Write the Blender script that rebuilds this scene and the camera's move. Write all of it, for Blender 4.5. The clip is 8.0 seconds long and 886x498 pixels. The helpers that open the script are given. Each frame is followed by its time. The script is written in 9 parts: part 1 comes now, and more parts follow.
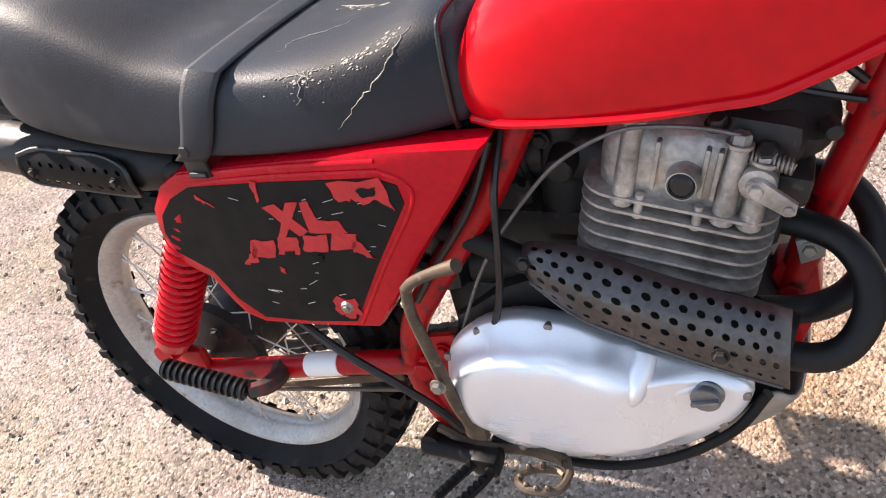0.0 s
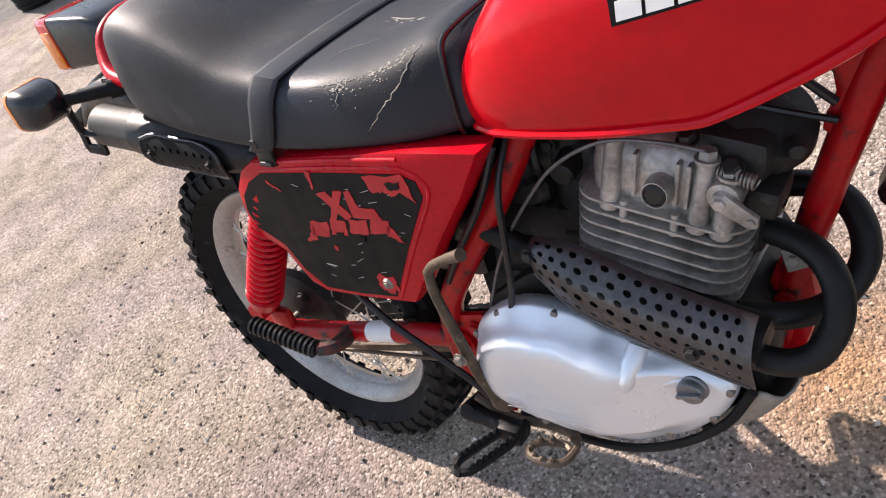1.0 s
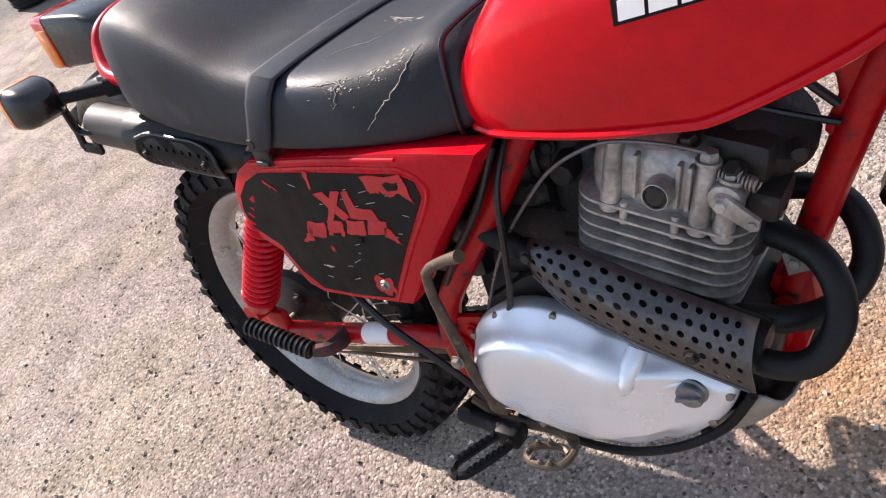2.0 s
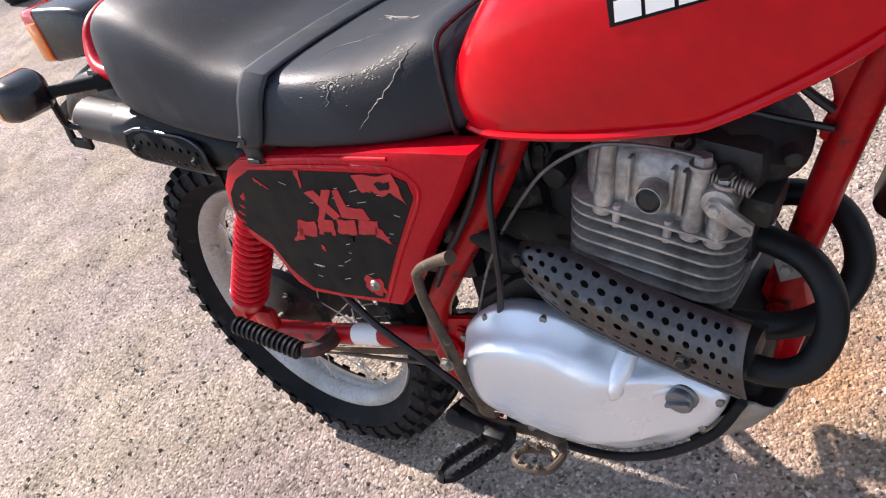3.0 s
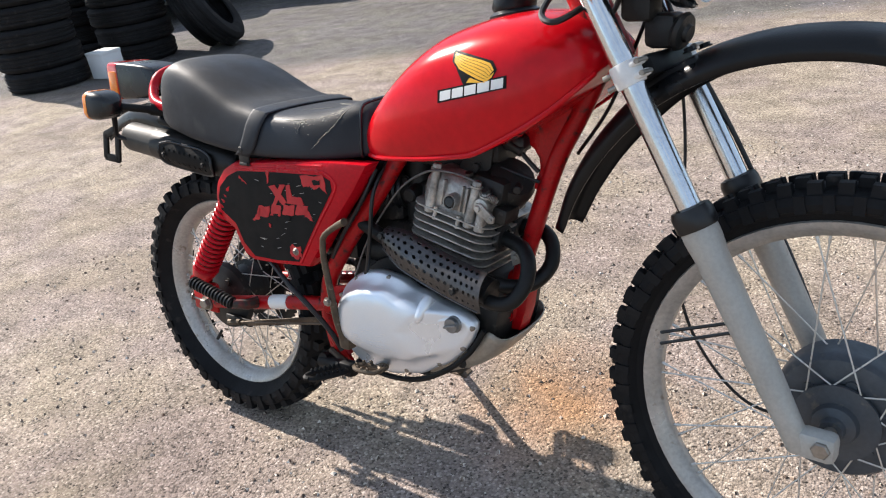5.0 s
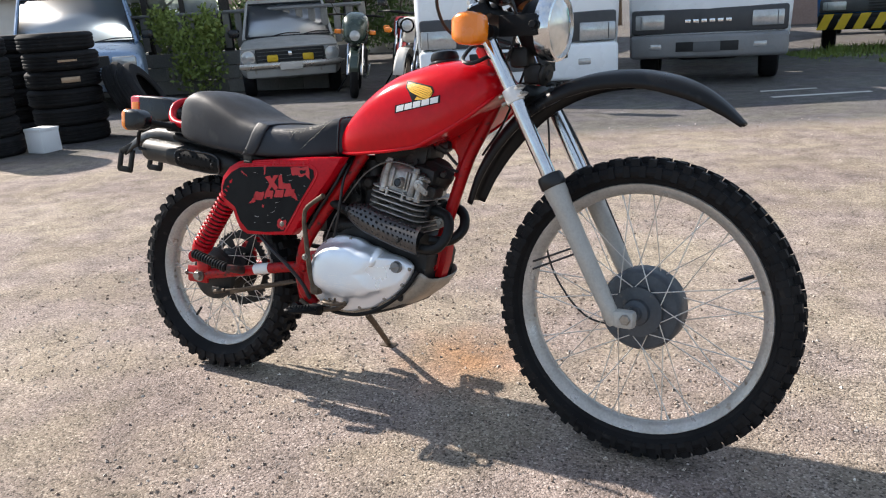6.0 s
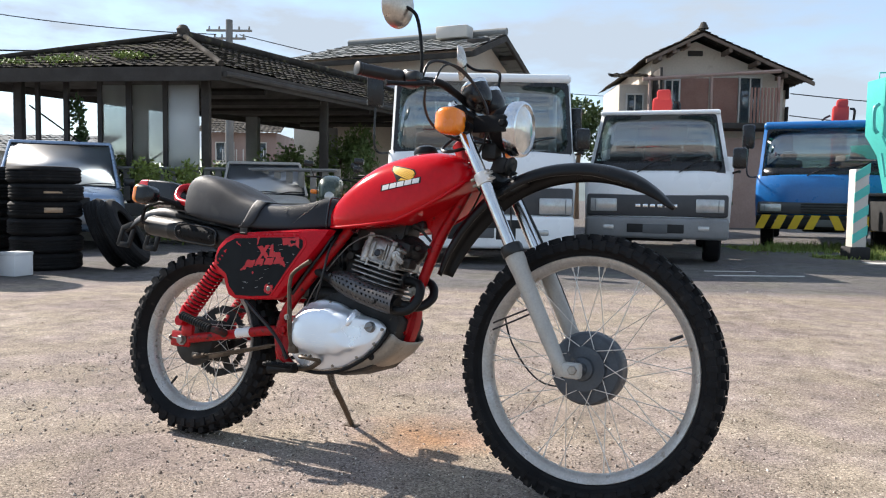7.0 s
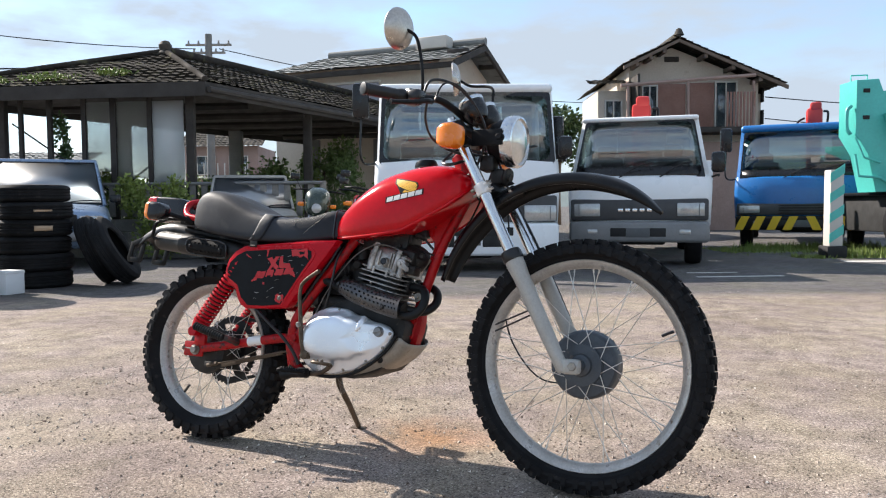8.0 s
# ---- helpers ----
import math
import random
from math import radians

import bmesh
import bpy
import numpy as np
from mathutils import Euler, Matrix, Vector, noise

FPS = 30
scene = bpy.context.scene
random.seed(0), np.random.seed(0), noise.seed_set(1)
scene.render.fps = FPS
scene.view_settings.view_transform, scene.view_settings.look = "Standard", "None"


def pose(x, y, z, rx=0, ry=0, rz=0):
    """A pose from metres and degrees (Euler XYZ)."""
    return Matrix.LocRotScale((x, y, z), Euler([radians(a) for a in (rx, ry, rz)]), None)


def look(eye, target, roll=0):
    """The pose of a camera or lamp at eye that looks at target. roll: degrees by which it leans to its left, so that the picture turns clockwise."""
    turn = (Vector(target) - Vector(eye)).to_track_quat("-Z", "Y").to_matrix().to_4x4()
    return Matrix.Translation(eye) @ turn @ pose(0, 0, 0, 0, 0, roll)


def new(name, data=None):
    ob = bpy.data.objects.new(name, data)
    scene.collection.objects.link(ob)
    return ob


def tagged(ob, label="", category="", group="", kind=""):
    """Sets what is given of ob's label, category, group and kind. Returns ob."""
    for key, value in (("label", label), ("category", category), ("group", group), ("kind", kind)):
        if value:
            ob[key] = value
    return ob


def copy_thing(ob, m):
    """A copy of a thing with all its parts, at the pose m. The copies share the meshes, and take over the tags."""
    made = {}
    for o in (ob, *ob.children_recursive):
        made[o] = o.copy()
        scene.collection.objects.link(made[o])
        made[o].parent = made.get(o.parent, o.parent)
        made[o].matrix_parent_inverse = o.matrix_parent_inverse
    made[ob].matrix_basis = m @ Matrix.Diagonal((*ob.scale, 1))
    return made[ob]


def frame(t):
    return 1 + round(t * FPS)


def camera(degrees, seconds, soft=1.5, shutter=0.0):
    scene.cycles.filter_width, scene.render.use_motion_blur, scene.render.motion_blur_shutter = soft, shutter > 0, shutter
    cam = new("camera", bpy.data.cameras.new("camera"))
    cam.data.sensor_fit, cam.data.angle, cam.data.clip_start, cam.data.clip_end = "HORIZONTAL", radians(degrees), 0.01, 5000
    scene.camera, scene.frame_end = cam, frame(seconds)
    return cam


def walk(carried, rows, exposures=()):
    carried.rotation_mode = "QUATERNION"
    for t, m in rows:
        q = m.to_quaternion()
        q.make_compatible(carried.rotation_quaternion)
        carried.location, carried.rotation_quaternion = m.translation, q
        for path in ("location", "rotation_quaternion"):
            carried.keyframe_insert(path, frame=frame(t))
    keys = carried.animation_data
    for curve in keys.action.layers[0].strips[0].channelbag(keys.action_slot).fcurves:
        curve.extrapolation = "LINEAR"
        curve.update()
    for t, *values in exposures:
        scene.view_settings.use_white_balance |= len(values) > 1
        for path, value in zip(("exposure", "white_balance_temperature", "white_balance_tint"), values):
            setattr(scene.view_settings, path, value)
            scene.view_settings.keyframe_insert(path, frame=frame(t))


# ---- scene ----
cam = camera(59.9, 8.0, 1.15)
PATH = [
    (0, (0.881, -0.46, 1.094), (-0.026, 0.748, -0.217), -23.4),
    (0.2, (0.971, -0.45, 1.113), (-0.13, 0.642, -0.151), -27.4),
    (0.5, (1.044, -0.439, 1.127), (-0.172, 0.567, -0.102), -29.1),
    (1, (1.054, -0.438, 1.118), (-0.19, 0.542, -0.104), -29.8),
    (1.5, (1.05, -0.437, 1.117), (-0.192, 0.545, -0.105), -29.8),
    (3, (1.044, -0.436, 1.109), (-0.174, 0.572, -0.117), -27.7),
    (3.5, (1.038, -0.432, 1.109), (-0.168, 0.592, -0.114), -27.2),
    (4, (1.087, -0.472, 1.115), (-0.11, 0.663, -0.016), -22.0),
    (4.5, (1.248, -0.626, 1.16), (0.065, 0.658, 0.184), -15.0),
    (4.7, (1.33, -0.779, 1.181), (0.191, 0.586, 0.265), -11.7),
    (5, (1.524, -0.961, 1.161), (0.4, 0.451, 0.299), -9.0),
    (5.2, (1.637, -1.122, 1.168), (0.553, 0.33, 0.321), -7.7),
    (6.3, (1.87, -1.741, 0.969), (0.952, -0.013, 0.553), -1.7),
    (6.5, (1.898, -1.785, 0.875), (0.985, -0.027, 0.597), -0.2),
    (7, (1.943, -1.943, 0.824), (1.07, -0.149, 0.687), 0.9),
    (7.5, (1.948, -2.046, 0.826), (1.105, -0.236, 0.716), 0.2),
    (8, (1.945, -2.089, 0.828), (1.112, -0.274, 0.714), -0.4),
]
walk(cam, [(t, look(eye, target, roll)) for t, eye, target, roll in PATH], [(0.0, 1.56, 6900, 17), (0.2, 1.42, 6850, 17), (0.5, 1.27, 6800, 17), (1.0, 1.16, 6750, 17), (2.0, 1.18, 6600, 17), (3.0, 1.21, 6480, 17), (3.5, 1.21, 6450, 17), (4.0, 1.16, 6450, 15), (4.5, 1.04, 6470, 12), (5.0, 1.03, 6500, 10), (6.0, 0.99, 6500, 10), (8.0, 0.98, 6500, 10)])

# ---- light and sky ----
SUN = Vector((-0.80, 0.10, 0.592)).normalized()          # towards the sun
world = bpy.data.worlds.new("sky")
scene.world = world
world.use_nodes = True
wn, wl = world.node_tree.nodes, world.node_tree.links
wn.clear()
w_out = wn.new("ShaderNodeOutputWorld")
w_bg = wn.new("ShaderNodeBackground")
w_sky = wn.new("ShaderNodeTexSky")
w_sky.sky_type = "NISHITA"
w_sky.sun_disc = False
w_sky.sun_elevation = math.asin(SUN.z)
w_sky.sun_rotation = math.atan2(SUN.x, SUN.y)
w_sky.air_density, w_sky.dust_density, w_sky.ozone_density = 1.0, 0.25, 2.5
# thin summer cloud over the blue
w_co = wn.new("ShaderNodeTexCoord")
w_map = wn.new("ShaderNodeMapping")
w_map.inputs["Scale"].default_value = (1.0, 1.0, 3.2)
w_noise = wn.new("ShaderNodeTexNoise")
w_noise.inputs["Scale"].default_value = 3.6
w_noise.inputs["Detail"].default_value = 7.0
w_noise.inputs["Roughness"].default_value = 0.55
w_ramp = wn.new("ShaderNodeValToRGB")
w_ramp.color_ramp.elements[0].position, w_ramp.color_ramp.elements[1].position = 0.34, 0.60
w_mix = wn.new("ShaderNodeMixRGB")
w_mix.inputs["Color2"].default_value = (2.60, 3.02, 3.55, 1)
wl.new(w_co.outputs["Generated"], w_map.inputs["Vector"])
wl.new(w_map.outputs["Vector"], w_noise.inputs["Vector"])
wl.new(w_noise.outputs["Fac"], w_ramp.inputs["Fac"])
wl.new(w_ramp.outputs["Color"], w_mix.inputs["Fac"])
wl.new(w_sky.outputs["Color"], w_mix.inputs["Color1"])
wl.new(w_mix.outputs["Color"], w_bg.inputs["Color"])
w_bg.inputs["Strength"].default_value = 0.120
wl.new(w_bg.outputs["Background"], w_out.inputs["Surface"])
sun_data = bpy.data.lights.new("sun", "SUN")
sun_data.energy, sun_data.angle, sun_data.color = 4.75, radians(0.8), (1.0, 0.92, 0.835)
sun = new("sun", sun_data)
sun.rotation_euler = SUN.to_track_quat("Z", "Y").to_euler()


# ---- materials ----
def material(name, color, rough=0.5, metal=0.0, dark=None, big=6.0, fine=140.0, amount=0.35, bump=0.08, rough_var=0.12,
             coat=0.0, spec=0.5, island=0.0, grime=None, grime_at=0.62, contrast=0.22, alpha=None):
    """A surface with colour variation at two scales, uneven gloss and fine relief. grime: a second colour in irregular stains."""
    m = bpy.data.materials.new(name)
    m.use_nodes = True
    n, l = m.node_tree.nodes, m.node_tree.links
    b = n["Principled BSDF"]
    co = n.new("ShaderNodeTexCoord")
    a1, a2 = n.new("ShaderNodeTexNoise"), n.new("ShaderNodeTexNoise")
    for tex, sc, det in ((a1, big, 5.0), (a2, fine, 3.0)):
        tex.inputs["Scale"].default_value, tex.inputs["Detail"].default_value = sc, det
        l.new(co.outputs["Object"], tex.inputs["Vector"])
    dk = dark or tuple(c * 0.6 for c in color)
    r1 = n.new("ShaderNodeMapRange")
    r1.inputs["From Min"].default_value, r1.inputs["From Max"].default_value = 0.5 - contrast, 0.5 + contrast
    l.new(a1.outputs["Fac"], r1.inputs["Value"])
    mul = n.new("ShaderNodeMath")
    mul.operation = "MULTIPLY"
    mul.inputs[1].default_value = amount
    l.new(r1.outputs["Result"], mul.inputs[0])
    mix = n.new("ShaderNodeMixRGB")
    mix.inputs["Color1"].default_value, mix.inputs["Color2"].default_value = (*color, 1), (*dk, 1)
    l.new(mul.outputs["Value"], mix.inputs["Fac"])
    mix2 = n.new("ShaderNodeMixRGB")
    mix2.blend_type = "OVERLAY"
    mix2.inputs["Fac"].default_value = amount * 0.6
    l.new(mix.outputs["Color"], mix2.inputs["Color1"])
    l.new(a2.outputs["Fac"], mix2.inputs["Color2"])
    last = mix2.outputs["Color"]
    if grime:
        a3 = n.new("ShaderNodeTexNoise")
        a3.inputs["Scale"].default_value, a3.inputs["Detail"].default_value = big * 2.7, 8.0
        l.new(co.outputs["Object"], a3.inputs["Vector"])
        r3 = n.new("ShaderNodeMapRange")
        r3.inputs["From Min"].default_value, r3.inputs["From Max"].default_value = grime_at, grime_at + 0.12
        l.new(a3.outputs["Fac"], r3.inputs["Value"])
        mix3 = n.new("ShaderNodeMixRGB")
        mix3.inputs["Color2"].default_value = (*grime, 1)
        l.new(r3.outputs["Result"], mix3.inputs["Fac"])
        l.new(last, mix3.inputs["Color1"])
        last = mix3.outputs["Color"]
    if island:
        info = n.new("ShaderNodeObjectInfo")
        hsv = n.new("ShaderNodeHueSaturation")
        ri = n.new("ShaderNodeMapRange")
        ri.inputs["To Min"].default_value, ri.inputs["To Max"].default_value = 1 - island, 1 + island
        l.new(info.outputs["Random"], ri.inputs["Value"])
        l.new(ri.outputs["Result"], hsv.inputs["Value"])
        l.new(last, hsv.inputs["Color"])
        last = hsv.outputs["Color"]
    l.new(last, b.inputs["Base Color"])
    rr = n.new("ShaderNodeMapRange")
    rr.inputs["From Min"].default_value, rr.inputs["From Max"].default_value = 0.3, 0.7
    rr.inputs["To Min"].default_value, rr.inputs["To Max"].default_value = max(rough - rough_var, 0.02), min(rough + rough_var, 1.0)
    l.new(a1.outputs["Fac"], rr.inputs["Value"])
    l.new(rr.outputs["Result"], b.inputs["Roughness"])
    b.inputs["Metallic"].default_value = metal
    b.inputs["Coat Weight"].default_value = coat
    b.inputs["Coat Roughness"].default_value = 0.12
    b.inputs["Specular IOR Level"].default_value = spec
    if bump:
        bp = n.new("ShaderNodeBump")
        bp.inputs["Strength"].default_value, bp.inputs["Distance"].default_value = bump, 0.004
        l.new(a2.outputs["Fac"], bp.inputs["Height"])
        l.new(bp.outputs["Normal"], b.inputs["Normal"])
    return m


def sheet_glass(name, tint, gloss, rough=0.02):
    """A thin pane: tinted see-through with a share of mirror gloss."""
    m = bpy.data.materials.new(name)
    m.use_nodes = True
    n, l = m.node_tree.nodes, m.node_tree.links
    out = n["Material Output"]
    n.remove(n["Principled BSDF"])
    clear, shine, mix = n.new("ShaderNodeBsdfTransparent"), n.new("ShaderNodeBsdfGlossy"), n.new("ShaderNodeMixShader")
    clear.inputs["Color"].default_value = (*tint, 1)
    shine.inputs["Roughness"].default_value = rough
    mix.inputs["Fac"].default_value = gloss
    l.new(clear.outputs["BSDF"], mix.inputs[1])
    l.new(shine.outputs["BSDF"], mix.inputs[2])
    l.new(mix.outputs["Shader"], out.inputs["Surface"])
    return m


def dusty_sheet(name, color, cover):
    """Translucent plastic: part see-through, part scattered light."""
    m = sheet_glass(name, (0.85, 0.88, 0.88), cover)
    n, l = m.node_tree.nodes, m.node_tree.links
    soft = n.new("ShaderNodeBsdfTranslucent")
    soft.inputs["Color"].default_value = (*color, 1)
    l.new(soft.outputs["BSDF"], n["Mix Shader"].inputs[2])
    return m


def glass_material(name, tint, rough=0.03):
    m = bpy.data.materials.new(name)
    m.use_nodes = True
    n = m.node_tree.nodes
    b = n["Principled BSDF"]
    b.inputs["Base Color"].default_value = (*tint, 1)
    b.inputs["Roughness"].default_value = rough
    b.inputs["Transmission Weight"].default_value = 1.0
    b.inputs["IOR"].default_value = 1.45
    return m


RED = material("red_paint", (0.54, 0.004, 0.010), 0.15, big=3.0, fine=60, amount=0.30, bump=0.008, rough_var=0.06, spec=0.24, dark=(0.36, 0.003, 0.007))
RED_FRAME = material("red_frame_paint", (0.43, 0.004, 0.007), 0.36, big=18, fine=200, amount=0.65, bump=0.06, grime=(0.028, 0.016, 0.014), grime_at=0.57, spec=0.28)
RED_DULL = material("faded_red_plastic", (0.52, 0.004, 0.014), 0.30, big=9, amount=0.45, bump=0.03, spec=0.20, dark=(0.31, 0.003, 0.007), grime=(0.16, 0.006, 0.008), grime_at=0.66)
VINYL = material("black_vinyl", (0.0155, 0.0190, 0.0270), 0.57, big=7, fine=520, amount=0.7, bump=0.15, rough_var=0.16, dark=(0.005, 0.005, 0.006), grime=(0.030, 0.030, 0.031), grime_at=0.60, spec=0.40)
BLACK = material("satin_black_paint", (0.0065, 0.0068, 0.0075), 0.50, big=14, fine=160, amount=0.4, bump=0.05, grime=(0.022, 0.019, 0.017), grime_at=0.67, spec=0.2)
BLACK_PLASTIC = material("black_plastic", (0.007, 0.0074, 0.009), 0.28, big=12, fine=260, amount=0.3, bump=0.05)
DUSTY_BLACK = material("dusty_black_plastic", (0.006, 0.0064, 0.0075), 0.36, big=10, fine=300, amount=0.5, bump=0.05, spec=0.28, grime=(0.018, 0.018, 0.018), grime_at=0.64)
TYRE = material("tyre_rubber", (0.007, 0.007, 0.008), 0.72, big=12, fine=180, amount=0.5, bump=0.18, grime=(0.036, 0.031, 0.027), grime_at=0.64, spec=0.25)
OLD_TYRE = material("old_tyre_rubber", (0.010, 0.010, 0.011), 0.8, big=7, fine=90, amount=0.5, bump=0.2, grime=(0.028, 0.026, 0.024), grime_at=0.62, spec=0.25)
RIM = material("painted_silver_rim", (0.47, 0.455, 0.43), 0.36, 0.35, big=16, fine=150, amount=0.55, bump=0.05, dark=(0.30, 0.27, 0.23), grime=(0.20, 0.155, 0.11), grime_at=0.63)
SPOKE = material("spoke_steel", (0.66, 0.64, 0.60), 0.35, 0.5, big=30, amount=0.35, bump=0.03, dark=(0.42, 0.34, 0.26))
ALU = material("polished_aluminium", (0.83, 0.87, 0.915), 0.36, 0.62, big=9, fine=420, amount=0.34, bump=0.06, dark=(0.53, 0.56, 0.60), rough_var=0.14, contrast=0.35)
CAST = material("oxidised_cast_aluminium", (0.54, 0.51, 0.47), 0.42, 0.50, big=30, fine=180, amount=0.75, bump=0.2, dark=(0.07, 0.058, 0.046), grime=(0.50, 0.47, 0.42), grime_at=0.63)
# real grime on most parts; on some its darkness stands in for shade
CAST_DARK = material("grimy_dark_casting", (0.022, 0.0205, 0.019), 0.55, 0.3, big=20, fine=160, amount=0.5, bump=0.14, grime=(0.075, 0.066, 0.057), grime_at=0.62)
CHROME = material("chrome", (0.72, 0.735, 0.75), 0.19, 1.0, big=16, amount=0.35, bump=0.02, rough_var=0.10)
GREY_FORK = material("grey_painted_fork", (0.42, 0.41, 0.38), 0.45, 0.15, big=20, fine=180, amount=0.3, bump=0.04, grime=(0.18, 0.16, 0.13), grime_at=0.68)
WHITE_ALU = material("bare_white_casting", (0.80, 0.79, 0.77), 0.45, 0.1, big=25, amount=0.4, bump=0.06, dark=(0.5, 0.48, 0.45))
STEEL = material("worn_steel", (0.33, 0.31, 0.28), 0.45, 0.8, big=25, fine=220, amount=0.5, bump=0.08, dark=(0.16, 0.12, 0.085))
RUSTY = material("rusty_brown_steel", (0.115, 0.085, 0.058), 0.58, 0.45, big=30, fine=200, amount=0.6, bump=0.12, dark=(0.045, 0.03, 0.02), grime=(0.18, 0.15, 0.11), grime_at=0.6)
GUARD = material("matt_black_guard", (0.007, 0.007, 0.0075), 0.6, big=16, fine=160, amount=0.5, bump=0.05, spec=0.12)
MUFFLER = material("heat_worn_black_steel", (0.014, 0.0136, 0.013), 0.46, 0.1, big=6, fine=200, amount=0.5, bump=0.05, grime=(0.085, 0.070, 0.052), grime_at=0.62, spec=0.35)
EXHAUST = material("matt_black_exhaust", (0.007, 0.007, 0.007), 0.50, 0.1, big=16, fine=160, amount=0.5, bump=0.12, grime=(0.026, 0.023, 0.020), grime_at=0.63, spec=0.35)
SHIELD = material("perforated_shield_steel", (0.11, 0.107, 0.108), 0.34, 0.8, big=14, fine=200, amount=0.6, bump=0.04, dark=(0.045, 0.041, 0.040), grime=(0.14, 0.105, 0.08), grime_at=0.66, spec=0.25)
SKID = material("bare_aluminium_plate", (0.36, 0.325, 0.275), 0.5, 0.35, big=14, amount=0.4, bump=0.06, grime=(0.26, 0.22, 0.17), grime_at=0.62)
DECAL = material("black_decal_film", (0.006, 0.0065, 0.0075), 0.46, big=30, fine=300, amount=0.5, bump=0.05, spec=0.14, grime=(0.018, 0.018, 0.018), grime_at=0.66)
DECAL_RED = material("red_decal_film", (0.52, 0.010, 0.016), 0.5, big=40, amount=0.4, bump=0.05)
AMBER = material("amber_lens", (0.85, 0.23, 0.01), 0.22, big=20, amount=0.25, bump=0.02, coat=0.5, dark=(0.6, 0.12, 0.005))
RED_LENS = material("red_lens", (0.55, 0.015, 0.01), 0.2, big=20, amount=0.25, bump=0.02, coat=0.5)
GOLD = material("yellow_decal", (0.86, 0.47, 0.035), 0.42, big=20, amount=0.2, bump=0.02, dark=(0.7, 0.33, 0.02))
WHITE = material("white_decal", (0.80, 0.80, 0.78), 0.4, big=20, amount=0.15, bump=0.02)
DRUM = material("slate_grey_drum", (0.075, 0.086, 0.10), 0.5, 0.4, big=18, amount=0.4, grime=(0.16, 0.15, 0.13), grime_at=0.64)
CABLE = material("black_cable_sheath", (0.007, 0.007, 0.008), 0.42, big=40, amount=0.3, bump=0.03)
LENS = material("headlamp_glass", (0.74, 0.73, 0.68), 0.10, 0.55, big=60, fine=90, amount=0.3, bump=0.1, coat=0.6)
DULL_CHROME = material("dull_chrome", (0.56, 0.52, 0.47), 0.32, 0.9, big=14, amount=0.5, bump=0.02)
CABLE_GREY = material("bare_silver_cable", (0.20, 0.195, 0.19), 0.35, 0.6, big=40, amount=0.5, bump=0.02, dark=(0.03, 0.03, 0.03))
MIRROR = material("mirror_glass", (0.85, 0.86, 0.87), 0.03, 1.0, amount=0.02, bump=0.0, rough_var=0.01)


# ---- mesh helpers ----
def finish(name, bm, mat, parent=None, label="", sharp=38.0):
    bmesh.ops.recalc_face_normals(bm, faces=bm.faces)
    me = bpy.data.meshes.new(name)
    bm.to_mesh(me)
    bm.free()
    for p in me.polygons:
        p.use_smooth = True
    me.set_sharp_from_angle(angle=radians(sharp))
    me.materials.append(mat)
    ob = new(name, me)
    if parent is not None:
        ob.parent = parent
    if label:
        tagged(ob, label=label)
    return ob


def part(name, bm, mat, parent, label="", sharp=38.0):
    return finish(name, bm, mat, parent, label, sharp)


def thing(name, m, label, category, group="", kind=""):
    ob = new(name)
    ob.empty_display_size = 0.1
    ob.matrix_basis = m
    return tagged(ob, label, category, group, kind)


def share(ob, m, parent):
    """Another piece on the same mesh."""
    o = new(ob.name, ob.data)
    o.parent = parent
    o.matrix_basis = m
    return o


def mesh_from(verts, faces):
    bm = bmesh.new()
    vs = [bm.verts.new(v) for v in verts]
    for f in faces:
        try:
            bm.faces.new([vs[i] for i in f])
        except ValueError:
            pass
    return bm


def box(bm, c, s, bevel=0.0, m=None, segments=2):
    """A box of size s at c, with rounded edges, into bm."""
    r = bmesh.ops.create_cube(bm, size=1.0)
    vs = r["verts"]
    bmesh.ops.scale(bm, vec=s, verts=vs)
    if bevel:
        es = list({e for v in vs for e in v.link_edges})
        out = bmesh.ops.bevel(bm, geom=es, offset=bevel, segments=segments, affect="EDGES", profile=0.5)
        vs = list({v for f in out["faces"] for v in f.verts} | {v for v in vs if v.is_valid})
        seen, todo = set(vs), list(vs)
        while todo:
            for e in todo.pop().link_edges:
                for o in e.verts:
                    if o not in seen:
                        seen.add(o)
                        todo.append(o)
        vs = list(seen)
    bmesh.ops.translate(bm, vec=c, verts=vs)
    if m is not None:
        bmesh.ops.transform(bm, matrix=m, verts=vs)
    return vs


def frame_at(p, d):
    """A matrix at p whose z runs along d."""
    return Matrix.Translation(p) @ Vector(d).to_track_quat("Z", "Y").to_matrix().to_4x4()


def lathe(bm, profile, p, d, seg=24, closed=False, arc=2 * math.pi):
    """Turns (radius, height) pairs round the axis from p along d."""
    m = frame_at(p, d)
    full = abs(arc - 2 * math.pi) < 1e-6
    n = seg if full else seg + 1
    rings = []
    for r, h in profile:
        if r < 1e-6:
            rings.append([bm.verts.new(m @ Vector((0, 0, h)))])
        else:
            rings.append([bm.verts.new(m @ Vector((r * math.cos(arc * i / seg), r * math.sin(arc * i / seg), h))) for i in range(n)])
    pairs = list(zip(rings, rings[1:])) + ([(rings[-1], rings[0])] if closed else [])
    for a, b in pairs:
        for i in range(seg):
            j = (i + 1) % n
            if len(a) == 1 and len(b) == 1:
                continue
            if len(a) == 1:
                bm.faces.new((a[0], b[i], b[j]))
            elif len(b) == 1:
                bm.faces.new((a[i], b[0], a[j]))
            else:
                bm.faces.new((a[i], b[i], b[j], a[j]))
    return rings


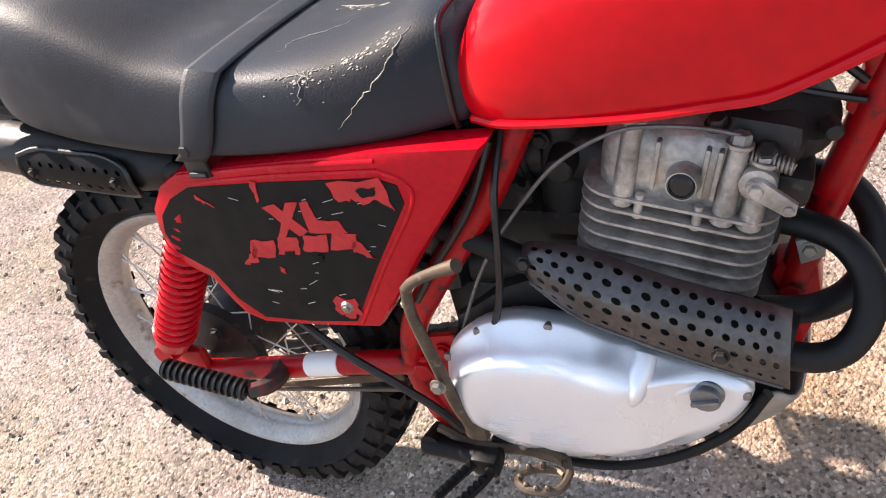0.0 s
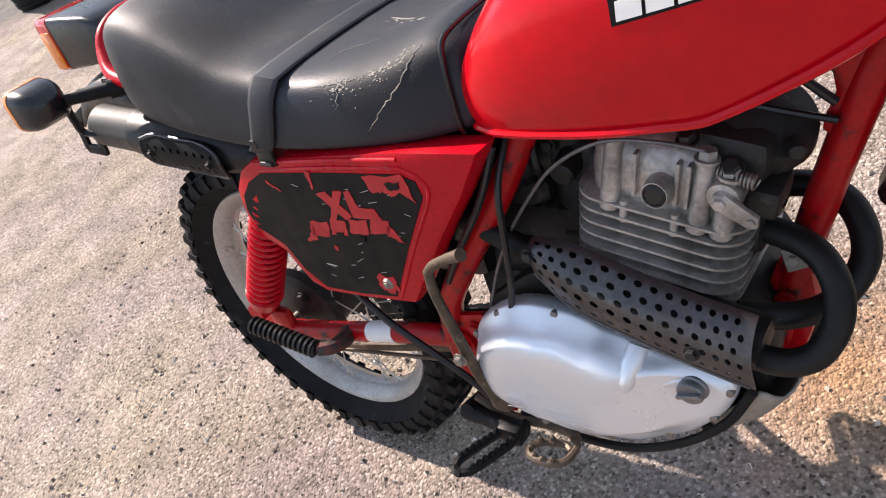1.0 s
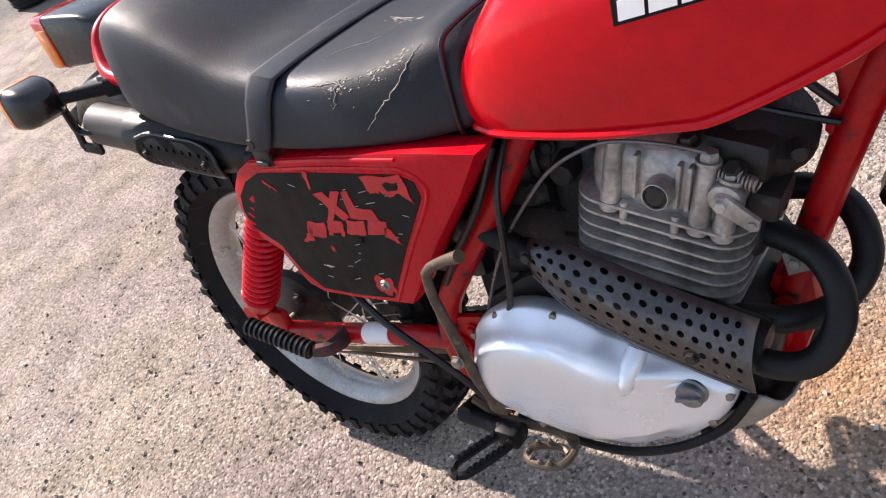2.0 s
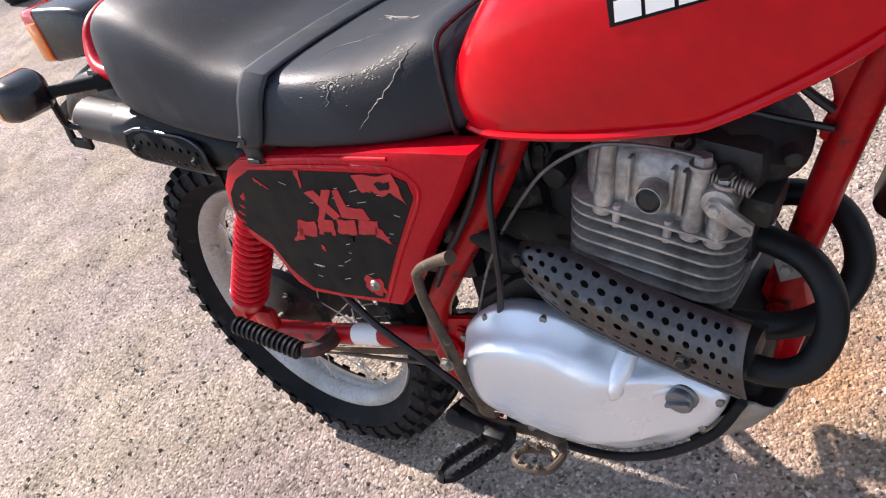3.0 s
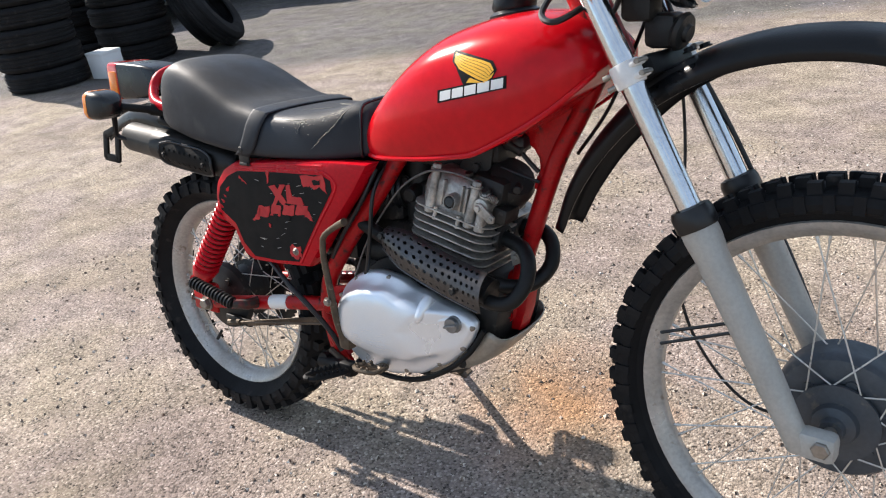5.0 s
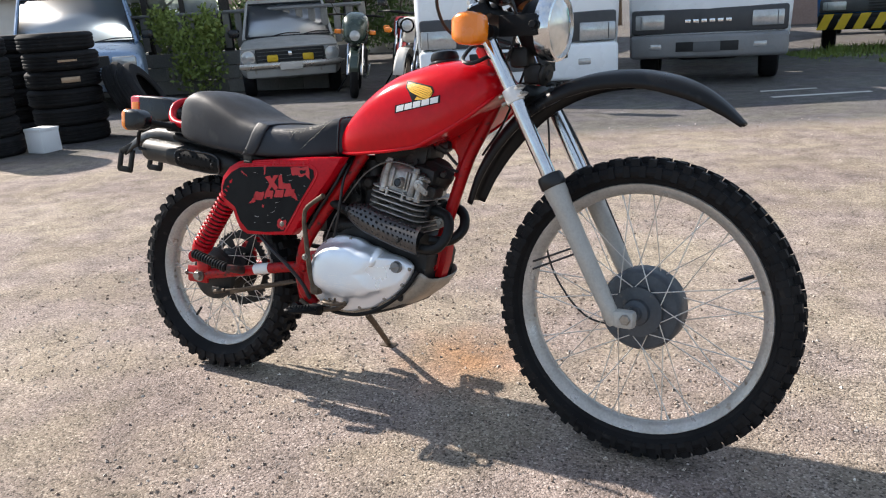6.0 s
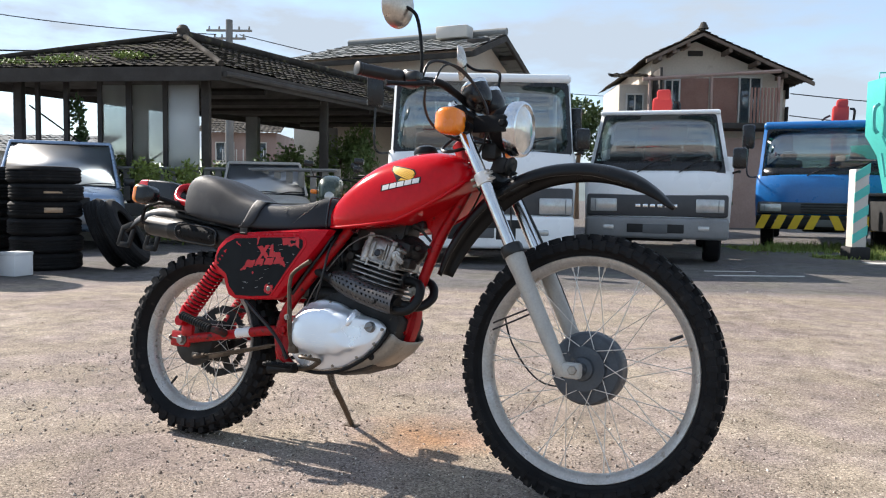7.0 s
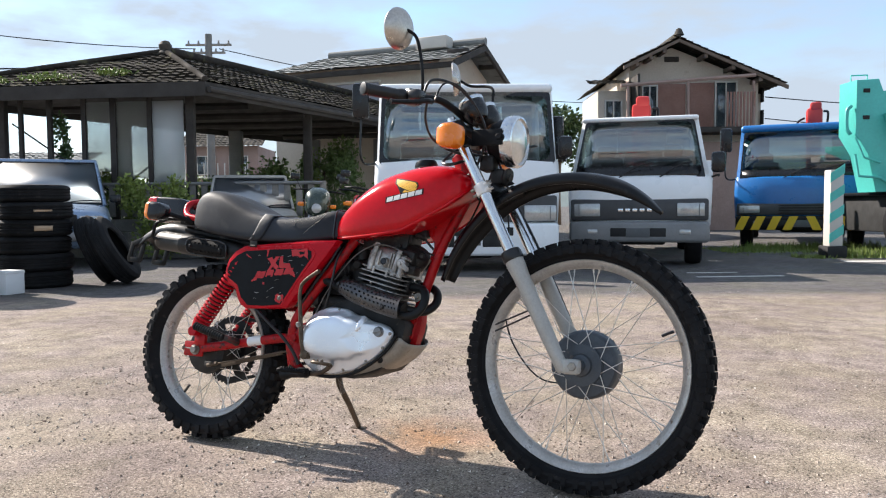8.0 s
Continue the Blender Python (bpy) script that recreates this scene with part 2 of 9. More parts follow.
def rod(bm, a, b, r, r2=None, seg=12, edge=0.0):
    """A capped round bar from a to b."""
    a, b = Vector(a), Vector(b)
    h = (b - a).length
    r2 = r if r2 is None else r2
    prof = [(0, 0), (r - edge, 0), (r, edge), (r2, h - edge), (r2 - edge, h), (0, h)] if edge else [(0, 0), (r, 0), (r2, h), (0, h)]
    return lathe(bm, prof, a, b - a, seg)


def spline(pts, steps=8):
    """A smooth line through the points."""
    p = [Vector(q) for q in pts]
    p = [2 * p[0] - p[1]] + p + [2 * p[-1] - p[-2]]
    out = []
    for i in range(1, len(p) - 2):
        for k in range(steps):
            t = k / steps
            out.append(0.5 * (2 * p[i] + (p[i + 1] - p[i - 1]) * t + (2 * p[i - 1] - 5 * p[i] + 4 * p[i + 1] - p[i + 2]) * t * t
                              + (3 * p[i] - p[i - 1] - 3 * p[i + 1] + p[i + 2]) * t ** 3))
    return out + [p[-2]]


def tube(bm, pts, r, seg=10, steps=8, smooth=True, caps=True, radii=None):
    """A round tube along the points; radii, where given, one for each point."""
    line = spline(pts, steps) if smooth and len(pts) > 2 else [Vector(q) for q in pts]
    n = len(line)
    rs = [r] * n
    if radii:
        rs = [float(np.interp(i / (n - 1) * (len(pts) - 1), range(len(pts)), radii)) for i in range(n)]
    up, rings = None, []
    for i, p in enumerate(line):
        d = (line[min(i + 1, n - 1)] - line[max(i - 1, 0)]).normalized()
        if up is None:
            up = d.orthogonal().normalized()
        up = (up - d * up.dot(d)).normalized()
        side = d.cross(up)
        rings.append([bm.verts.new(p + (up * math.cos(2 * math.pi * k / seg) + side * math.sin(2 * math.pi * k / seg)) * rs[i]) for k in range(seg)])
    for a, b in zip(rings, rings[1:]):
        for k in range(seg):
            bm.faces.new((a[k], a[(k + 1) % seg], b[(k + 1) % seg], b[k]))
    if caps:
        bm.faces.new(rings[0][::-1])
        bm.faces.new(rings[-1])


def plate(bm, outline, thick, m=None, bevel=0.0, dome=0.0):
    """A flat piece with the (u, v) outline in the plane z = 0 to thick of m."""
    verts = [bm.verts.new((u, v, 0)) for u, v in outline]
    f = bm.faces.new(verts)
    r = bmesh.ops.extrude_face_region(bm, geom=[f])
    top = [g for g in r["geom"] if isinstance(g, bmesh.types.BMVert)]
    topf = [g for g in r["geom"] if isinstance(g, bmesh.types.BMFace)]
    bmesh.ops.translate(bm, vec=(0, 0, thick), verts=top)
    allv = set(verts) | set(top)
    if bevel:
        es = [e for e in topf[0].edges]
        out = bmesh.ops.bevel(bm, geom=es, offset=bevel, segments=2, affect="EDGES", profile=0.6)
        allv = {v for v in allv if v.is_valid} | {v for g in out["faces"] for v in g.verts}
    if m is not None:
        bmesh.ops.transform(bm, matrix=m, verts=list(allv))
    return list(allv)


def loft(bm, rings, close_ends=True, closed=True):
    """Skins rings of as many points each."""
    vs = [[bm.verts.new(p) for p in ring] for ring in rings]
    n = len(vs[0])
    for a, b in zip(vs, vs[1:]):
        for k in range(n if closed else n - 1):
            j = (k + 1) % n
            bm.faces.new((a[k], a[j], b[j], b[k]))
    if close_ends:
        bm.faces.new(vs[0][::-1])
        bm.faces.new(vs[-1])
    return vs


def subsurf(ob, levels=2):
    md = ob.modifiers.new("smooth", "SUBSURF")
    md.levels = md.render_levels = levels
    return ob


def solid(ob, t, offset=0.0):
    md = ob.modifiers.new("thick", "SOLIDIFY")
    md.thickness, md.offset = t, offset
    return ob


def crisp(ob, degrees=40.0):
    """Keeps the edges of a thickened sheet sharp."""
    md = ob.modifiers.new("edges", "EDGE_SPLIT")
    md.split_angle = radians(degrees)
    return ob


def bolt(bm, p, d, r=0.007, h=0.006):
    """A hexagon head on a washer."""
    d = Vector(d).normalized()
    lathe(bm, [(0, 0), (r * 1.35, 0), (r * 1.35, h * 0.3), (0, h * 0.3)], p, d, 14)
    lathe(bm, [(0, h * 0.25), (r, h * 0.25), (r, h), (r * 0.85, h * 1.15), (0, h * 1.15)], p, d, 6)


XZ = Matrix(((1, 0, 0, 0), (0, 0, -1, 0), (0, 1, 0, 0), (0, 0, 0, 1)))   # plate's u, v to x, z; its thickness to -y


def right_of(y):
    """For plate(): the plane at that y, thickness to the right side of the machine."""
    return Matrix.Translation((0, y, 0)) @ XZ



# ---- ground ----
YARD = pose(1.945, -2.089, 0, 0, 0, 24.6)      # x along the row of trucks, y towards it


def ground_material():
    m = bpy.data.materials.new("coarse_asphalt")
    m.use_nodes = True
    n, l = m.node_tree.nodes, m.node_tree.links
    b = n["Principled BSDF"]
    co = n.new("ShaderNodeTexCoord")
    stone = n.new("ShaderNodeTexVoronoi")
    stone.inputs["Scale"].default_value = 175.0
    stone2 = n.new("ShaderNodeTexVoronoi")
    stone2.inputs["Scale"].default_value = 320.0
    big = n.new("ShaderNodeTexNoise")
    big.inputs["Scale"].default_value, big.inputs["Detail"].default_value = 0.9, 6.0
    mid = n.new("ShaderNodeTexNoise")
    mid.inputs["Scale"].default_value, mid.inputs["Detail"].default_value = 7.0, 6.0
    for t in (stone, stone2, big, mid):
        l.new(co.outputs["Object"], t.inputs["Vector"])
    ramp = n.new("ShaderNodeValToRGB")
    e = ramp.color_ramp.elements
    e[0].position, e[0].color = 0.0, (0.145, 0.124, 0.105, 1)
    e[1].position, e[1].color = 1.0, (0.618, 0.548, 0.475, 1)
    for pos, col in ((0.16, (0.254, 0.213, 0.178, 1)), (0.35, (0.334, 0.281, 0.239, 1)), (0.7, (0.390, 0.328, 0.278, 1)), (0.88, (0.458, 0.393, 0.336, 1))):
        x = e.new(pos)
        x.color = col
    sep = n.new("ShaderNodeSeparateColor")
    l.new(stone.outputs["Color"], sep.inputs["Color"])
    l.new(sep.outputs["Red"], ramp.inputs["Fac"])
    # gaps between the stones are darker binder
    gap = n.new("ShaderNodeMapRange")
    gap.inputs["From Min"].default_value, gap.inputs["From Max"].default_value = 0.0, 0.9
    gap.inputs["To Min"].default_value, gap.inputs["To Max"].default_value = 1.16, 0.52
    l.new(stone.outputs["Distance"], gap.inputs["Value"])
    mul = n.new("ShaderNodeMixRGB")
    mul.blend_type, mul.inputs["Fac"].default_value = "MULTIPLY", 0.62
    l.new(ramp.outputs["Color"], mul.inputs["Color1"])
    l.new(gap.outputs["Result"], mul.inputs["Color2"])
    # wide patches: dusty pink, grey
    patch = n.new("ShaderNodeMapRange")
    patch.inputs["From Min"].default_value, patch.inputs["From Max"].default_value = 0.35, 0.68
    l.new(big.outputs["Fac"], patch.inputs["Value"])
    tint = n.new("ShaderNodeMixRGB")
    tint.blend_type = "MULTIPLY"
    tint.inputs["Color2"].default_value = (0.73, 0.705, 0.72, 1)
    l.new(patch.outputs["Result"], tint.inputs["Fac"])
    l.new(mul.outputs["Color"], tint.inputs["Color1"])
    worn = n.new("ShaderNodeMixRGB")
    worn.blend_type, worn.inputs["Fac"].default_value = "OVERLAY", 0.6
    l.new(tint.outputs["Color"], worn.inputs["Color1"])
    l.new(mid.outputs["Fac"], worn.inputs["Color2"])
    # pits where stones have come away, the shade in them put into the colour
    pits = n.new("ShaderNodeTexVoronoi")
    pits.inputs["Scale"].default_value = 88.0
    l.new(co.outputs["Object"], pits.inputs["Vector"])
    pd = n.new("ShaderNodeMath")
    pd.operation = "MULTIPLY_ADD"
    pd.inputs[1].default_value = 0.42
    ps = n.new("ShaderNodeSeparateColor")
    l.new(pits.outputs["Color"], ps.inputs["Color"])
    l.new(ps.outputs["Green"], pd.inputs[0])
    l.new(pits.outputs["Distance"], pd.inputs[2])
    pr = n.new("ShaderNodeMapRange")
    pr.inputs["From Min"].default_value, pr.inputs["From Max"].default_value = 0.53, 0.63
    pr.inputs["To Min"].default_value, pr.inputs["To Max"].default_value = 0.28, 1.0
    # the pits gather in worn patches
    thin = n.new("ShaderNodeMath")
    thin.operation = "MULTIPLY_ADD"
    thin.inputs[1].default_value = 0.55
    l.new(mid.outputs["Fac"], thin.inputs[0])
    l.new(pd.outputs["Value"], thin.inputs[2])
    l.new(thin.outputs["Value"], pr.inputs["Value"])
    pit = n.new("ShaderNodeMixRGB")
    pit.blend_type, pit.inputs["Fac"].default_value = "MULTIPLY", 1.0
    l.new(worn.outputs["Color"], pit.inputs["Color1"])
    l.new(pr.outputs["Result"], pit.inputs["Color2"])
    # drifts of yellowish sand and lilac grey stone
    hue = n.new("ShaderNodeTexNoise")
    hue.inputs["Scale"].default_value, hue.inputs["Detail"].default_value = 2.3, 4.0
    l.new(co.outputs["Object"], hue.inputs["Vector"])
    hr = n.new("ShaderNodeValToRGB")
    he = hr.color_ramp.elements
    he[0].position, he[0].color = 0.40, (0.99, 0.975, 0.88, 1)
    he[1].position, he[1].color = 0.60, (0.965, 0.935, 0.955, 1)
    l.new(hue.outputs["Fac"], hr.inputs["Fac"])
    sand = n.new("ShaderNodeMixRGB")
    sand.blend_type, sand.inputs["Fac"].default_value = "MULTIPLY", 1.0
    l.new(pit.outputs["Color"], sand.inputs["Color1"])
    l.new(hr.outputs["Color"], sand.inputs["Color2"])
    # grey asphalt further out, with the wide shadow there painted into its colour, and the rust stain under the machine
    geo = n.new("ShaderNodeNewGeometry")
    sx = n.new("ShaderNodeSeparateXYZ")
    l.new(geo.outputs["Position"], sx.inputs["Vector"])
    along = n.new("ShaderNodeVectorMath")
    along.operation = "DOT_PRODUCT"
    along.inputs[1].default_value = (-0.4163, 0.9092, 0.0)
    l.new(geo.outputs["Position"], along.inputs[0])
    jig = n.new("ShaderNodeMath")
    jig.operation = "MULTIPLY_ADD"
    jig.inputs[1].default_value = 0.5
    l.new(mid.outputs["Fac"], jig.inputs[0])
    l.new(along.outputs["Value"], jig.inputs[2])
    far = n.new("ShaderNodeMapRange")
    far.inputs["From Min"].default_value, far.inputs["From Max"].default_value = 4.25, 4.7
    l.new(jig.outputs["Value"], far.inputs["Value"])
    grey = n.new("ShaderNodeMixRGB")
    grey.blend_type = "MULTIPLY"
    grey.inputs["Color2"].default_value = (0.46, 0.52, 0.60, 1)
    l.new(far.outputs["Result"], grey.inputs["Fac"])
    l.new(sand.outputs["Color"], grey.inputs["Color1"])
    d = n.new("ShaderNodeVectorMath")
    d.operation = "DISTANCE"
    d.inputs[1].default_value = (0.78, 0.36, 0)
    l.new(geo.outputs["Position"], d.inputs[0])
    dj = n.new("ShaderNodeMath")
    dj.operation = "MULTIPLY_ADD"
    dj.inputs[1].default_value = -0.35
    l.new(mid.outputs["Fac"], dj.inputs[0])
    l.new(d.outputs["Value"], dj.inputs[2])
    rs = n.new("ShaderNodeMapRange")
    rs.inputs["From Min"].default_value, rs.inputs["From Max"].default_value = -0.16, 0.14
    rs.inputs["To Min"].default_value, rs.inputs["To Max"].default_value = 0.75, 0.0
    l.new(dj.outputs["Value"], rs.inputs["Value"])
    rust = n.new("ShaderNodeMixRGB")
    rust.blend_type = "MULTIPLY"
    rust.inputs["Color2"].default_value = (0.98, 0.60, 0.34, 1)
    l.new(rs.outputs["Result"], rust.inputs["Fac"])
    l.new(grey.outputs["Color"], rust.inputs["Color1"])
    l.new(rust.outputs["Color"], b.inputs["Base Color"])
    b.inputs["Roughness"].default_value = 0.9
    b.inputs["Specular IOR Level"].default_value = 0.25
    add = n.new("ShaderNodeMath")
    add.operation = "MULTIPLY_ADD"
    add.inputs[1].default_value = 0.6
    l.new(stone2.outputs["Distance"], add.inputs[0])
    l.new(stone.outputs["Distance"], add.inputs[2])
    bp = n.new("ShaderNodeBump")
    bp.invert = True
    bp.inputs["Strength"].default_value, bp.inputs["Distance"].default_value = 0.62, 0.0045
    deep = n.new("ShaderNodeMath")
    deep.operation = "MULTIPLY_ADD"
    deep.inputs[1].default_value = -1.1
    l.new(pr.outputs["Result"], deep.inputs[0])
    l.new(add.outputs["Value"], deep.inputs[2])
    l.new(deep.outputs["Value"], bp.inputs["Height"])
    l.new(bp.outputs["Normal"], b.inputs["Normal"])
    return m


GROUND = ground_material()
n_g = 60
gx = [math.copysign(abs(u) ** 3.2, u) * 600 for u in np.linspace(-1, 1, n_g)]
bm = bmesh.new()
grid = [[bm.verts.new((x, y, 0)) for x in gx] for y in gx]
for i in range(n_g - 1):
    for j in range(n_g - 1):
        bm.faces.new((grid[i][j], grid[i][j + 1], grid[i + 1][j + 1], grid[i + 1][j]))
tagged(finish("ground", bm, GROUND), "coarse sandy asphalt yard with a rust stain", "ground", kind="structure")

# loose grit lying on the yard: uncountable
GRIT = material("loose_stone_grit", (0.52, 0.45, 0.38), 0.85, big=60, amount=0.5, bump=0.1)
gn, gl = GRIT.node_tree.nodes, GRIT.node_tree.links
g_geo = gn.new("ShaderNodeNewGeometry")
g_ramp = gn.new("ShaderNodeValToRGB")
ge = g_ramp.color_ramp.elements
ge[0].position, ge[0].color = 0.0, (0.09, 0.065, 0.05, 1)
ge[1].position, ge[1].color = 1.0, (0.78, 0.72, 0.64, 1)
for pos, col in ((0.45, (0.20, 0.145, 0.11, 1)), (0.75, (0.46, 0.38, 0.31, 1))):
    ge.new(pos).color = col
gl.new(g_geo.outputs["Random Per Island"], g_ramp.inputs["Fac"])
gl.new(g_ramp.outputs["Color"], gn["Principled BSDF"].inputs["Base Color"])
rng = random.Random(21)
verts, faces = [], []
for k in range(19000):
    if k < 8500:
        x, y = rng.uniform(-1.3, 1.8), rng.uniform(-0.6, 2.2)
    else:
        q = YARD @ Vector((rng.uniform(-2.6, 3.0), rng.uniform(1.2, 7.2), 0))
        x, y = q.x, q.y
    if noise.noise(Vector((x * 1.3, y * 1.3, 3))) < rng.uniform(-0.5, 0.25):
        continue
    s = 0.0020 + 0.0060 * rng.random() ** 3
    a = rng.uniform(0, 6.28)
    i = len(verts)
    for dx, dy, dz in ((1, 0, 0.1), (0.1, 0.9, 0.2), (-0.9, 0.2, 0.0), (-0.2, -1, 0.15), (0.3, 0.1, 0.9), (-0.35, -0.15, 0.75)):
        u, v = dx * rng.uniform(0.7, 1.2), dy * rng.uniform(0.7, 1.2)
        verts.append((x + s * (u * math.cos(a) - v * math.sin(a)), y + s * (u * math.sin(a) + v * math.cos(a)), s * dz))
    faces += [(i, i + 1, i + 4), (i + 1, i + 2, i + 5), (i + 1, i + 5, i + 4), (i + 2, i + 3, i + 5), (i + 3, i, i + 4), (i + 3, i + 4, i + 5)]
tagged(finish("gravel", mesh_from(verts, faces), GRIT, sharp=20), "loose grit scattered over the yard", "gravel", kind="stuff")

# ---- the motorcycle ----
LEAN = pose(0.046, 0.0182, 0, -9.74, 0, 0)
bike = thing("motorcycle", LEAN, "weathered red and black trail motorcycle leaning on its side stand", "motorcycle")
HEAD, RAKE = Vector((1.296, 0, 0.344)), Vector((-0.469, 0, 0.883))
STEER = Matrix.Translation(HEAD) @ Matrix.Rotation(radians(-3.5), 4, RAKE) @ Matrix.Translation(-HEAD)


def steered(ob):
    ob.matrix_basis = STEER
    return ob


def lug(bm, R, a, y0, y1, half, r0, r1, tilt=0.0):
    """One tread block at angle a, between y0 and y1, from radius r0 to r1."""
    c, vs = [], []
    for rr, k in ((r0, 1.0), (r1, 0.82)):
        for y, da in ((y0, -half), (y1, -half), (y1, half), (y0, half)):
            ym = (y0 + y1) / 2
            yy = ym + (y - ym) * k
            r = rr - tilt * abs(yy)
            aa = a + da * k / R
            vs.append(bm.verts.new((r * math.cos(aa), yy, r * math.sin(aa))))
    for f in ((4, 5, 6, 7), (0, 1, 5, 4), (1, 2, 6, 5), (2, 3, 7, 6), (3, 0, 4, 7)):
        bm.faces.new([vs[i] for i in f])


def make_wheel(name, R, width, flange, n_lugs, lug_rows, hub_r, base, valve, hub_mat, n_spokes=36):
    """A spoked wheel round the y axis: rim with tyre, hub and spokes."""
    Y = Vector((0, 1, 0))
    rim_w = width * 0.235
    bm = bmesh.new()
    lathe(bm, [(flange, -rim_w - 0.004), (flange + 0.002, -rim_w), (flange - 0.004, -rim_w + 0.005), (flange - 0.010, -rim_w + 0.009), (flange - 0.013, -rim_w * 0.5),
               (flange - 0.020, -rim_w * 0.34), (flange - 0.020, rim_w * 0.34), (flange - 0.013, rim_w * 0.5), (flange - 0.012, rim_w - 0.009), (flange - 0.004, rim_w - 0.005),
               (flange + 0.002, rim_w), (flange, rim_w + 0.004), (flange - 0.008, rim_w + 0.002), (flange - 0.015, rim_w * 0.72), (flange - 0.024, rim_w * 0.40), (flange - 0.024, -rim_w * 0.40),
               (flange - 0.015, -rim_w * 0.72), (flange - 0.008, -rim_w - 0.002)], (0, 0, 0), Y, 72, closed=True)
    rim = part(name, bm, RIM, base, "dull silver spoked wheel", 60)
    # tyre
    w = width / 2
    b = R - 0.013
    bm = bmesh.new()
    lathe(bm, [(flange - 0.006, -rim_w + 0.004), (flange + 0.012, -rim_w - 0.006), (flange + (b - flange) * 0.42, -w * 0.96), (flange + (b - flange) * 0.6, -w),
               (flange + (b - flange) * 0.82, -w * 0.9), (b - 0.004, -w * 0.62), (b, -w * 0.25), (b, w * 0.25), (b - 0.004, w * 0.62), (flange + (b - flange) * 0.82, w * 0.9),
               (flange + (b - flange) * 0.6, w), (flange + (b - flange) * 0.42, w * 0.96), (flange + 0.012, rim_w + 0.006), (flange - 0.006, rim_w - 0.004)], (0, 0, 0), Y, 72, closed=True)
    lathe(bm, [(flange + 0.022, -w * 0.74), (flange + 0.026, -w * 0.80), (flange + 0.030, -w * 0.80)], (0, 0, 0), Y, 72)
    ty = part("tyre", bm, TYRE, rim, "knobbly black off-road tyre", 30)
    bm = bmesh.new()
    pitch = 2 * math.pi / n_lugs
    for i in range(n_lugs):
        for k, (y0, y1, half, tilt, shift, drop) in enumerate(lug_rows):
            lug(bm, R, (i + shift) * pitch, y0 * w, y1 * w, half, b - 0.012 - drop, R - drop, tilt)
            if y0 > 0.001 or k == 0 and y0 * y1 >= 0:
                lug(bm, R, (i + shift) * pitch, -y1 * w, -y0 * w, half, b - 0.012 - drop, R - drop, tilt)
    tagged(part("tread", bm, TYRE, ty, "knobbly off-road tread", 30), kind="stuff")
    # hub
    bm = bmesh.new()
    lathe(bm, [(0, -0.062), (0.016, -0.062), (0.018, -0.05), (hub_r * 0.5, -0.046), (hub_r * 0.55, -0.036), (hub_r, -0.034), (hub_r, -0.028), (hub_r * 0.86, -0.022), (hub_r * 0.8, 0),
               (hub_r * 0.86, 0.022), (hub_r, 0.028), (hub_r, 0.034), (hub_r * 0.5, 0.04), (0.016, 0.056), (0, 0.056)], (0, 0, 0), Y, 40)
    part("hub", bm, hub_mat, rim, "dark grey drum hub")
    # spokes: one mesh, laid from the hub's flange to the rim
    bm = bmesh.new()
    h_in, h_out = hub_r * 0.96, flange - 0.022
    cross = radians(42)
    a0, a1 = Vector((h_in, 0.031, 0)), Vector((h_out * math.cos(cross), 0.004, h_out * math.sin(cross)))
    length = (a1 - a0).length
    rod(bm, (0, 0, 0), (0, 0, length), 0.0013, seg=6)
    rod(bm, (0, 0, length - 0.014), (0, 0, length), 0.0025, seg=6)
    first = None
    for i in range(n_spokes):
        a = 2 * math.pi * (i // 2 * 2) / n_spokes + (0.09 if i % 4 < 2 else 0)
        side = 1 if i % 4 < 2 else -1
        way = 1 if i % 2 else -1
        p0 = Vector((h_in * math.cos(a), side * 0.031, h_in * math.sin(a)))
        p1 = Vector((h_out * math.cos(a + way * cross), side * 0.004, h_out * math.sin(a + way * cross)))
        m = frame_at(p0, p1 - p0)
        if first is None:
            first = part("spoke", bm, SPOKE, rim)
            first.matrix_basis = m
        else:
            share(first, m, rim)
    bm = bmesh.new()
    av = radians(valve)
    rod(bm, ((flange - 0.03) * math.cos(av), 0, (flange - 0.03) * math.sin(av)), ((flange - 0.065) * math.cos(av), 0, (flange - 0.065) * math.sin(av)), 0.0045, 0.004, 8)
    part("valve_stem", bm, CABLE, rim)
    return rim


rear = make_wheel("rear_wheel", 0.312, 0.112, 0.235, 40,
                  [(0.04, 0.40, 0.0125, 0.05, 0.0, 0.0), (0.46, 0.80, 0.0125, 0.10, 0.5, 0.001), (0.86, 1.06, 0.010, 0.16, 0.0, 0.016)], 0.072, bike, -128, CAST_DARK)
rear.matrix_basis = Matrix.Translation((0, 0, 0.315))
fr = make_wheel("front_wheel", 0.365, 0.090, 0.302, 56,
                [(0.05, 0.42, 0.0115, 0.05, 0.0, 0.0), (0.48, 0.84, 0.0115, 0.10, 0.5, 0.001), (0.88, 1.04, 0.009, 0.14, 0.0, 0.014)], 0.060, bike, 24, DRUM)
fr.matrix_basis = STEER @ Matrix.Translation((1.352, 0, 0.370))

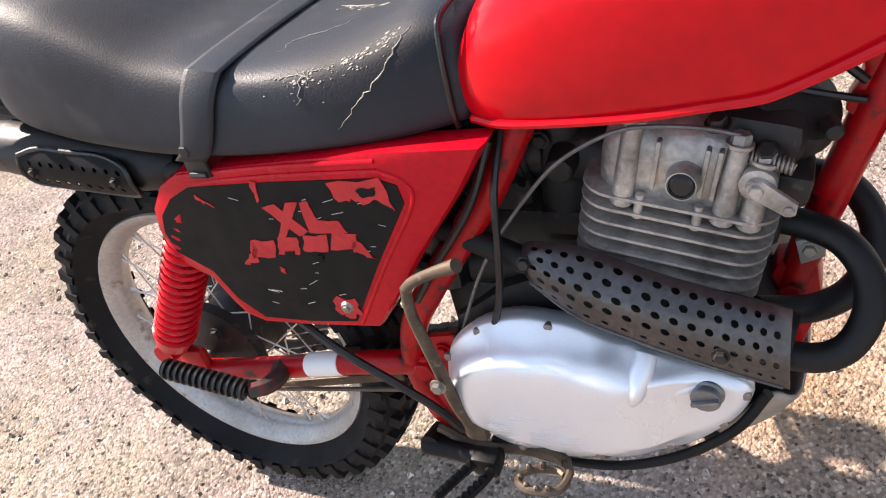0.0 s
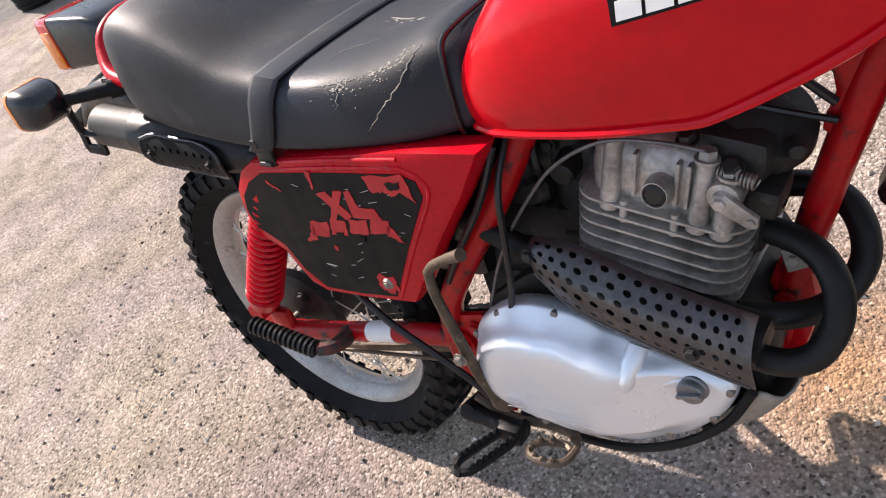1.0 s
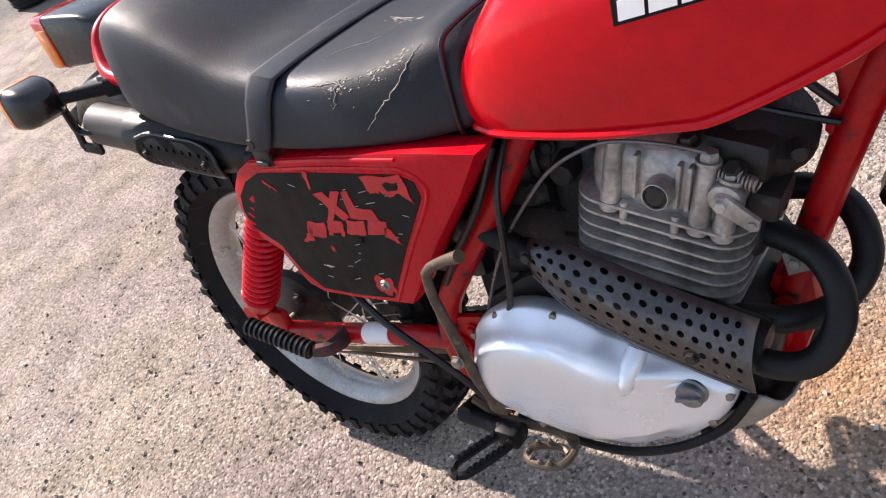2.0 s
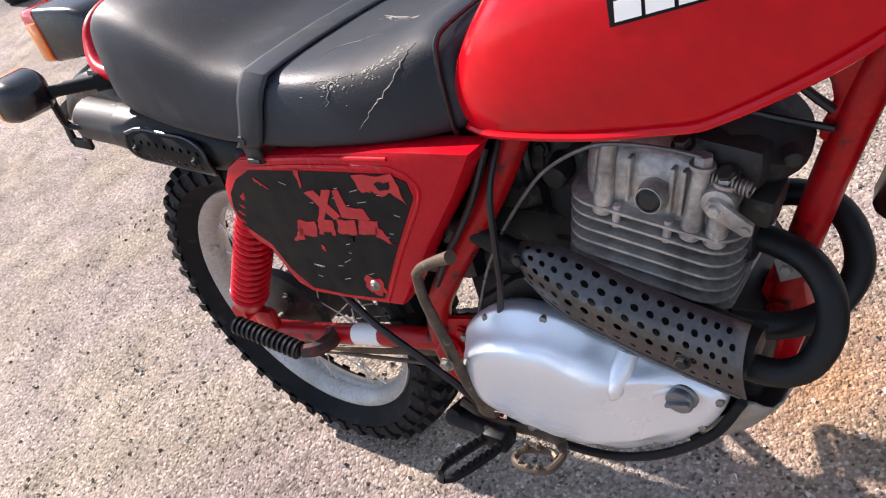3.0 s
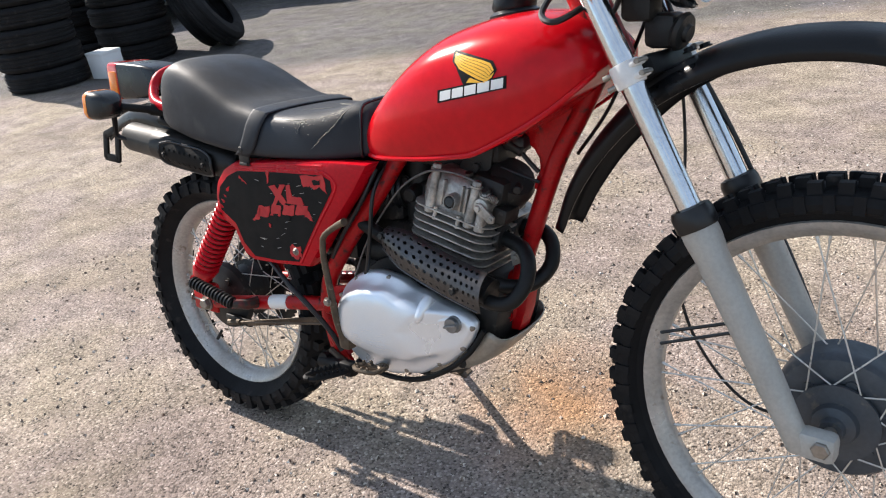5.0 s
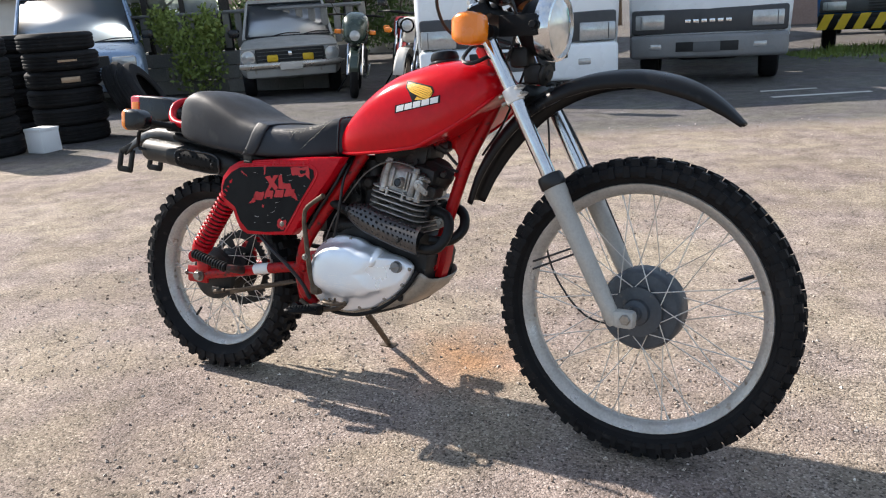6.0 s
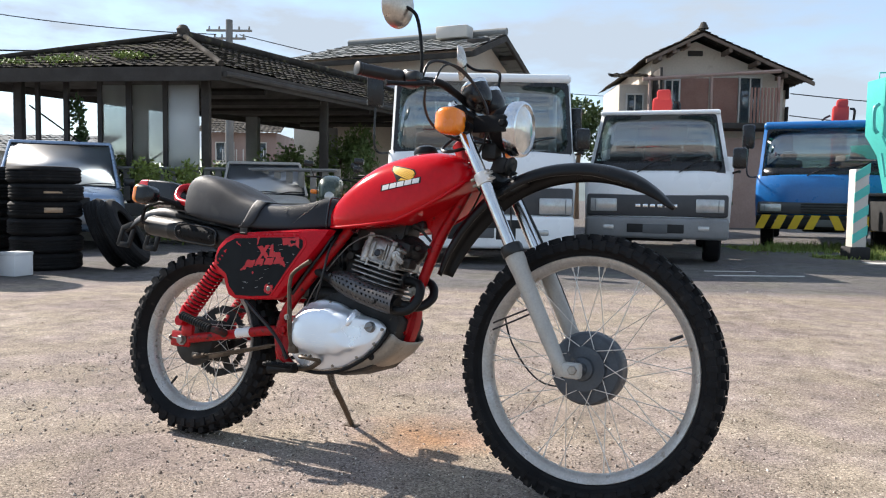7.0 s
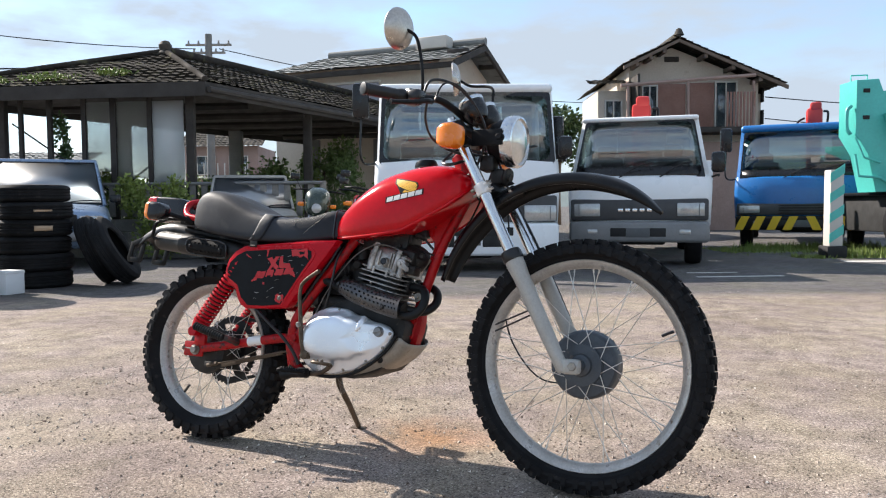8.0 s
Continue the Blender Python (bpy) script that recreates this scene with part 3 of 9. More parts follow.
# brake drums, sprocket and chain
bm = bmesh.new()
lathe(bm, [(0, -0.020), (0.070, -0.020), (0.092, -0.016), (0.098, -0.008), (0.100, 0.004), (0.100, 0.046), (0.094, 0.052), (0.03, 0.060), (0, 0.060)], (1.352, 0, 0.370), (0, 1, 0), 48)
for k in range(6):
    a = k * math.pi / 3 + 0.3
    rod(bm, (1.352 + 0.06 * math.cos(a), -0.019, 0.37 + 0.06 * math.sin(a)), (1.352 + 0.06 * math.cos(a), -0.024, 0.37 + 0.06 * math.sin(a)), 0.008, seg=8)
steered(part("front_brake_drum", bm, DRUM, bike, "slate grey front brake drum"))
bm = bmesh.new()
rod(bm, (1.352, -0.112, 0.370), (1.352, 0.112, 0.370), 0.009, seg=12)
bolt(bm, (1.352, -0.106, 0.370), (0, -1, 0), 0.013, 0.014)
bolt(bm, (1.352, 0.106, 0.370), (0, 1, 0), 0.013, 0.014)
steered(part("front_axle", bm, STEEL, bike, "steel front axle with nuts"))
bm = bmesh.new()
lathe(bm, [(0, -0.064), (0.02, -0.064), (0.06, -0.056), (0.080, -0.050), (0.084, -0.036), (0, -0.036)], (0, 0, 0.315), (0, 1, 0), 36)
box(bm, (0.055, -0.062, 0.268), (0.09, 0.010, 0.02), 0.004, None)
bolt(bm, (0.03, -0.06, 0.36), (0, -1, 0), 0.008)
part("rear_brake_drum", bm, CAST_DARK, bike, "grimy rear brake drum")
bm = bmesh.new()
teeth = 48
XZ_SPROCKET = Matrix.Translation((0, 0.078, 0.315))
ring = []
for i in range(teeth * 2):
    a = math.pi * i / teeth
    ring.append((0.124 if i % 2 else 0.116, a))
rows = [[(r * math.cos(a), y, r * math.sin(a)) for r, a in ring] for y in (-0.003, 0.003)]
inner = [[(0.098 * math.cos(a), y, 0.098 * math.sin(a)) for r, a in ring] for y in (0.003, -0.003)]
loft(bm, [[XZ_SPROCKET @ Vector(p) for p in row] for row in rows + inner + rows[:1]], close_ends=False)
lathe(bm, [(0, -0.003), (0.072, -0.003), (0.072, 0.003), (0, 0.003)], (0, 0.078, 0.315), (0, 1, 0), 36)
for k in range(6):
    a = k * math.pi / 3
    box(bm, (0, 0, 0), (0.032, 0.006, 0.030), 0.002, XZ_SPROCKET @ Matrix.Rotation(-a, 4, "Y") @ Matrix.Translation((0.086, 0, 0)))
    bolt(bm, (0.05 * math.cos(a), 0.073, 0.315 + 0.05 * math.sin(a)), (0, -1, 0), 0.008)
part("sprocket", bm, CAST_DARK, bike, "dark rear chain sprocket")
for zo, z1 in ((0.121, 0.045), (-0.121, -0.040)):
    bm = bmesh.new()
    p0, p1 = Vector((0.0, 0.078, 0.315 + zo)), Vector((0.45, 0.070, 0.365 + z1))
    n = 36
    for k in range(n):
        c = p0.lerp(p1, (k + 0.5) / n)
        ang = math.atan2(p1.z - p0.z, p1.x - p0.x)
        box(bm, (0, 0, 0), (0.0165, 0.010 if k % 2 else 0.014, 0.011), 0.0, Matrix.Translation(c) @ Matrix.Rotation(-ang, 4, "Y"))
    part("chain", bm, CAST_DARK, bike, "oily drive chain")
bm = bmesh.new()
rod(bm, (0, -0.112, 0.318), (0, 0.112, 0.318), 0.009, seg=10)
bolt(bm, (0, -0.104, 0.318), (0, -1, 0), 0.014, 0.014)
part("rear_axle", bm, STEEL, bike, "rusty steel rear axle and nut")

# ---- frame ----
bm = bmesh.new()
tube(bm, [(0.972, 0, 0.90), (0.953, 0, 0.859), (0.916, 0, 0.785), (0.886, 0, 0.730), (0.860, 0, 0.665), (0.823, 0, 0.555), (0.800, 0, 0.475), (0.785, 0, 0.41)], 0.0165, 14)
tube(bm, [(0.95, 0, 0.955), (0.80, 0, 0.90), (0.62, 0, 0.80), (0.53, 0, 0.72)], 0.02, 12)
rod(bm, (0.985, 0, 0.875), (0.918, 0, 1.0), 0.031, seg=18, edge=0.004)
part("main_frame_tube", bm, RED_FRAME, bike, "scuffed red frame downtube")
bm = bmesh.new()
plate(bm, [(0.972, 0.893), (0.945, 0.91), (0.88, 0.86), (0.81, 0.785), (0.80, 0.765), (0.826, 0.742), (0.840, 0.730), (0.848, 0.716), (0.850, 0.700), (0.846, 0.688), (0.840, 0.676), (0.838, 0.664), (0.846, 0.656), (0.862, 0.662), (0.895, 0.73), (0.955, 0.845)], 0.018, right_of(0.009), 0.003)
part("head_gusset", bm, RED_FRAME, bike, "red frame gusset below the tank")
for s in (-1, 1):
    bm = bmesh.new()
    tube(bm, [(0.585, s * 0.055, 0.715), (0.543, s * 0.080, 0.640), (0.50, s * 0.088, 0.580), (0.445, s * 0.090, 0.510), (0.400, s * 0.088, 0.440), (0.385, s * 0.085, 0.365), (0.400, s * 0.082, 0.310), (0.43, s * 0.075, 0.275)], 0.0165, 12)
    part("rear_frame_tube", bm, RED_FRAME, bike, "red rear frame tube")
    bm = bmesh.new()
    tube(bm, [(0.56, s * 0.060, 0.695), (0.35, s * 0.078, 0.682), (0.15, s * 0.080, 0.700), (-0.12, s * 0.070, 0.745)], 0.013, 10)
    tube(bm, [(0.46, s * 0.085, 0.53), (0.30, s * 0.080, 0.60), (0.16, s * 0.080, 0.69)], 0.011, 8)
    part("seat_rail", bm, BLACK, bike)
    bm = bmesh.new()
    plate(bm, [(0.385, 0.40), (0.41, 0.43), (0.455, 0.44), (0.46, 0.40), (0.44, 0.36), (0.42, 0.30), (0.45, 0.262), (0.42, 0.255), (0.385, 0.29), (0.372, 0.34)], 0.008, right_of(s * 0.088 + 0.004), 0.002)
    bolt(bm, (0.405, s * 0.094, 0.385), (0, s, 0), 0.014, 0.012)
    bolt(bm, (0.435, s * 0.094, 0.415), (0, s, 0), 0.008)
    part("pivot_plate", bm, RED_FRAME, bike, "chipped red swingarm pivot plate")
bm = bmesh.new()
plate(bm, [(0.785, 0.50), (0.822, 0.505), (0.826, 0.47), (0.820, 0.43), (0.806, 0.385), (0.745, 0.385), (0.762, 0.44)], 0.036, right_of(0.025), 0.006)
bolt(bm, (0.80, -0.019, 0.47), (0, -1, 0), 0.010, 0.01)
bolt(bm, (0.785, -0.019, 0.415), (0, -1, 0), 0.009, 0.01)
part("engine_cradle", bm, RED_FRAME, bike, "dusty red engine mounting plate")

# ---- swingarm and shocks ----
CAKED_RED = material("grease_caked_red_paint", (0.11, 0.016, 0.012), 0.65, big=30, amount=0.6, bump=0.2, dark=(0.02, 0.012, 0.009), grime=(0.030, 0.022, 0.017), grime_at=0.45)
for s in (-1, 1):
    bm = bmesh.new()
    tube(bm, [(0.41, s * 0.088, 0.388), (0.30, s * 0.090, 0.372), (0.15, s * 0.096, 0.345), (0.03, s * 0.098, 0.325)], 0.0158, 12)
    box(bm, (-0.012, s * 0.098, 0.320), (0.085, 0.010, 0.052), 0.006)
    box(bm, (0.02, s * 0.104, 0.352), (0.05, 0.02, 0.045), 0.01)
    arm = part("swingarm", bm, RED_FRAME, bike, "grimy red swingarm with chain adjuster")
    bm = bmesh.new()
    rod(bm, (-0.062, s * 0.100, 0.322), (-0.02, s * 0.100, 0.320), 0.004, seg=8)
    bolt(bm, (-0.055, s * 0.100, 0.322), (-1, 0, 0), 0.007)
    part("chain_adjuster", bm, STEEL, arm)
    if s < 0:
        bm = bmesh.new()
        tube(bm, [(0.275, -0.0912, 0.3685), (0.25, -0.0925, 0.3645), (0.222, -0.0935, 0.3592)], 0.0165, 16, 4)
        part("sticker", bm, WHITE, arm, "white paper sticker round the swingarm")
    top, bot = Vector((0.183, s * 0.106, 0.640)), Vector((0.004, s * 0.116, 0.382))
    d = (bot - top).normalized()
    bm = bmesh.new()
    rod(bm, top, bot, 0.012, seg=12)
    rod(bm, top - d * 0.01, top + d * 0.03, 0.03, 0.031, 18, 0.003)
    rod(bm, bot - d * 0.045, bot - d * 0.012, 0.031, 0.024, 18, 0.003)
    rod(bm, bot + Vector((0, -0.02, 0)), bot + Vector((0, 0.02, 0)), 0.017, seg=14)
    shock = part("rear_shock", bm, RED_DULL, bike, "red rear shock absorber")
    bm = bmesh.new()
    rod(bm, top + d * 0.03, bot - d * 0.05, 0.0185, seg=16)
    part("damper", bm, CAKED_RED, shock, "grimy dark damper body inside the spring")
    bm = bmesh.new()
    turns, n = 17, 17 * 16
    L = (bot - top).length - 0.07
    m = frame_at(top + d * 0.028, d)
    tube(bm, [m @ Vector((0.0265 * math.cos(2 * math.pi * turns * k / n), 0.0265 * math.sin(2 * math.pi * turns * k / n), L * k / n)) for k in range(n + 1)], 0.0042, 8, smooth=False)
    part("spring", bm, RED_DULL, shock, "red coil spring")

# ---- tank ----
TX = [0.530, 0.545, 0.575, 0.63, 0.70, 0.79, 0.868, 0.925, 0.970, 0.992]
T_TOP = [0.770, 0.800, 0.838, 0.890, 0.932, 0.955, 0.966, 0.958, 0.930, 0.905]
T_BOT = [0.724, 0.714, 0.712, 0.716, 0.723, 0.736, 0.773, 0.809, 0.849, 0.878]
T_W = [0.092, 0.108, 0.120, 0.130, 0.138, 0.142, 0.142, 0.133, 0.108, 0.068]
T_FORM = [(0, 0.03), (0.55, 0.0), (0.90, 0.0), (0.95, 0.03), (0.985, 0.16), (1.0, 0.36), (0.985, 0.56), (0.92, 0.76), (0.70, 0.915), (0.37, 0.985), (0, 1.0)]


def tank_ring(x):
    zt, zb, w = (float(np.interp(x, TX, v)) for v in (T_TOP, T_BOT, T_W))
    side = [(u * w, zb + v * (zt - zb)) for u, v in T_FORM]
    return [(x, -y, z) for y, z in side] + [(x, y, z) for y, z in side[-2:0:-1]]


bm = bmesh.new()
loft(bm, [tank_ring(x) for x in (0.530, 0.538, 0.556, 0.59, 0.64, 0.70, 0.755, 0.782, 0.798, 0.835, 0.89, 0.935, 0.965, 0.984, 0.992)])
tank = subsurf(part("fuel_tank", bm, RED, bike, "glossy red steel fuel tank", 80), 2)
for s in (-1, 1):
    bm = bmesh.new()
    tube(bm, [(x, s * float(np.interp(x, TX, T_W)) * 0.935, float(np.interp(x, TX, T_BOT)) + 0.0035) for x in (0.548, 0.58, 0.64, 0.70, 0.755, 0.782, 0.80, 0.84, 0.89, 0.935, 0.965, 0.982)], 0.0046, 8, 4)
    part("tank_seam", bm, RED, tank, "folded seam along the tank's edge")
bm = bmesh.new()
lathe(bm, [(0, 0.026), (0.024, 0.026), (0.034, 0.020), (0.038, 0.008), (0.036, 0.0), (0.044, -0.006), (0.044, -0.02)], (0.80, 0, 0.962), (-0.15, 0, 1), 28)
part("filler_cap", bm, DUSTY_BLACK, tank, "dull black fuel filler cap")
depsgraph = bpy.context.evaluated_depsgraph_get()
depsgraph.update()
tank_eval = tank.evaluated_get(depsgraph)


def conform(bm, gap, y_from=-1.0):
    """Lays a flat decal on the tank's right flank."""
    for v in bm.verts:
        hit, p, _, _ = tank_eval.ray_cast(Vector((v.co.x, y_from, v.co.z)), Vector((0, 1, 0)))
        if hit:
            v.co.y = p.y - gap


def decal(name, outline, mat, gap, parent, label="", step=0.006):
    """A thin film cut to the outline, on the tank."""
    bm = bmesh.new()
    f = bm.faces.new([bm.verts.new((u, -0.14, v)) for u, v in outline])
    bmesh.ops.triangulate(bm, faces=[f])
    for _ in range(3):
        long = [e for e in bm.edges if e.calc_length() > step]
        if not long:
            break
        bmesh.ops.subdivide_edges(bm, edges=long, cuts=1)
        bmesh.ops.triangulate(bm, faces=bm.faces[:])
    conform(bm, gap)
    film = part(name, bm, mat, parent, label)
    for p in film.data.polygons:
        p.use_smooth = False
    return solid(film, 0.0003)


# maker's mark as plain shapes: a spread wing over a row of blocks
def on_tank(u, v):
    """From the mark's own measure (0..1 along the blocks) to x, z."""
    return (0.737 + 0.124 * u + 0.006 * v, 0.829 + 0.025 * u + 0.100 * v)


def wing_spot(f, g):
    """On the wing: f from its upper edge (0) to its lower (1), g from its tip (0) to its shoulder (1)."""
    upper = ((0.761, 0.902), (0.790, 0.8965), (0.818, 0.8915), (0.835, 0.887), (0.842, 0.877))
    lower = ((0.763, 0.889), (0.775, 0.877), (0.797, 0.868), (0.812, 0.862), (0.826, 0.8585))
    return tuple(float(np.interp(g, (0, .25, .5, .75, 1), [a[i] + (b[i] - a[i]) * f for a, b in zip(upper, lower)])) for i in (0, 1))


wing_back = [(0.757, 0.906), (0.795, 0.899), (0.839, 0.890), (0.847, 0.877), (0.839, 0.863), (0.810, 0.854), (0.785, 0.853), (0.793, 0.8635), (0.769, 0.8785), (0.759, 0.888)]
mark = decal("tank_mark", wing_back, DECAL, 0.0006, tank, "yellow wing mark with dark edge")
for k in range(6):
    f0, f1 = k / 6 + 0.012, (k + 1) / 6 - 0.012
    decal("wing_feather", [wing_spot(f, g) for f, g in [(f0, 0), (f0, .25), (f0, .5), (f0, .75), (f0, 1), (f1, 1), (f1, .75), (f1, .5), (f1, .25), (f1, 0.03)]], GOLD, 0.0012, mark)
decal("wing_root", [(0.798, 0.8645), (0.791, 0.8565), (0.826, 0.8575), (0.838, 0.865), (0.843, 0.874), (0.822, 0.8575)], GOLD, 0.0013, mark)
decal("mark_band", [on_tank(u, v) for u, v in [(-0.03, -0.06), (1.03, -0.05), (1.02, 0.145), (-0.04, 0.15)]], DECAL, 0.0007, tank, "dark band behind white blocks")
for k in range(5):
    u = k * 0.2
    decal("mark_block", [on_tank(u + a, b) for a, b in [(0.008, -0.03), (0.182, -0.03), (0.182, 0.12), (0.008, 0.12)]], WHITE, 0.0013, tank)

# ---- seat ----
SX = [-0.074, -0.060, -0.032, 0.012, 0.074, 0.14, 0.20, 0.30, 0.40, 0.47, 0.52, 0.556]
S_TOP = [0.800, 0.852, 0.883, 0.890, 0.876, 0.843, 0.811, 0.790, 0.786, 0.800, 0.822, 0.800]
S_BOT = [0.765, 0.752, 0.738, 0.727, 0.715, 0.706, 0.700, 0.696, 0.697, 0.702, 0.708, 0.715]
S_W = [0.080, 0.108, 0.126, 0.134, 0.140, 0.142, 0.143, 0.141, 0.132, 0.124, 0.116, 0.102]
S_FORM = [(0, 0.03), (0.70, 0.0), (0.97, 0.01), (1.0, 0.14), (0.985, 0.42), (0.955, 0.73), (0.87, 0.925), (0.55, 0.985), (0, 1.0)]


def seat_ring(x, grow=0.0):
    zt, zb, w = (float(np.interp(x, SX, v)) for v in (S_TOP, S_BOT, S_W))
    side = [(u * (w + grow), zb + v * (zt + grow - zb)) for u, v in S_FORM]
    return [(x, -y, z) for y, z in side] + [(x, y, z) for y, z in side[-2:0:-1]]


bm = bmesh.new()
loft(bm, [seat_ring(x) for x in (-0.074, -0.070, -0.059, -0.042, -0.016, 0.01, 0.04, 0.08, 0.12, 0.16, 0.20, 0.24, 0.30, 0.36, 0.42, 0.47, 0.51, 0.54, 0.556)])
seat = subsurf(part("seat", bm, VINYL, bike, "worn cracked black vinyl dual seat", 80), 2)
# strap over the seat
bm = bmesh.new()
rows = []
for k in range(19):
    f = k / 18
    x_mid = 0.236 + 0.058 * math.sin(math.pi * f) ** 0.85
    for_row = []
    for dx in (-0.020, -0.014, 0.014, 0.020):
        ring = seat_ring(x_mid + dx, 0.0022 if abs(dx) < 0.016 else 0.0010)
        side = ring[2:9] + ring[9:15]
        pos = f * (len(side) - 1)
        i = min(int(pos), len(side) - 2)
        a, b = Vector(side[i]), Vector(side[i + 1])
        for_row.append(a.lerp(b, pos - i))
    rows.append(for_row)
loft(bm, rows, close_ends=False, closed=False)
strap = solid(part("seat_strap", bm, VINYL, seat, "black vinyl grab strap across the seat", 40), 0.0025, 1.0)
bm = bmesh.new()
box(bm, (0.238, -0.137, 0.700), (0.030, 0.006, 0.045), 0.002)
bolt(bm, (0.238, -0.140, 0.712), (0, -1, 0), 0.007)
rod(bm, (0.228, -0.140, 0.682), (0.250, -0.140, 0.682), 0.004, seg=8)
part("strap_buckle", bm, CAST_DARK, seat, "dark worn strap buckle")
# edge piping and splits in the cover
bm = bmesh.new()
tube(bm, [Vector(p) * 1.0 for p in [seat_ring(0.535, 0.001)[i] for i in (2, 3, 4, 5, 6, 7, 8, 9, 10, 11, 12, 13, 14)]], 0.003, 8, 4)
part("piping", bm, BLACK_PLASTIC, seat, "black piping at the seat's front")
dg = bpy.context.evaluated_depsgraph_get()
dg.update()
seat_eval = seat.evaluated_get(dg)
FOAM = material("bared_seat_foam", (0.40, 0.375, 0.32), 0.85, big=60, amount=0.5, bump=0.3)


def crack(pts, r, mat=FOAM, jag=0.003):
    """A split in the seat's cover along points beside its surface."""
    line = spline(pts, 7)
    out = []
    rng = random.Random(len(pts) * 7 + int(1000 * pts[0][0]))
    for p in line:
        hit, q, nn, _ = seat_eval.closest_point_on_mesh(p + Vector((rng.uniform(-jag, jag), 0, rng.uniform(-jag, jag))))
        if hit:
            out.append(q + nn * 0.0003)
    bm = bmesh.new()
    tube(bm, out, r, 6, smooth=False, radii=[0.2 * r + r * math.sin(math.pi * k / (len(out) - 1)) * rng.uniform(0.5, 1.2) for k in range(len(out))])
    return part("seat_split", bm, mat, seat, "split in the vinyl baring pale foam")


def flakes(c, along, spread, n, seed, size=0.0026):
    """Small pale flakes where the cover has worn through, along a line from c."""
    rng = random.Random(seed)
    c, along = Vector(c), Vector(along)
    bm = bmesh.new()
    for k in range(n):
        p = c + along * rng.random() + Vector((rng.gauss(0, spread), rng.gauss(0, spread * 0.5), rng.gauss(0, spread)))
        hit, q, nn, _ = seat_eval.closest_point_on_mesh(p)
        u = (nn.orthogonal().normalized()).lerp(along.normalized(), 0.8).normalized()
        v = nn.cross(u).normalized()
        s = size * rng.uniform(0.2, 1.0) ** 2
        bm.faces.new([bm.verts.new(q + nn * 0.0002 + u * (s * rng.uniform(0.6, 1.6) * a) + v * (s * rng.uniform(0.15, 0.7) * b)) for a, b in ((-1, 0), (-0.2, -1), (1, -0.2), (0.3, 1))])
    return tagged(solid(part("worn_patch", bm, FOAM, seat, "pale flaking wear in the vinyl", 10), 0.0002), kind="stuff")


crack([(0.422, -0.129, 0.722), (0.452, -0.122, 0.748), (0.478, -0.117, 0.771), (0.500, -0.105, 0.794), (0.508, -0.098, 0.804)], 0.00060, jag=0.002)
crack([(0.389, -0.129, 0.748), (0.394, -0.120, 0.768), (0.400, -0.112, 0.776)], 0.00054, jag=0.003)
crack([(0.352, -0.120, 0.772), (0.376, -0.119, 0.772), (0.404, -0.116, 0.774), (0.43, -0.112, 0.779)], 0.00048, jag=0.003)
crack([(0.350, -0.085, 0.79), (0.362, -0.055, 0.79), (0.385, -0.045, 0.79), (0.41, -0.020, 0.79)], 0.00042, jag=0.004)
crack([(0.36, 0.03, 0.79), (0.385, 0.018, 0.79), (0.41, 0.012, 0.79)], 0.00066, jag=0.004)
flakes((0.440, -0.113, 0.778), (0.055, 0.013, 0.023), 0.0055, 110, 1)
flakes((0.372, -0.119, 0.768), (0.035, 0.003, 0.004), 0.006, 60, 2)
flakes((0.37, 0.02, 0.787), (0.06, -0.02, 0.0), 0.006, 60, 3)
flakes((0.395, -0.116, 0.764), (0.075, 0.002, 0.022), 0.008, 50, 4, 0.002)

# ---- right side panel ----
P_OUT = [(0.200, 0.683), (0.162, 0.664), (0.135, 0.634), (0.126, 0.605), (0.126, 0.576), (0.142, 0.550), (0.173, 0.534), (0.186, 0.504), (0.200, 0.481), (0.226, 0.470),
         (0.30, 0.473), (0.392, 0.481), (0.416, 0.512), (0.472, 0.585), (0.526, 0.650), (0.566, 0.706), (0.45, 0.703), (0.33, 0.694)]
P_DECO = [(0.208, 0.664), (0.174, 0.649), (0.147, 0.625), (0.138, 0.602), (0.141, 0.574), (0.184, 0.548), (0.203, 0.508), (0.233, 0.482), (0.30, 0.483), (0.366, 0.490),
          (0.420, 0.572), (0.474, 0.648), (0.472, 0.668), (0.450, 0.676), (0.32, 0.671)]
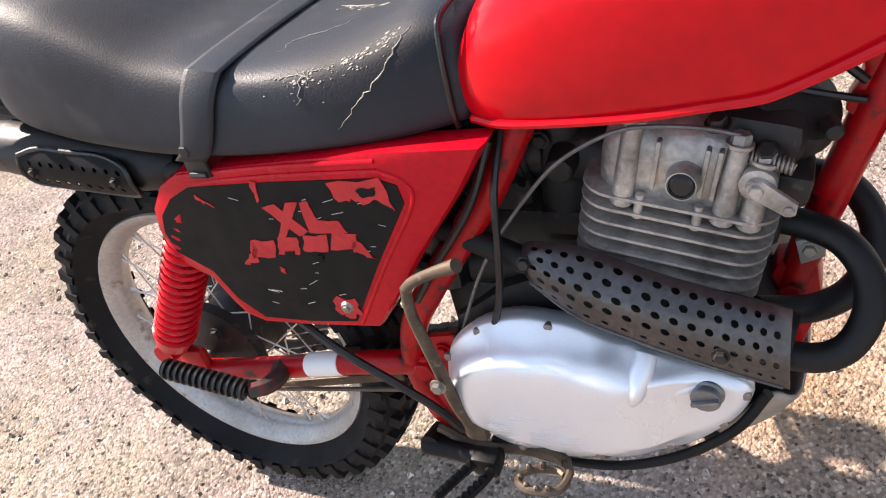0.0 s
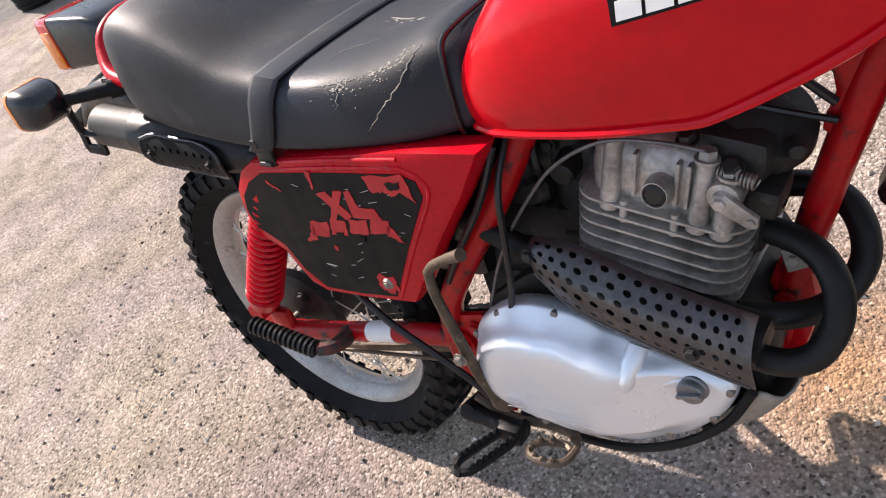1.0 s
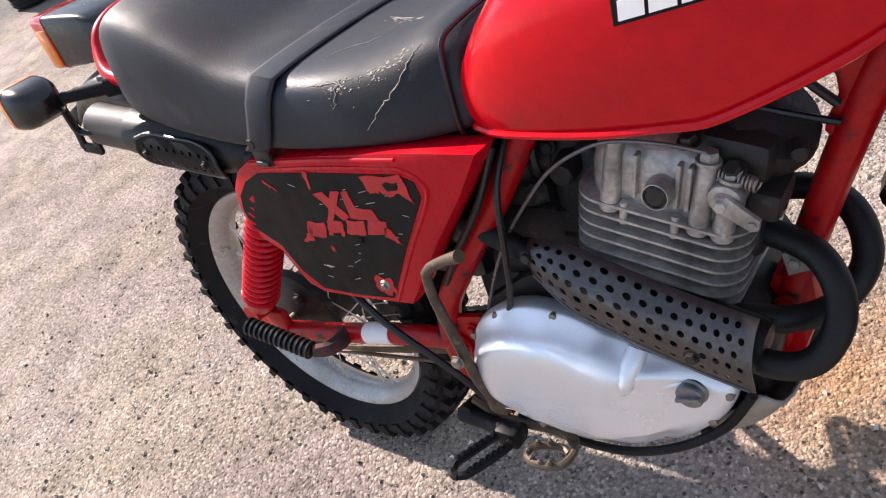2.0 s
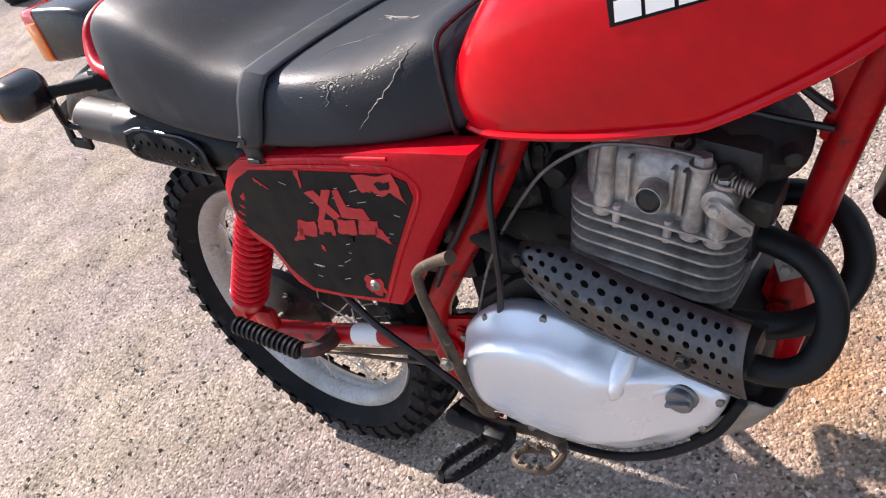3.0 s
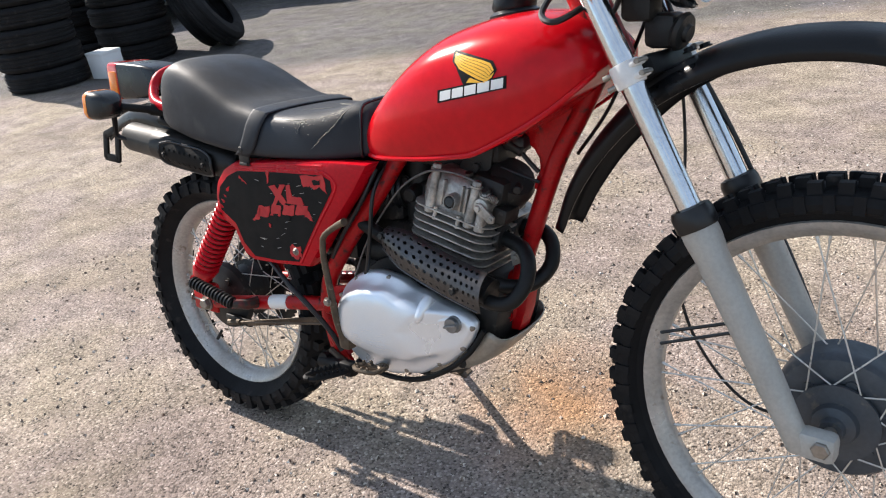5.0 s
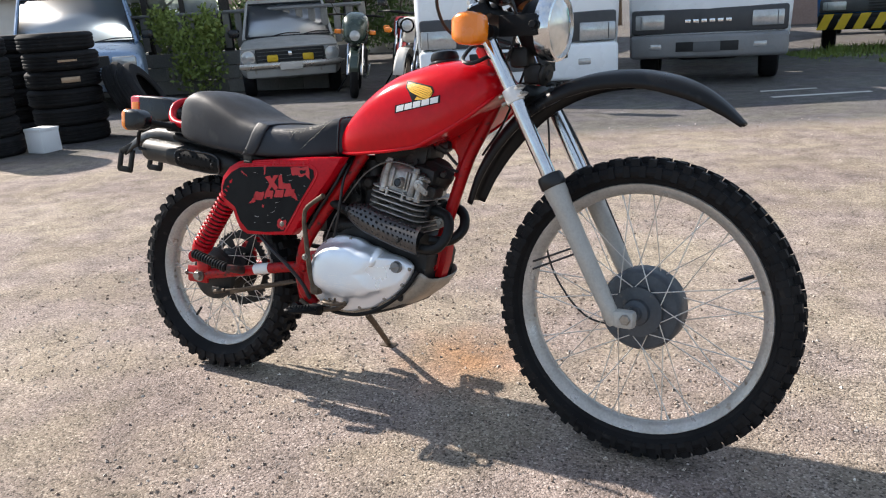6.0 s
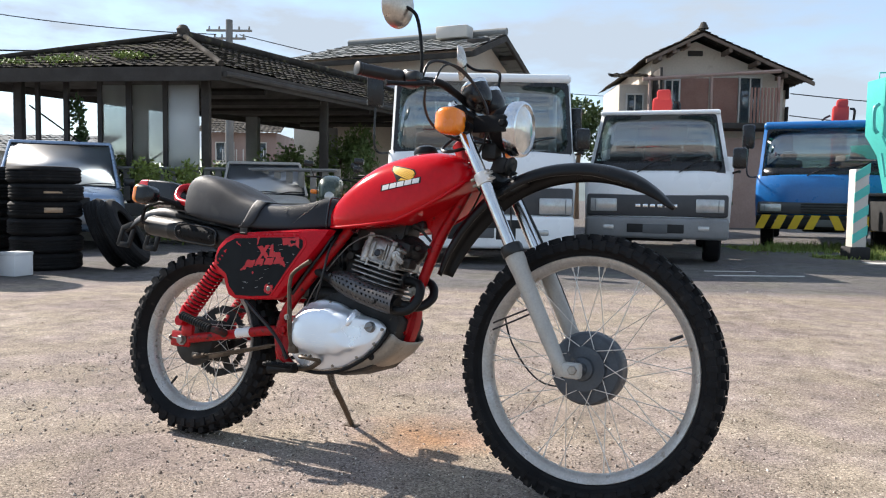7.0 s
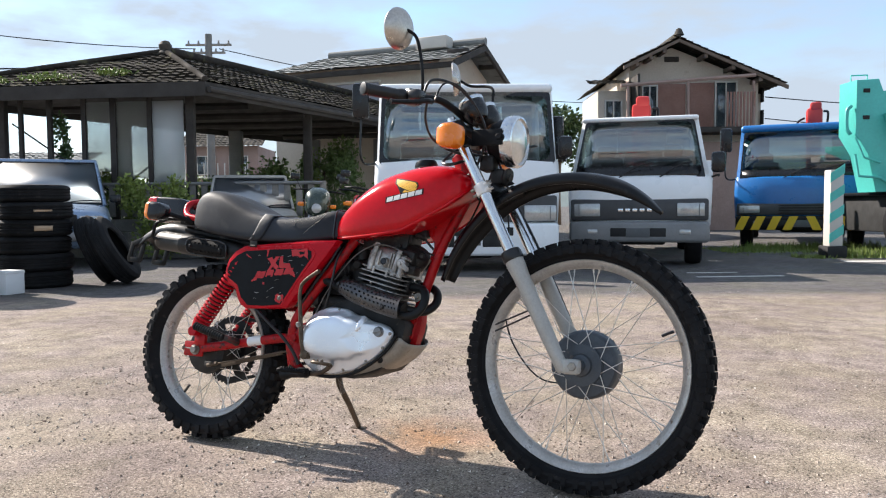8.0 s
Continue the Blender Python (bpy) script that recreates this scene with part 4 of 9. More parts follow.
for s in (-1, 1):
    bm = bmesh.new()
    m = right_of(-0.100) if s < 0 else Matrix.Translation((0, 0.136, 0)) @ XZ
    plate(bm, P_OUT, 0.036, m, 0.010)
    panel = part("side_panel", bm, RED_DULL, bike, "faded red side panel with a torn black decal", 50)
    if s > 0:
        continue
    bm = bmesh.new()
    for dz in (0.0, 0.010):
        tube(bm, [(0.200, -0.1345, 0.667 + dz), (0.32, -0.1358, 0.678 + dz), (0.455, -0.1358, 0.684 + dz)], 0.0026, 8)
    tube(bm, [(0.455, -0.1362, 0.684), (0.479, -0.1362, 0.672), (0.482, -0.1362, 0.648), (0.43, -0.1362, 0.575), (0.372, -0.1362, 0.488)], 0.0026, 8)
    part("panel_rib", bm, RED_DULL, panel)
    bm = bmesh.new()
    plate(bm, P_DECO, 0.001, right_of(-0.136))
    deco = part("panel_decal", bm, DECAL, panel, "scratched black decal, edges torn away")
    # torn red blocks: what is left of the model lettering, as plain shapes
    rng = random.Random(5)

    def torn(pts, mat=DECAL_RED, jag=0.0022, cuts=4, y=-0.1371):
        out = []
        for (x0, z0), (x1, z1) in zip(pts, pts[1:] + pts[:1]):
            for k in range(cuts):
                f = k / cuts
                out.append((x0 + (x1 - x0) * f + rng.uniform(-jag, jag), z0 + (z1 - z0) * f + rng.uniform(-jag, jag)))
        b = bmesh.new()
        plate(b, out, 0.0008, right_of(y))
        return part("torn_patch", b, mat, deco)

    torn([(0.300, 0.640), (0.318, 0.645), (0.350, 0.612), (0.335, 0.606)], jag=0.0008)
    torn([(0.335, 0.647), (0.349, 0.648), (0.318, 0.604), (0.303, 0.600)], jag=0.0008, y=-0.1373)
    torn([(0.352, 0.648), (0.362, 0.649), (0.366, 0.626), (0.392, 0.626), (0.398, 0.612), (0.350, 0.610)], jag=0.0008)
    for x0, w in ((0.255, 0.036), (0.296, 0.030), (0.332, 0.032), (0.369, 0.034)):
        torn([(x0, 0.572 + (x0 - 0.255) * 0.16), (x0 + w, 0.574 + (x0 - 0.255) * 0.16), (x0 + w + 0.006, 0.598 + (x0 - 0.255) * 0.13), (x0 + 0.008, 0.596 + (x0 - 0.255) * 0.13)], jag=0.0016)
    torn([(0.345, 0.573), (0.353, 0.574), (0.356, 0.582), (0.347, 0.581)], DECAL, 0.0008, y=-0.1382)
    torn([(0.305, 0.578), (0.318, 0.580), (0.320, 0.586), (0.307, 0.584)], DECAL, 0.0010, y=-0.1382)
    torn([(0.240, 0.560), (0.262, 0.566), (0.268, 0.590), (0.258, 0.582)], jag=0.003)
    torn([(0.395, 0.590), (0.42, 0.578), (0.405, 0.604)], jag=0.003)
    torn([(0.392, 0.674), (0.455, 0.676), (0.462, 0.640), (0.448, 0.652), (0.430, 0.646), (0.418, 0.655), (0.404, 0.648)], jag=0.0035, cuts=3)
    torn([(0.425, 0.664), (0.448, 0.667), (0.444, 0.658), (0.428, 0.656)], DECAL, 0.002, y=-0.1382)
    torn([(0.212, 0.655), (0.220, 0.645), (0.236, 0.640), (0.222, 0.650)], jag=0.002)
    torn([(0.298, 0.672), (0.306, 0.672), (0.302, 0.650), (0.297, 0.646)], jag=0.0015)
    torn([(0.345, 0.522), (0.372, 0.524), (0.380, 0.505), (0.366, 0.494), (0.346, 0.500)], jag=0.0035)
    torn([(0.288, 0.556), (0.294, 0.552), (0.296, 0.560), (0.290, 0.563)], jag=0.0015)
    SCR = material("pale_scratch", (0.45, 0.44, 0.42), 0.6, amount=0.2)
    for _ in range(26):
        x, z = rng.uniform(0.25, 0.45), rng.uniform(0.50, 0.655)
        if x > 0.36 + (z - 0.49) * 0.6:
            continue
        a, ln = rng.uniform(-0.3, 0.5), rng.uniform(0.004, 0.018)
        dx, dz = ln * math.cos(a), ln * math.sin(a)
        b = bmesh.new()
        plate(b, [(x, z), (x + dx, z + dz), (x + dx, z + dz + 0.0007), (x, z + 0.0007)], 0.0004, right_of(-0.1372))
        part("scratch", b, SCR, deco)
    bm = bmesh.new()
    lathe(bm, [(0, 0.004), (0.006, 0.004), (0.0075, 0.002), (0.0085, 0.0), (0, 0)], (0.361, -0.1372, 0.511), (0, -1, 0), 18)
    bolt(bm, (0.361, -0.139, 0.511), (0, -1, 0), 0.0045, 0.004)
    part("panel_bolt", bm, STEEL, panel, "panel screw with a washer")

# ---- engine ----
bm = bmesh.new()
plate(bm, [(0.425, 0.37), (0.445, 0.31), (0.50, 0.272), (0.62, 0.268), (0.715, 0.30), (0.785, 0.37), (0.80, 0.45), (0.765, 0.515), (0.62, 0.54), (0.52, 0.50), (0.45, 0.45)], 0.16, right_of(0.088), 0.012)
engine = part("crankcase", bm, CAST_DARK, bike, "grimy dark engine crankcase", 50)


def radial(poly, c, n):
    """The outline's points at n even angles round c."""
    ang = [math.atan2(z - c[1], x - c[0]) % (2 * math.pi) for x, z in poly]
    rad = [math.hypot(x - c[0], z - c[1]) for x, z in poly]
    order = sorted(range(len(poly)), key=lambda i: ang[i])
    a, r = [ang[i] for i in order], [rad[i] for i in order]
    a, r = [a[-1] - 2 * math.pi] + a + [a[0] + 2 * math.pi], [r[-1]] + r + [r[0]]
    return [float(np.interp(2 * math.pi * k / n, a, r)) for k in range(n)]


C_OUT = [(0.440, 0.395), (0.455, 0.44), (0.493, 0.474), (0.535, 0.491), (0.580, 0.490), (0.64, 0.471), (0.70, 0.453), (0.752, 0.446), (0.777, 0.428), (0.768, 0.40), (0.735, 0.358),
         (0.68, 0.320), (0.61, 0.291), (0.54, 0.281), (0.485, 0.288), (0.453, 0.315), (0.440, 0.35)]
C_DOME = [(0.451, 0.388), (0.467, 0.430), (0.508, 0.458), (0.56, 0.468), (0.62, 0.463), (0.67, 0.448), (0.72, 0.438), (0.752, 0.430), (0.762, 0.415), (0.742, 0.396), (0.708, 0.370), (0.665, 0.348), (0.608, 0.332), (0.545, 0.330), (0.492, 0.338), (0.464, 0.350), (0.450, 0.368)]


def cover_face(x, y):
    """The cover's outer face drops back towards its front end."""
    f = min(max((x - 0.630) / 0.115, 0.0), 1.0)
    return max(y, -0.153 + 0.036 * f * f * (3 - 2 * f))


n_c, cc = 64, (0.600, 0.392)
ro, rd = radial(C_OUT, cc, n_c), radial(C_DOME, cc, n_c)
rings = []
for y, f, k in ((-0.070, 0, 1.0), (-0.104, 0, 1.0), (-0.110, 0, 0.985), (-0.113, 0.06, 0.965), (-0.118, 0.48, 0.985), (-0.126, 0.88, 1.0), (-0.134, 1, 0.985), (-0.1405, 1, 0.945), (-0.1450, 1, 0.885), (-0.1482, 1, 0.80), (-0.1504, 1, 0.69), (-0.1518, 1, 0.54), (-0.1526, 1, 0.38), (-0.153, 1, 0.2)):
    ring = []
    for i in range(n_c):
        a, r = 2 * math.pi * i / n_c, (ro[i] * (1 - f) + rd[i] * f) * k
        x = cc[0] + r * math.cos(a)
        ring.append((x, cover_face(x, y), cc[1] + r * math.sin(a)))
    rings.append(ring)
bm = bmesh.new()
loft(bm, rings)
cover = subsurf(part("clutch_cover", bm, ALU, bike, "polished aluminium clutch cover with scratches", 80), 1)
# raised lugs, oil filler cap and screws of the cover
bm = bmesh.new()
tube(bm, [(0.676, -0.112, 0.462), (0.673, -0.126, 0.449), (0.668, -0.137, 0.432), (0.663, -0.140, 0.418)], 0.010, 12, 6, radii=[0.012, 0.0125, 0.0105, 0.005])
part("cover_lug", bm, ALU, cover)
bm = bmesh.new()
tube(bm, [(0.655, -0.121, 0.395), (0.70, -0.119, 0.425), (0.745, -0.112, 0.436)], 0.012, 12, radii=[0.003, 0.010, 0.004])
part("cover_rib", bm, ALU, cover)
bm = bmesh.new()
lathe(bm, [(0, 0.0), (0.0165, 0.0), (0.0165, 0.010), (0.0145, 0.012), (0.0145, 0.018), (0.013, 0.020), (0, 0.020)], (0.732, -0.110, 0.424), (0, -1, 0), 26)
box(bm, (0.732, -0.131, 0.424), (0.028, 0.008, 0.0045), 0.0015, Matrix.Translation((0.732, -0.138, 0.424)) @ Matrix.Rotation(radians(-18), 4, "Y") @ Matrix.Translation((-0.732, 0.138, -0.424)))
part("oil_filler_cap", bm, material("worn_grey_cap", (0.24, 0.24, 0.24), 0.4, 0.7, big=30, amount=0.4), cover, "round oil filler cap with a grip bar")
scr = None
for x, z in ((0.498, 0.468), (0.452, 0.425), (0.447, 0.33), (0.515, 0.288), (0.61, 0.298), (0.69, 0.332), (0.745, 0.376), (0.766, 0.42), (0.58, 0.484)):
    if scr is None:
        bm = bmesh.new()
        lathe(bm, [(0, 0.007), (0.0035, 0.007), (0.0052, 0.0055), (0.0056, 0), (0, 0)], (0, 0, 0), (0, -1, 0), 14)
        scr = part("cover_screw", bm, STEEL, cover)
        scr.matrix_basis = Matrix.Translation((x, -0.108, z))
    else:
        share(scr, Matrix.Translation((x, -0.108, z)), cover)
# scratches in the polish
rng = random.Random(9)
SCRATCH = material("bright_scratch", (0.9, 0.9, 0.9), 0.35, 1.0, amount=0.1, bump=0)
for k in range(24):
    x, z = rng.uniform(0.50, 0.62), 0.372 + rng.uniform(-0.02, 0.014)
    bm = bmesh.new()
    tube(bm, [(x, -0.1531, z), (x + rng.uniform(0.006, 0.03), -0.1531, z + rng.uniform(-0.0005, 0.002))], 0.0004, 4, smooth=False)
    part("scratch", bm, SCRATCH, cover, "bright scratch in the polish")
bm = bmesh.new()
tube(bm, [(0.47, -0.100, 0.278), (0.55, -0.108, 0.271), (0.63, -0.112, 0.283), (0.70, -0.112, 0.318), (0.755, -0.108, 0.366), (0.785, -0.100, 0.415)], 0.0055, 10)
part("guard_edge", bm, BLACK, bike, "black edge bar of the sump guard")

# cylinder and head, leaning forward
CYL = Matrix.Translation((0.684, 0, 0.505)) @ Matrix.Rotation(radians(13), 4, "Y")


def fin_outline(hx, hy, r=0.03, n=5):
    out = []
    for cx, cy, a0 in ((hx - r, hy - r, 0), (-hx + r, hy - r, 90), (-hx + r, -hy + r, 180), (hx - r, -hy + r, 270)):
        for k in range(n + 1):
            a = radians(a0 + 90 * k / n)
            out.append((cx + r * math.cos(a), cy + r * math.sin(a)))
    return out


# dark core colour paints the shade in the gaps between the fins
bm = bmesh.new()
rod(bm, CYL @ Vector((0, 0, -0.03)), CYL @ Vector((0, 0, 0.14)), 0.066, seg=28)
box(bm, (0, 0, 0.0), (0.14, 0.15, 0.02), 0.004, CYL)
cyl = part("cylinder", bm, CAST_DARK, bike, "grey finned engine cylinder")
bm = bmesh.new()
plate(bm, fin_outline(0.086, 0.094), 0.0030, None, 0.0008)
fin = part("fin", bm, CAST, cyl)
levels = [0.026, 0.041, 0.056, 0.071, 0.086, 0.101, 0.115]
fin.matrix_basis = CYL @ Matrix.Translation((0, 0, levels[0]))
for h in levels[1:]:
    share(fin, CYL @ Matrix.Translation((0, 0, h)), cyl)
bm = bmesh.new()
secs = []
for h, hx, hy, dx in ((0.112, 0.070, 0.080, 0.0), (0.119, 0.071, 0.081, 0.0), (0.124, 0.070, 0.081, -0.002), (0.146, 0.070, 0.081, -0.003), (0.164, 0.067, 0.080, -0.004), (0.180, 0.058, 0.074, -0.006), (0.190, 0.040, 0.058, -0.006)):
    secs.append([CYL @ Vector((dx + a, b, h)) for a, b in fin_outline(hx, hy, 0.022)])
loft(bm, secs)
head = part("cylinder_head", bm, CAST, bike, "oxidised aluminium cylinder head", 40)
for dx, top in ((-0.046, 0.186), (0.040, 0.180), (0.062, 0.168)):
    bm = bmesh.new()
    p = CYL @ Vector((dx, -0.084, 0.106))
    q = CYL @ Vector((dx, -0.078, top))
    rod(bm, p, q, 0.0105, 0.0085, 12, 0.002)
    bolt(bm, q, q - p, 0.0085, 0.010)
    part("head_stud", bm, CAST, head, "cast stud boss with a nut")
for dx in (-0.022, 0.018, 0.028):
    bm = bmesh.new()
    box(bm, (dx, -0.083, 0.152), (0.0045, 0.010, 0.048), 0.0015, CYL)
    part("head_rib", bm, CAST, head)
for dx in (-0.03, 0.02):
    bm = bmesh.new()
    rod(bm, CYL @ Vector((dx, -0.089, 0.098)), CYL @ Vector((dx, -0.088, 0.122)), 0.0042, seg=10)
    part("fin_boss", bm, CAST, head)
bm = bmesh.new()
p = CYL @ Vector((0.004, -0.076, 0.142))
d = (CYL.to_3x3() @ Vector((-0.05, -1, 0.12))).normalized()
lathe(bm, [(0.017, 0.0), (0.0140, 0.018), (0.0130, 0.024), (0.0118, 0.024), (0.0118, 0.020), (0, 0.020)], p, d, 22)
part("tappet_cover", bm, CAST, head, "cast boss with a dark tappet cap")
bm = bmesh.new()
lathe(bm, [(0, 0.025), (0.008, 0.025), (0.0105, 0.023), (0.0115, 0.018), (0, 0.018)], p, d, 20)
part("tappet_cap", bm, BLACK_PLASTIC, head, "round black tappet cap")
# rocker cover and decompressor lever
bm = bmesh.new()
box(bm, (0.052, -0.008, 0.176), (0.075, 0.12, 0.05), 0.016, CYL)
lathe(bm, [(0, -0.02), (0.044, -0.02), (0.046, 0.012), (0.040, 0.026), (0.012, 0.034), (0, 0.034)], CYL @ Vector((0.066, -0.012, 0.180)), CYL.to_3x3() @ Vector((0.45, -0.35, 0.85)), 26)
box(bm, (0.088, -0.045, 0.14), (0.03, 0.05, 0.03), 0.006, CYL)
bolt(bm, CYL @ Vector((0.062, -0.076, 0.176)), (0, -0.6, 0.8), 0.008, 0.008)
bolt(bm, CYL @ Vector((0.02, -0.072, 0.192)), (0, -0.3, 1), 0.008, 0.008)
part("rocker_cover", bm, CAST_DARK, bike, "dark rocker cover on the head")
bm = bmesh.new()
p = Vector((0.777, -0.083, 0.640))
lathe(bm, [(0, 0.010), (0.008, 0.010), (0.009, 0.007), (0.0145, 0.006), (0.0155, 0.0), (0.0155, -0.03), (0, -0.03)], p, (0, -1, 0), 20)
plate(bm, [(0.772, 0.648), (0.782, 0.648), (0.808, 0.626), (0.806, 0.616), (0.798, 0.615), (0.770, 0.634)], 0.005, right_of(-0.091), 0.001)
bolt(bm, (0.801, -0.095, 0.621), (0, -1, 0), 0.0045, 0.003)
bolt(bm, p + Vector((0, -0.012, 0)), (0, -1, 0), 0.006)
part("decompressor_lever", bm, CAST, bike, "cast decompressor lever")
bm = bmesh.new()
n, turns = 120, 11
a, b = Vector((0.768, -0.076, 0.662)), Vector((0.804, -0.080, 0.652))
m = frame_at(a, b - a)
tube(bm, [m @ Vector((0.006 * math.cos(2 * math.pi * turns * k / n), 0.006 * math.sin(2 * math.pi * turns * k / n), (b - a).length * k / n)) for k in range(n + 1)], 0.0013, 6, smooth=False)
part("return_spring", bm, STEEL, bike, "small coil return spring")

# dark stays and cover between the head and the frame
bm = bmesh.new()
box(bm, (0.712, 0.0, 0.725), (0.15, 0.08, 0.04), 0.012)
box(bm, (0.66, 0.0, 0.715), (0.12, 0.07, 0.05), 0.012)
for s in (-1, 1):
    plate(bm, [(0.70, 0.69), (0.735, 0.67), (0.772, 0.70), (0.78, 0.745), (0.74, 0.745)], 0.005, right_of(s * 0.040), 0.001)
    bolt(bm, (0.745, s * 0.044, 0.700), (0, s, 0), 0.008)
part("head_stay", bm, CAST_DARK, bike, "dark steel stay between head and frame")

# intake side: carburettor, air box and hoses; the carburettor's shade is in its dark casting colour
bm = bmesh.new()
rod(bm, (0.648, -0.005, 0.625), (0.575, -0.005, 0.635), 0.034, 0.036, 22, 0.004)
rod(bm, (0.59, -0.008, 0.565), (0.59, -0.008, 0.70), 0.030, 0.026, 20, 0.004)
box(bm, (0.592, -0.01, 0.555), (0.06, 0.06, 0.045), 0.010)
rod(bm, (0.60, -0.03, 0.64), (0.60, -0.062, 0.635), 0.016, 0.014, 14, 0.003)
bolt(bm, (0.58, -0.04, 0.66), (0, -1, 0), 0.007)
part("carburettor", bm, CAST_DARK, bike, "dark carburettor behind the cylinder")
bm = bmesh.new()
tube(bm, [(0.575, 0, 0.635), (0.53, 0, 0.63), (0.48, 0, 0.61)], 0.036, 16, radii=[0.034, 0.040, 0.044])
for k in range(4):
    lathe(bm, [(0.039, 0), (0.043, 0.004), (0.039, 0.008)], (0.56 - k * 0.014, 0, 0.634 - k * 0.003), (-1, 0, -0.1), 18)
part("intake_hose", bm, CABLE, bike, "ribbed black rubber intake hose")
bm = bmesh.new()
box(bm, (0.34, 0, 0.585), (0.28, 0.17, 0.19), 0.02)
box(bm, (0.20, 0, 0.60), (0.10, 0.14, 0.15), 0.02)
part("air_box", bm, BLACK_PLASTIC, bike, "black plastic air box under the seat")
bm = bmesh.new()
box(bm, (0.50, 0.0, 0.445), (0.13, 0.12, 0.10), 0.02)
# dark blocks added to fill the shaded gap behind the cylinder
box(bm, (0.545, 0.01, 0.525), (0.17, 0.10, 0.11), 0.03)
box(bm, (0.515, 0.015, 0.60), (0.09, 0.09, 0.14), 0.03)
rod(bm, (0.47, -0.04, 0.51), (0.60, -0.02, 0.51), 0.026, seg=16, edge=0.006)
part("gearbox_top", bm, CAST_DARK, bike, "dark upper crankcase with added blocks filling a shaded gap")

# ---- exhaust ----
bm = bmesh.new()
tube(bm, [(0.770, -0.030, 0.572), (0.810, -0.038, 0.569), (0.841, -0.052, 0.562), (0.861, -0.072, 0.542), (0.863, -0.090, 0.512), (0.845, -0.106, 0.484), (0.808, -0.112, 0.478), (0.74, -0.108, 0.497), (0.66, -0.102, 0.526), (0.58, -0.098, 0.552), (0.50, -0.090, 0.580), (0.40, -0.080, 0.615), (0.28, -0.085, 0.645), (0.15, -0.098, 0.665)], 0.0135, 16, 8)
part("exhaust_header", bm, EXHAUST, bike, "matt black exhaust header pipe")
bm = bmesh.new()
tube(bm, [(0.770, 0.030, 0.576), (0.81, 0.036, 0.578), (0.842, 0.032, 0.568), (0.863, 0.014, 0.548), (0.868, -0.008, 0.521), (0.850, -0.038, 0.497), (0.818, -0.064, 0.494), (0.775, -0.086, 0.506)], 0.0135, 16, 8)
part("exhaust_header", bm, EXHAUST, bike, "matt black exhaust header pipe")
for s in (-1, 1):
    bm = bmesh.new()
    p = Vector((0.778, s * 0.030, 0.572))
    lathe(bm, [(0.016, 0), (0.027, 0.0), (0.028, 0.006), (0.024, 0.012), (0.016, 0.014)], p, (1, 0, -0.1), 20)
    part("exhaust_flange", bm, CAST_DARK, bike)

# perforated heat shield: a half shell with real holes
def perforated(rows, length, width, ends, margins, place):
    """A sheet with rows of round holes. rows: (v0, v1, holes, stagger, radius); length and width of u, v in 0..1 in metres."""
    verts, faces = [], []
    u0, u1 = ends
    pitch = 1.0 / (rows[0][2] + 0.5)
    square = [(1, -0.5), (1, 0), (1, 0.5), (1, 1), (0.5, 1), (0, 1), (-0.5, 1), (-1, 1), (-1, 0.5), (-1, 0), (-1, -0.5), (-1, -1), (-0.5, -1), (0, -1), (0.5, -1), (1, -1)]
    seg = len(square)

    def patch(xs, v0, v1, cuts):
        for x0, x1 in zip(xs, xs[1:]):
            for k in range(cuts):
                base, a, b = len(verts), v0 + (v1 - v0) * k / cuts, v0 + (v1 - v0) * (k + 1) / cuts
                verts.extend([(x0, a), (x1, a), (x1, b), (x0, b)])
                faces.append((base, base + 1, base + 2, base + 3))

    for v0, v1, n, off, r in rows:
        cv, hv = (v0 + v1) / 2, (v1 - v0) / 2
        for i in range(n):
            cu, hu = (i + off + 0.5) * pitch, pitch / 2
            base = len(verts)
            for c, s in square:
                a = math.atan2(s, c)
                verts.append((cu + hu * c, cv + hv * s))
                verts.append((cu + r / length * math.cos(a), cv + r / width * math.sin(a)))
            for k in range(seg):
                q = (k + 1) % seg
                faces.append((base + 2 * k, base + 2 * q, base + 2 * q + 1, base + 2 * k + 1))
        lead = int(round(off * 4))
        patch([u0] + [k * pitch / 4 for k in range(lead + 1)], v0, v1, 4)
        patch([(n + off) * pitch + k * pitch / 4 for k in range(3 - lead)] + [u1], v0, v1, 4)
    for v0, v1 in margins:
        patch([u0] + [k * pitch / 4 for k in range(4 * rows[0][2] + 3)] + [u1], v0, v1, 1)
    bm = mesh_from([place(u, v) for u, v in verts], faces)
    bmesh.ops.remove_doubles(bm, verts=bm.verts, dist=0.0002)
    return bm


SH = [Vector(p) for p in ((0.566, -0.092, 0.560), (0.63, -0.094, 0.540), (0.70, -0.098, 0.517), (0.76, -0.102, 0.502), (0.806, -0.104, 0.492))]
SH_LINE = spline(SH, 12)


def on_shield(u, v):
    """On the shield: a round upper face (v 0..0.7), then a fold and a lip hanging down (to 1)."""
    f = min(max((u + 0.03) / 1.06, 0), 1) * (len(SH_LINE) - 1)
    i = min(int(f), len(SH_LINE) - 2)
    p = SH_LINE[i].lerp(SH_LINE[i + 1], f - i)
    k = 0.40 + 0.60 * min(1.0, max(0.0, (u + 0.03) / 0.26)) ** 0.6
    a = radians(110 + min(v, 0.7) / 0.7 * 76)
    y, z = math.cos(a) * 0.0425, math.sin(a) * 0.0425
    if v > 0.7:
        y, z = y + (v - 0.7) * 0.012, z - (v - 0.7) * 0.066
    return p + Vector((0, y * k, z * k))


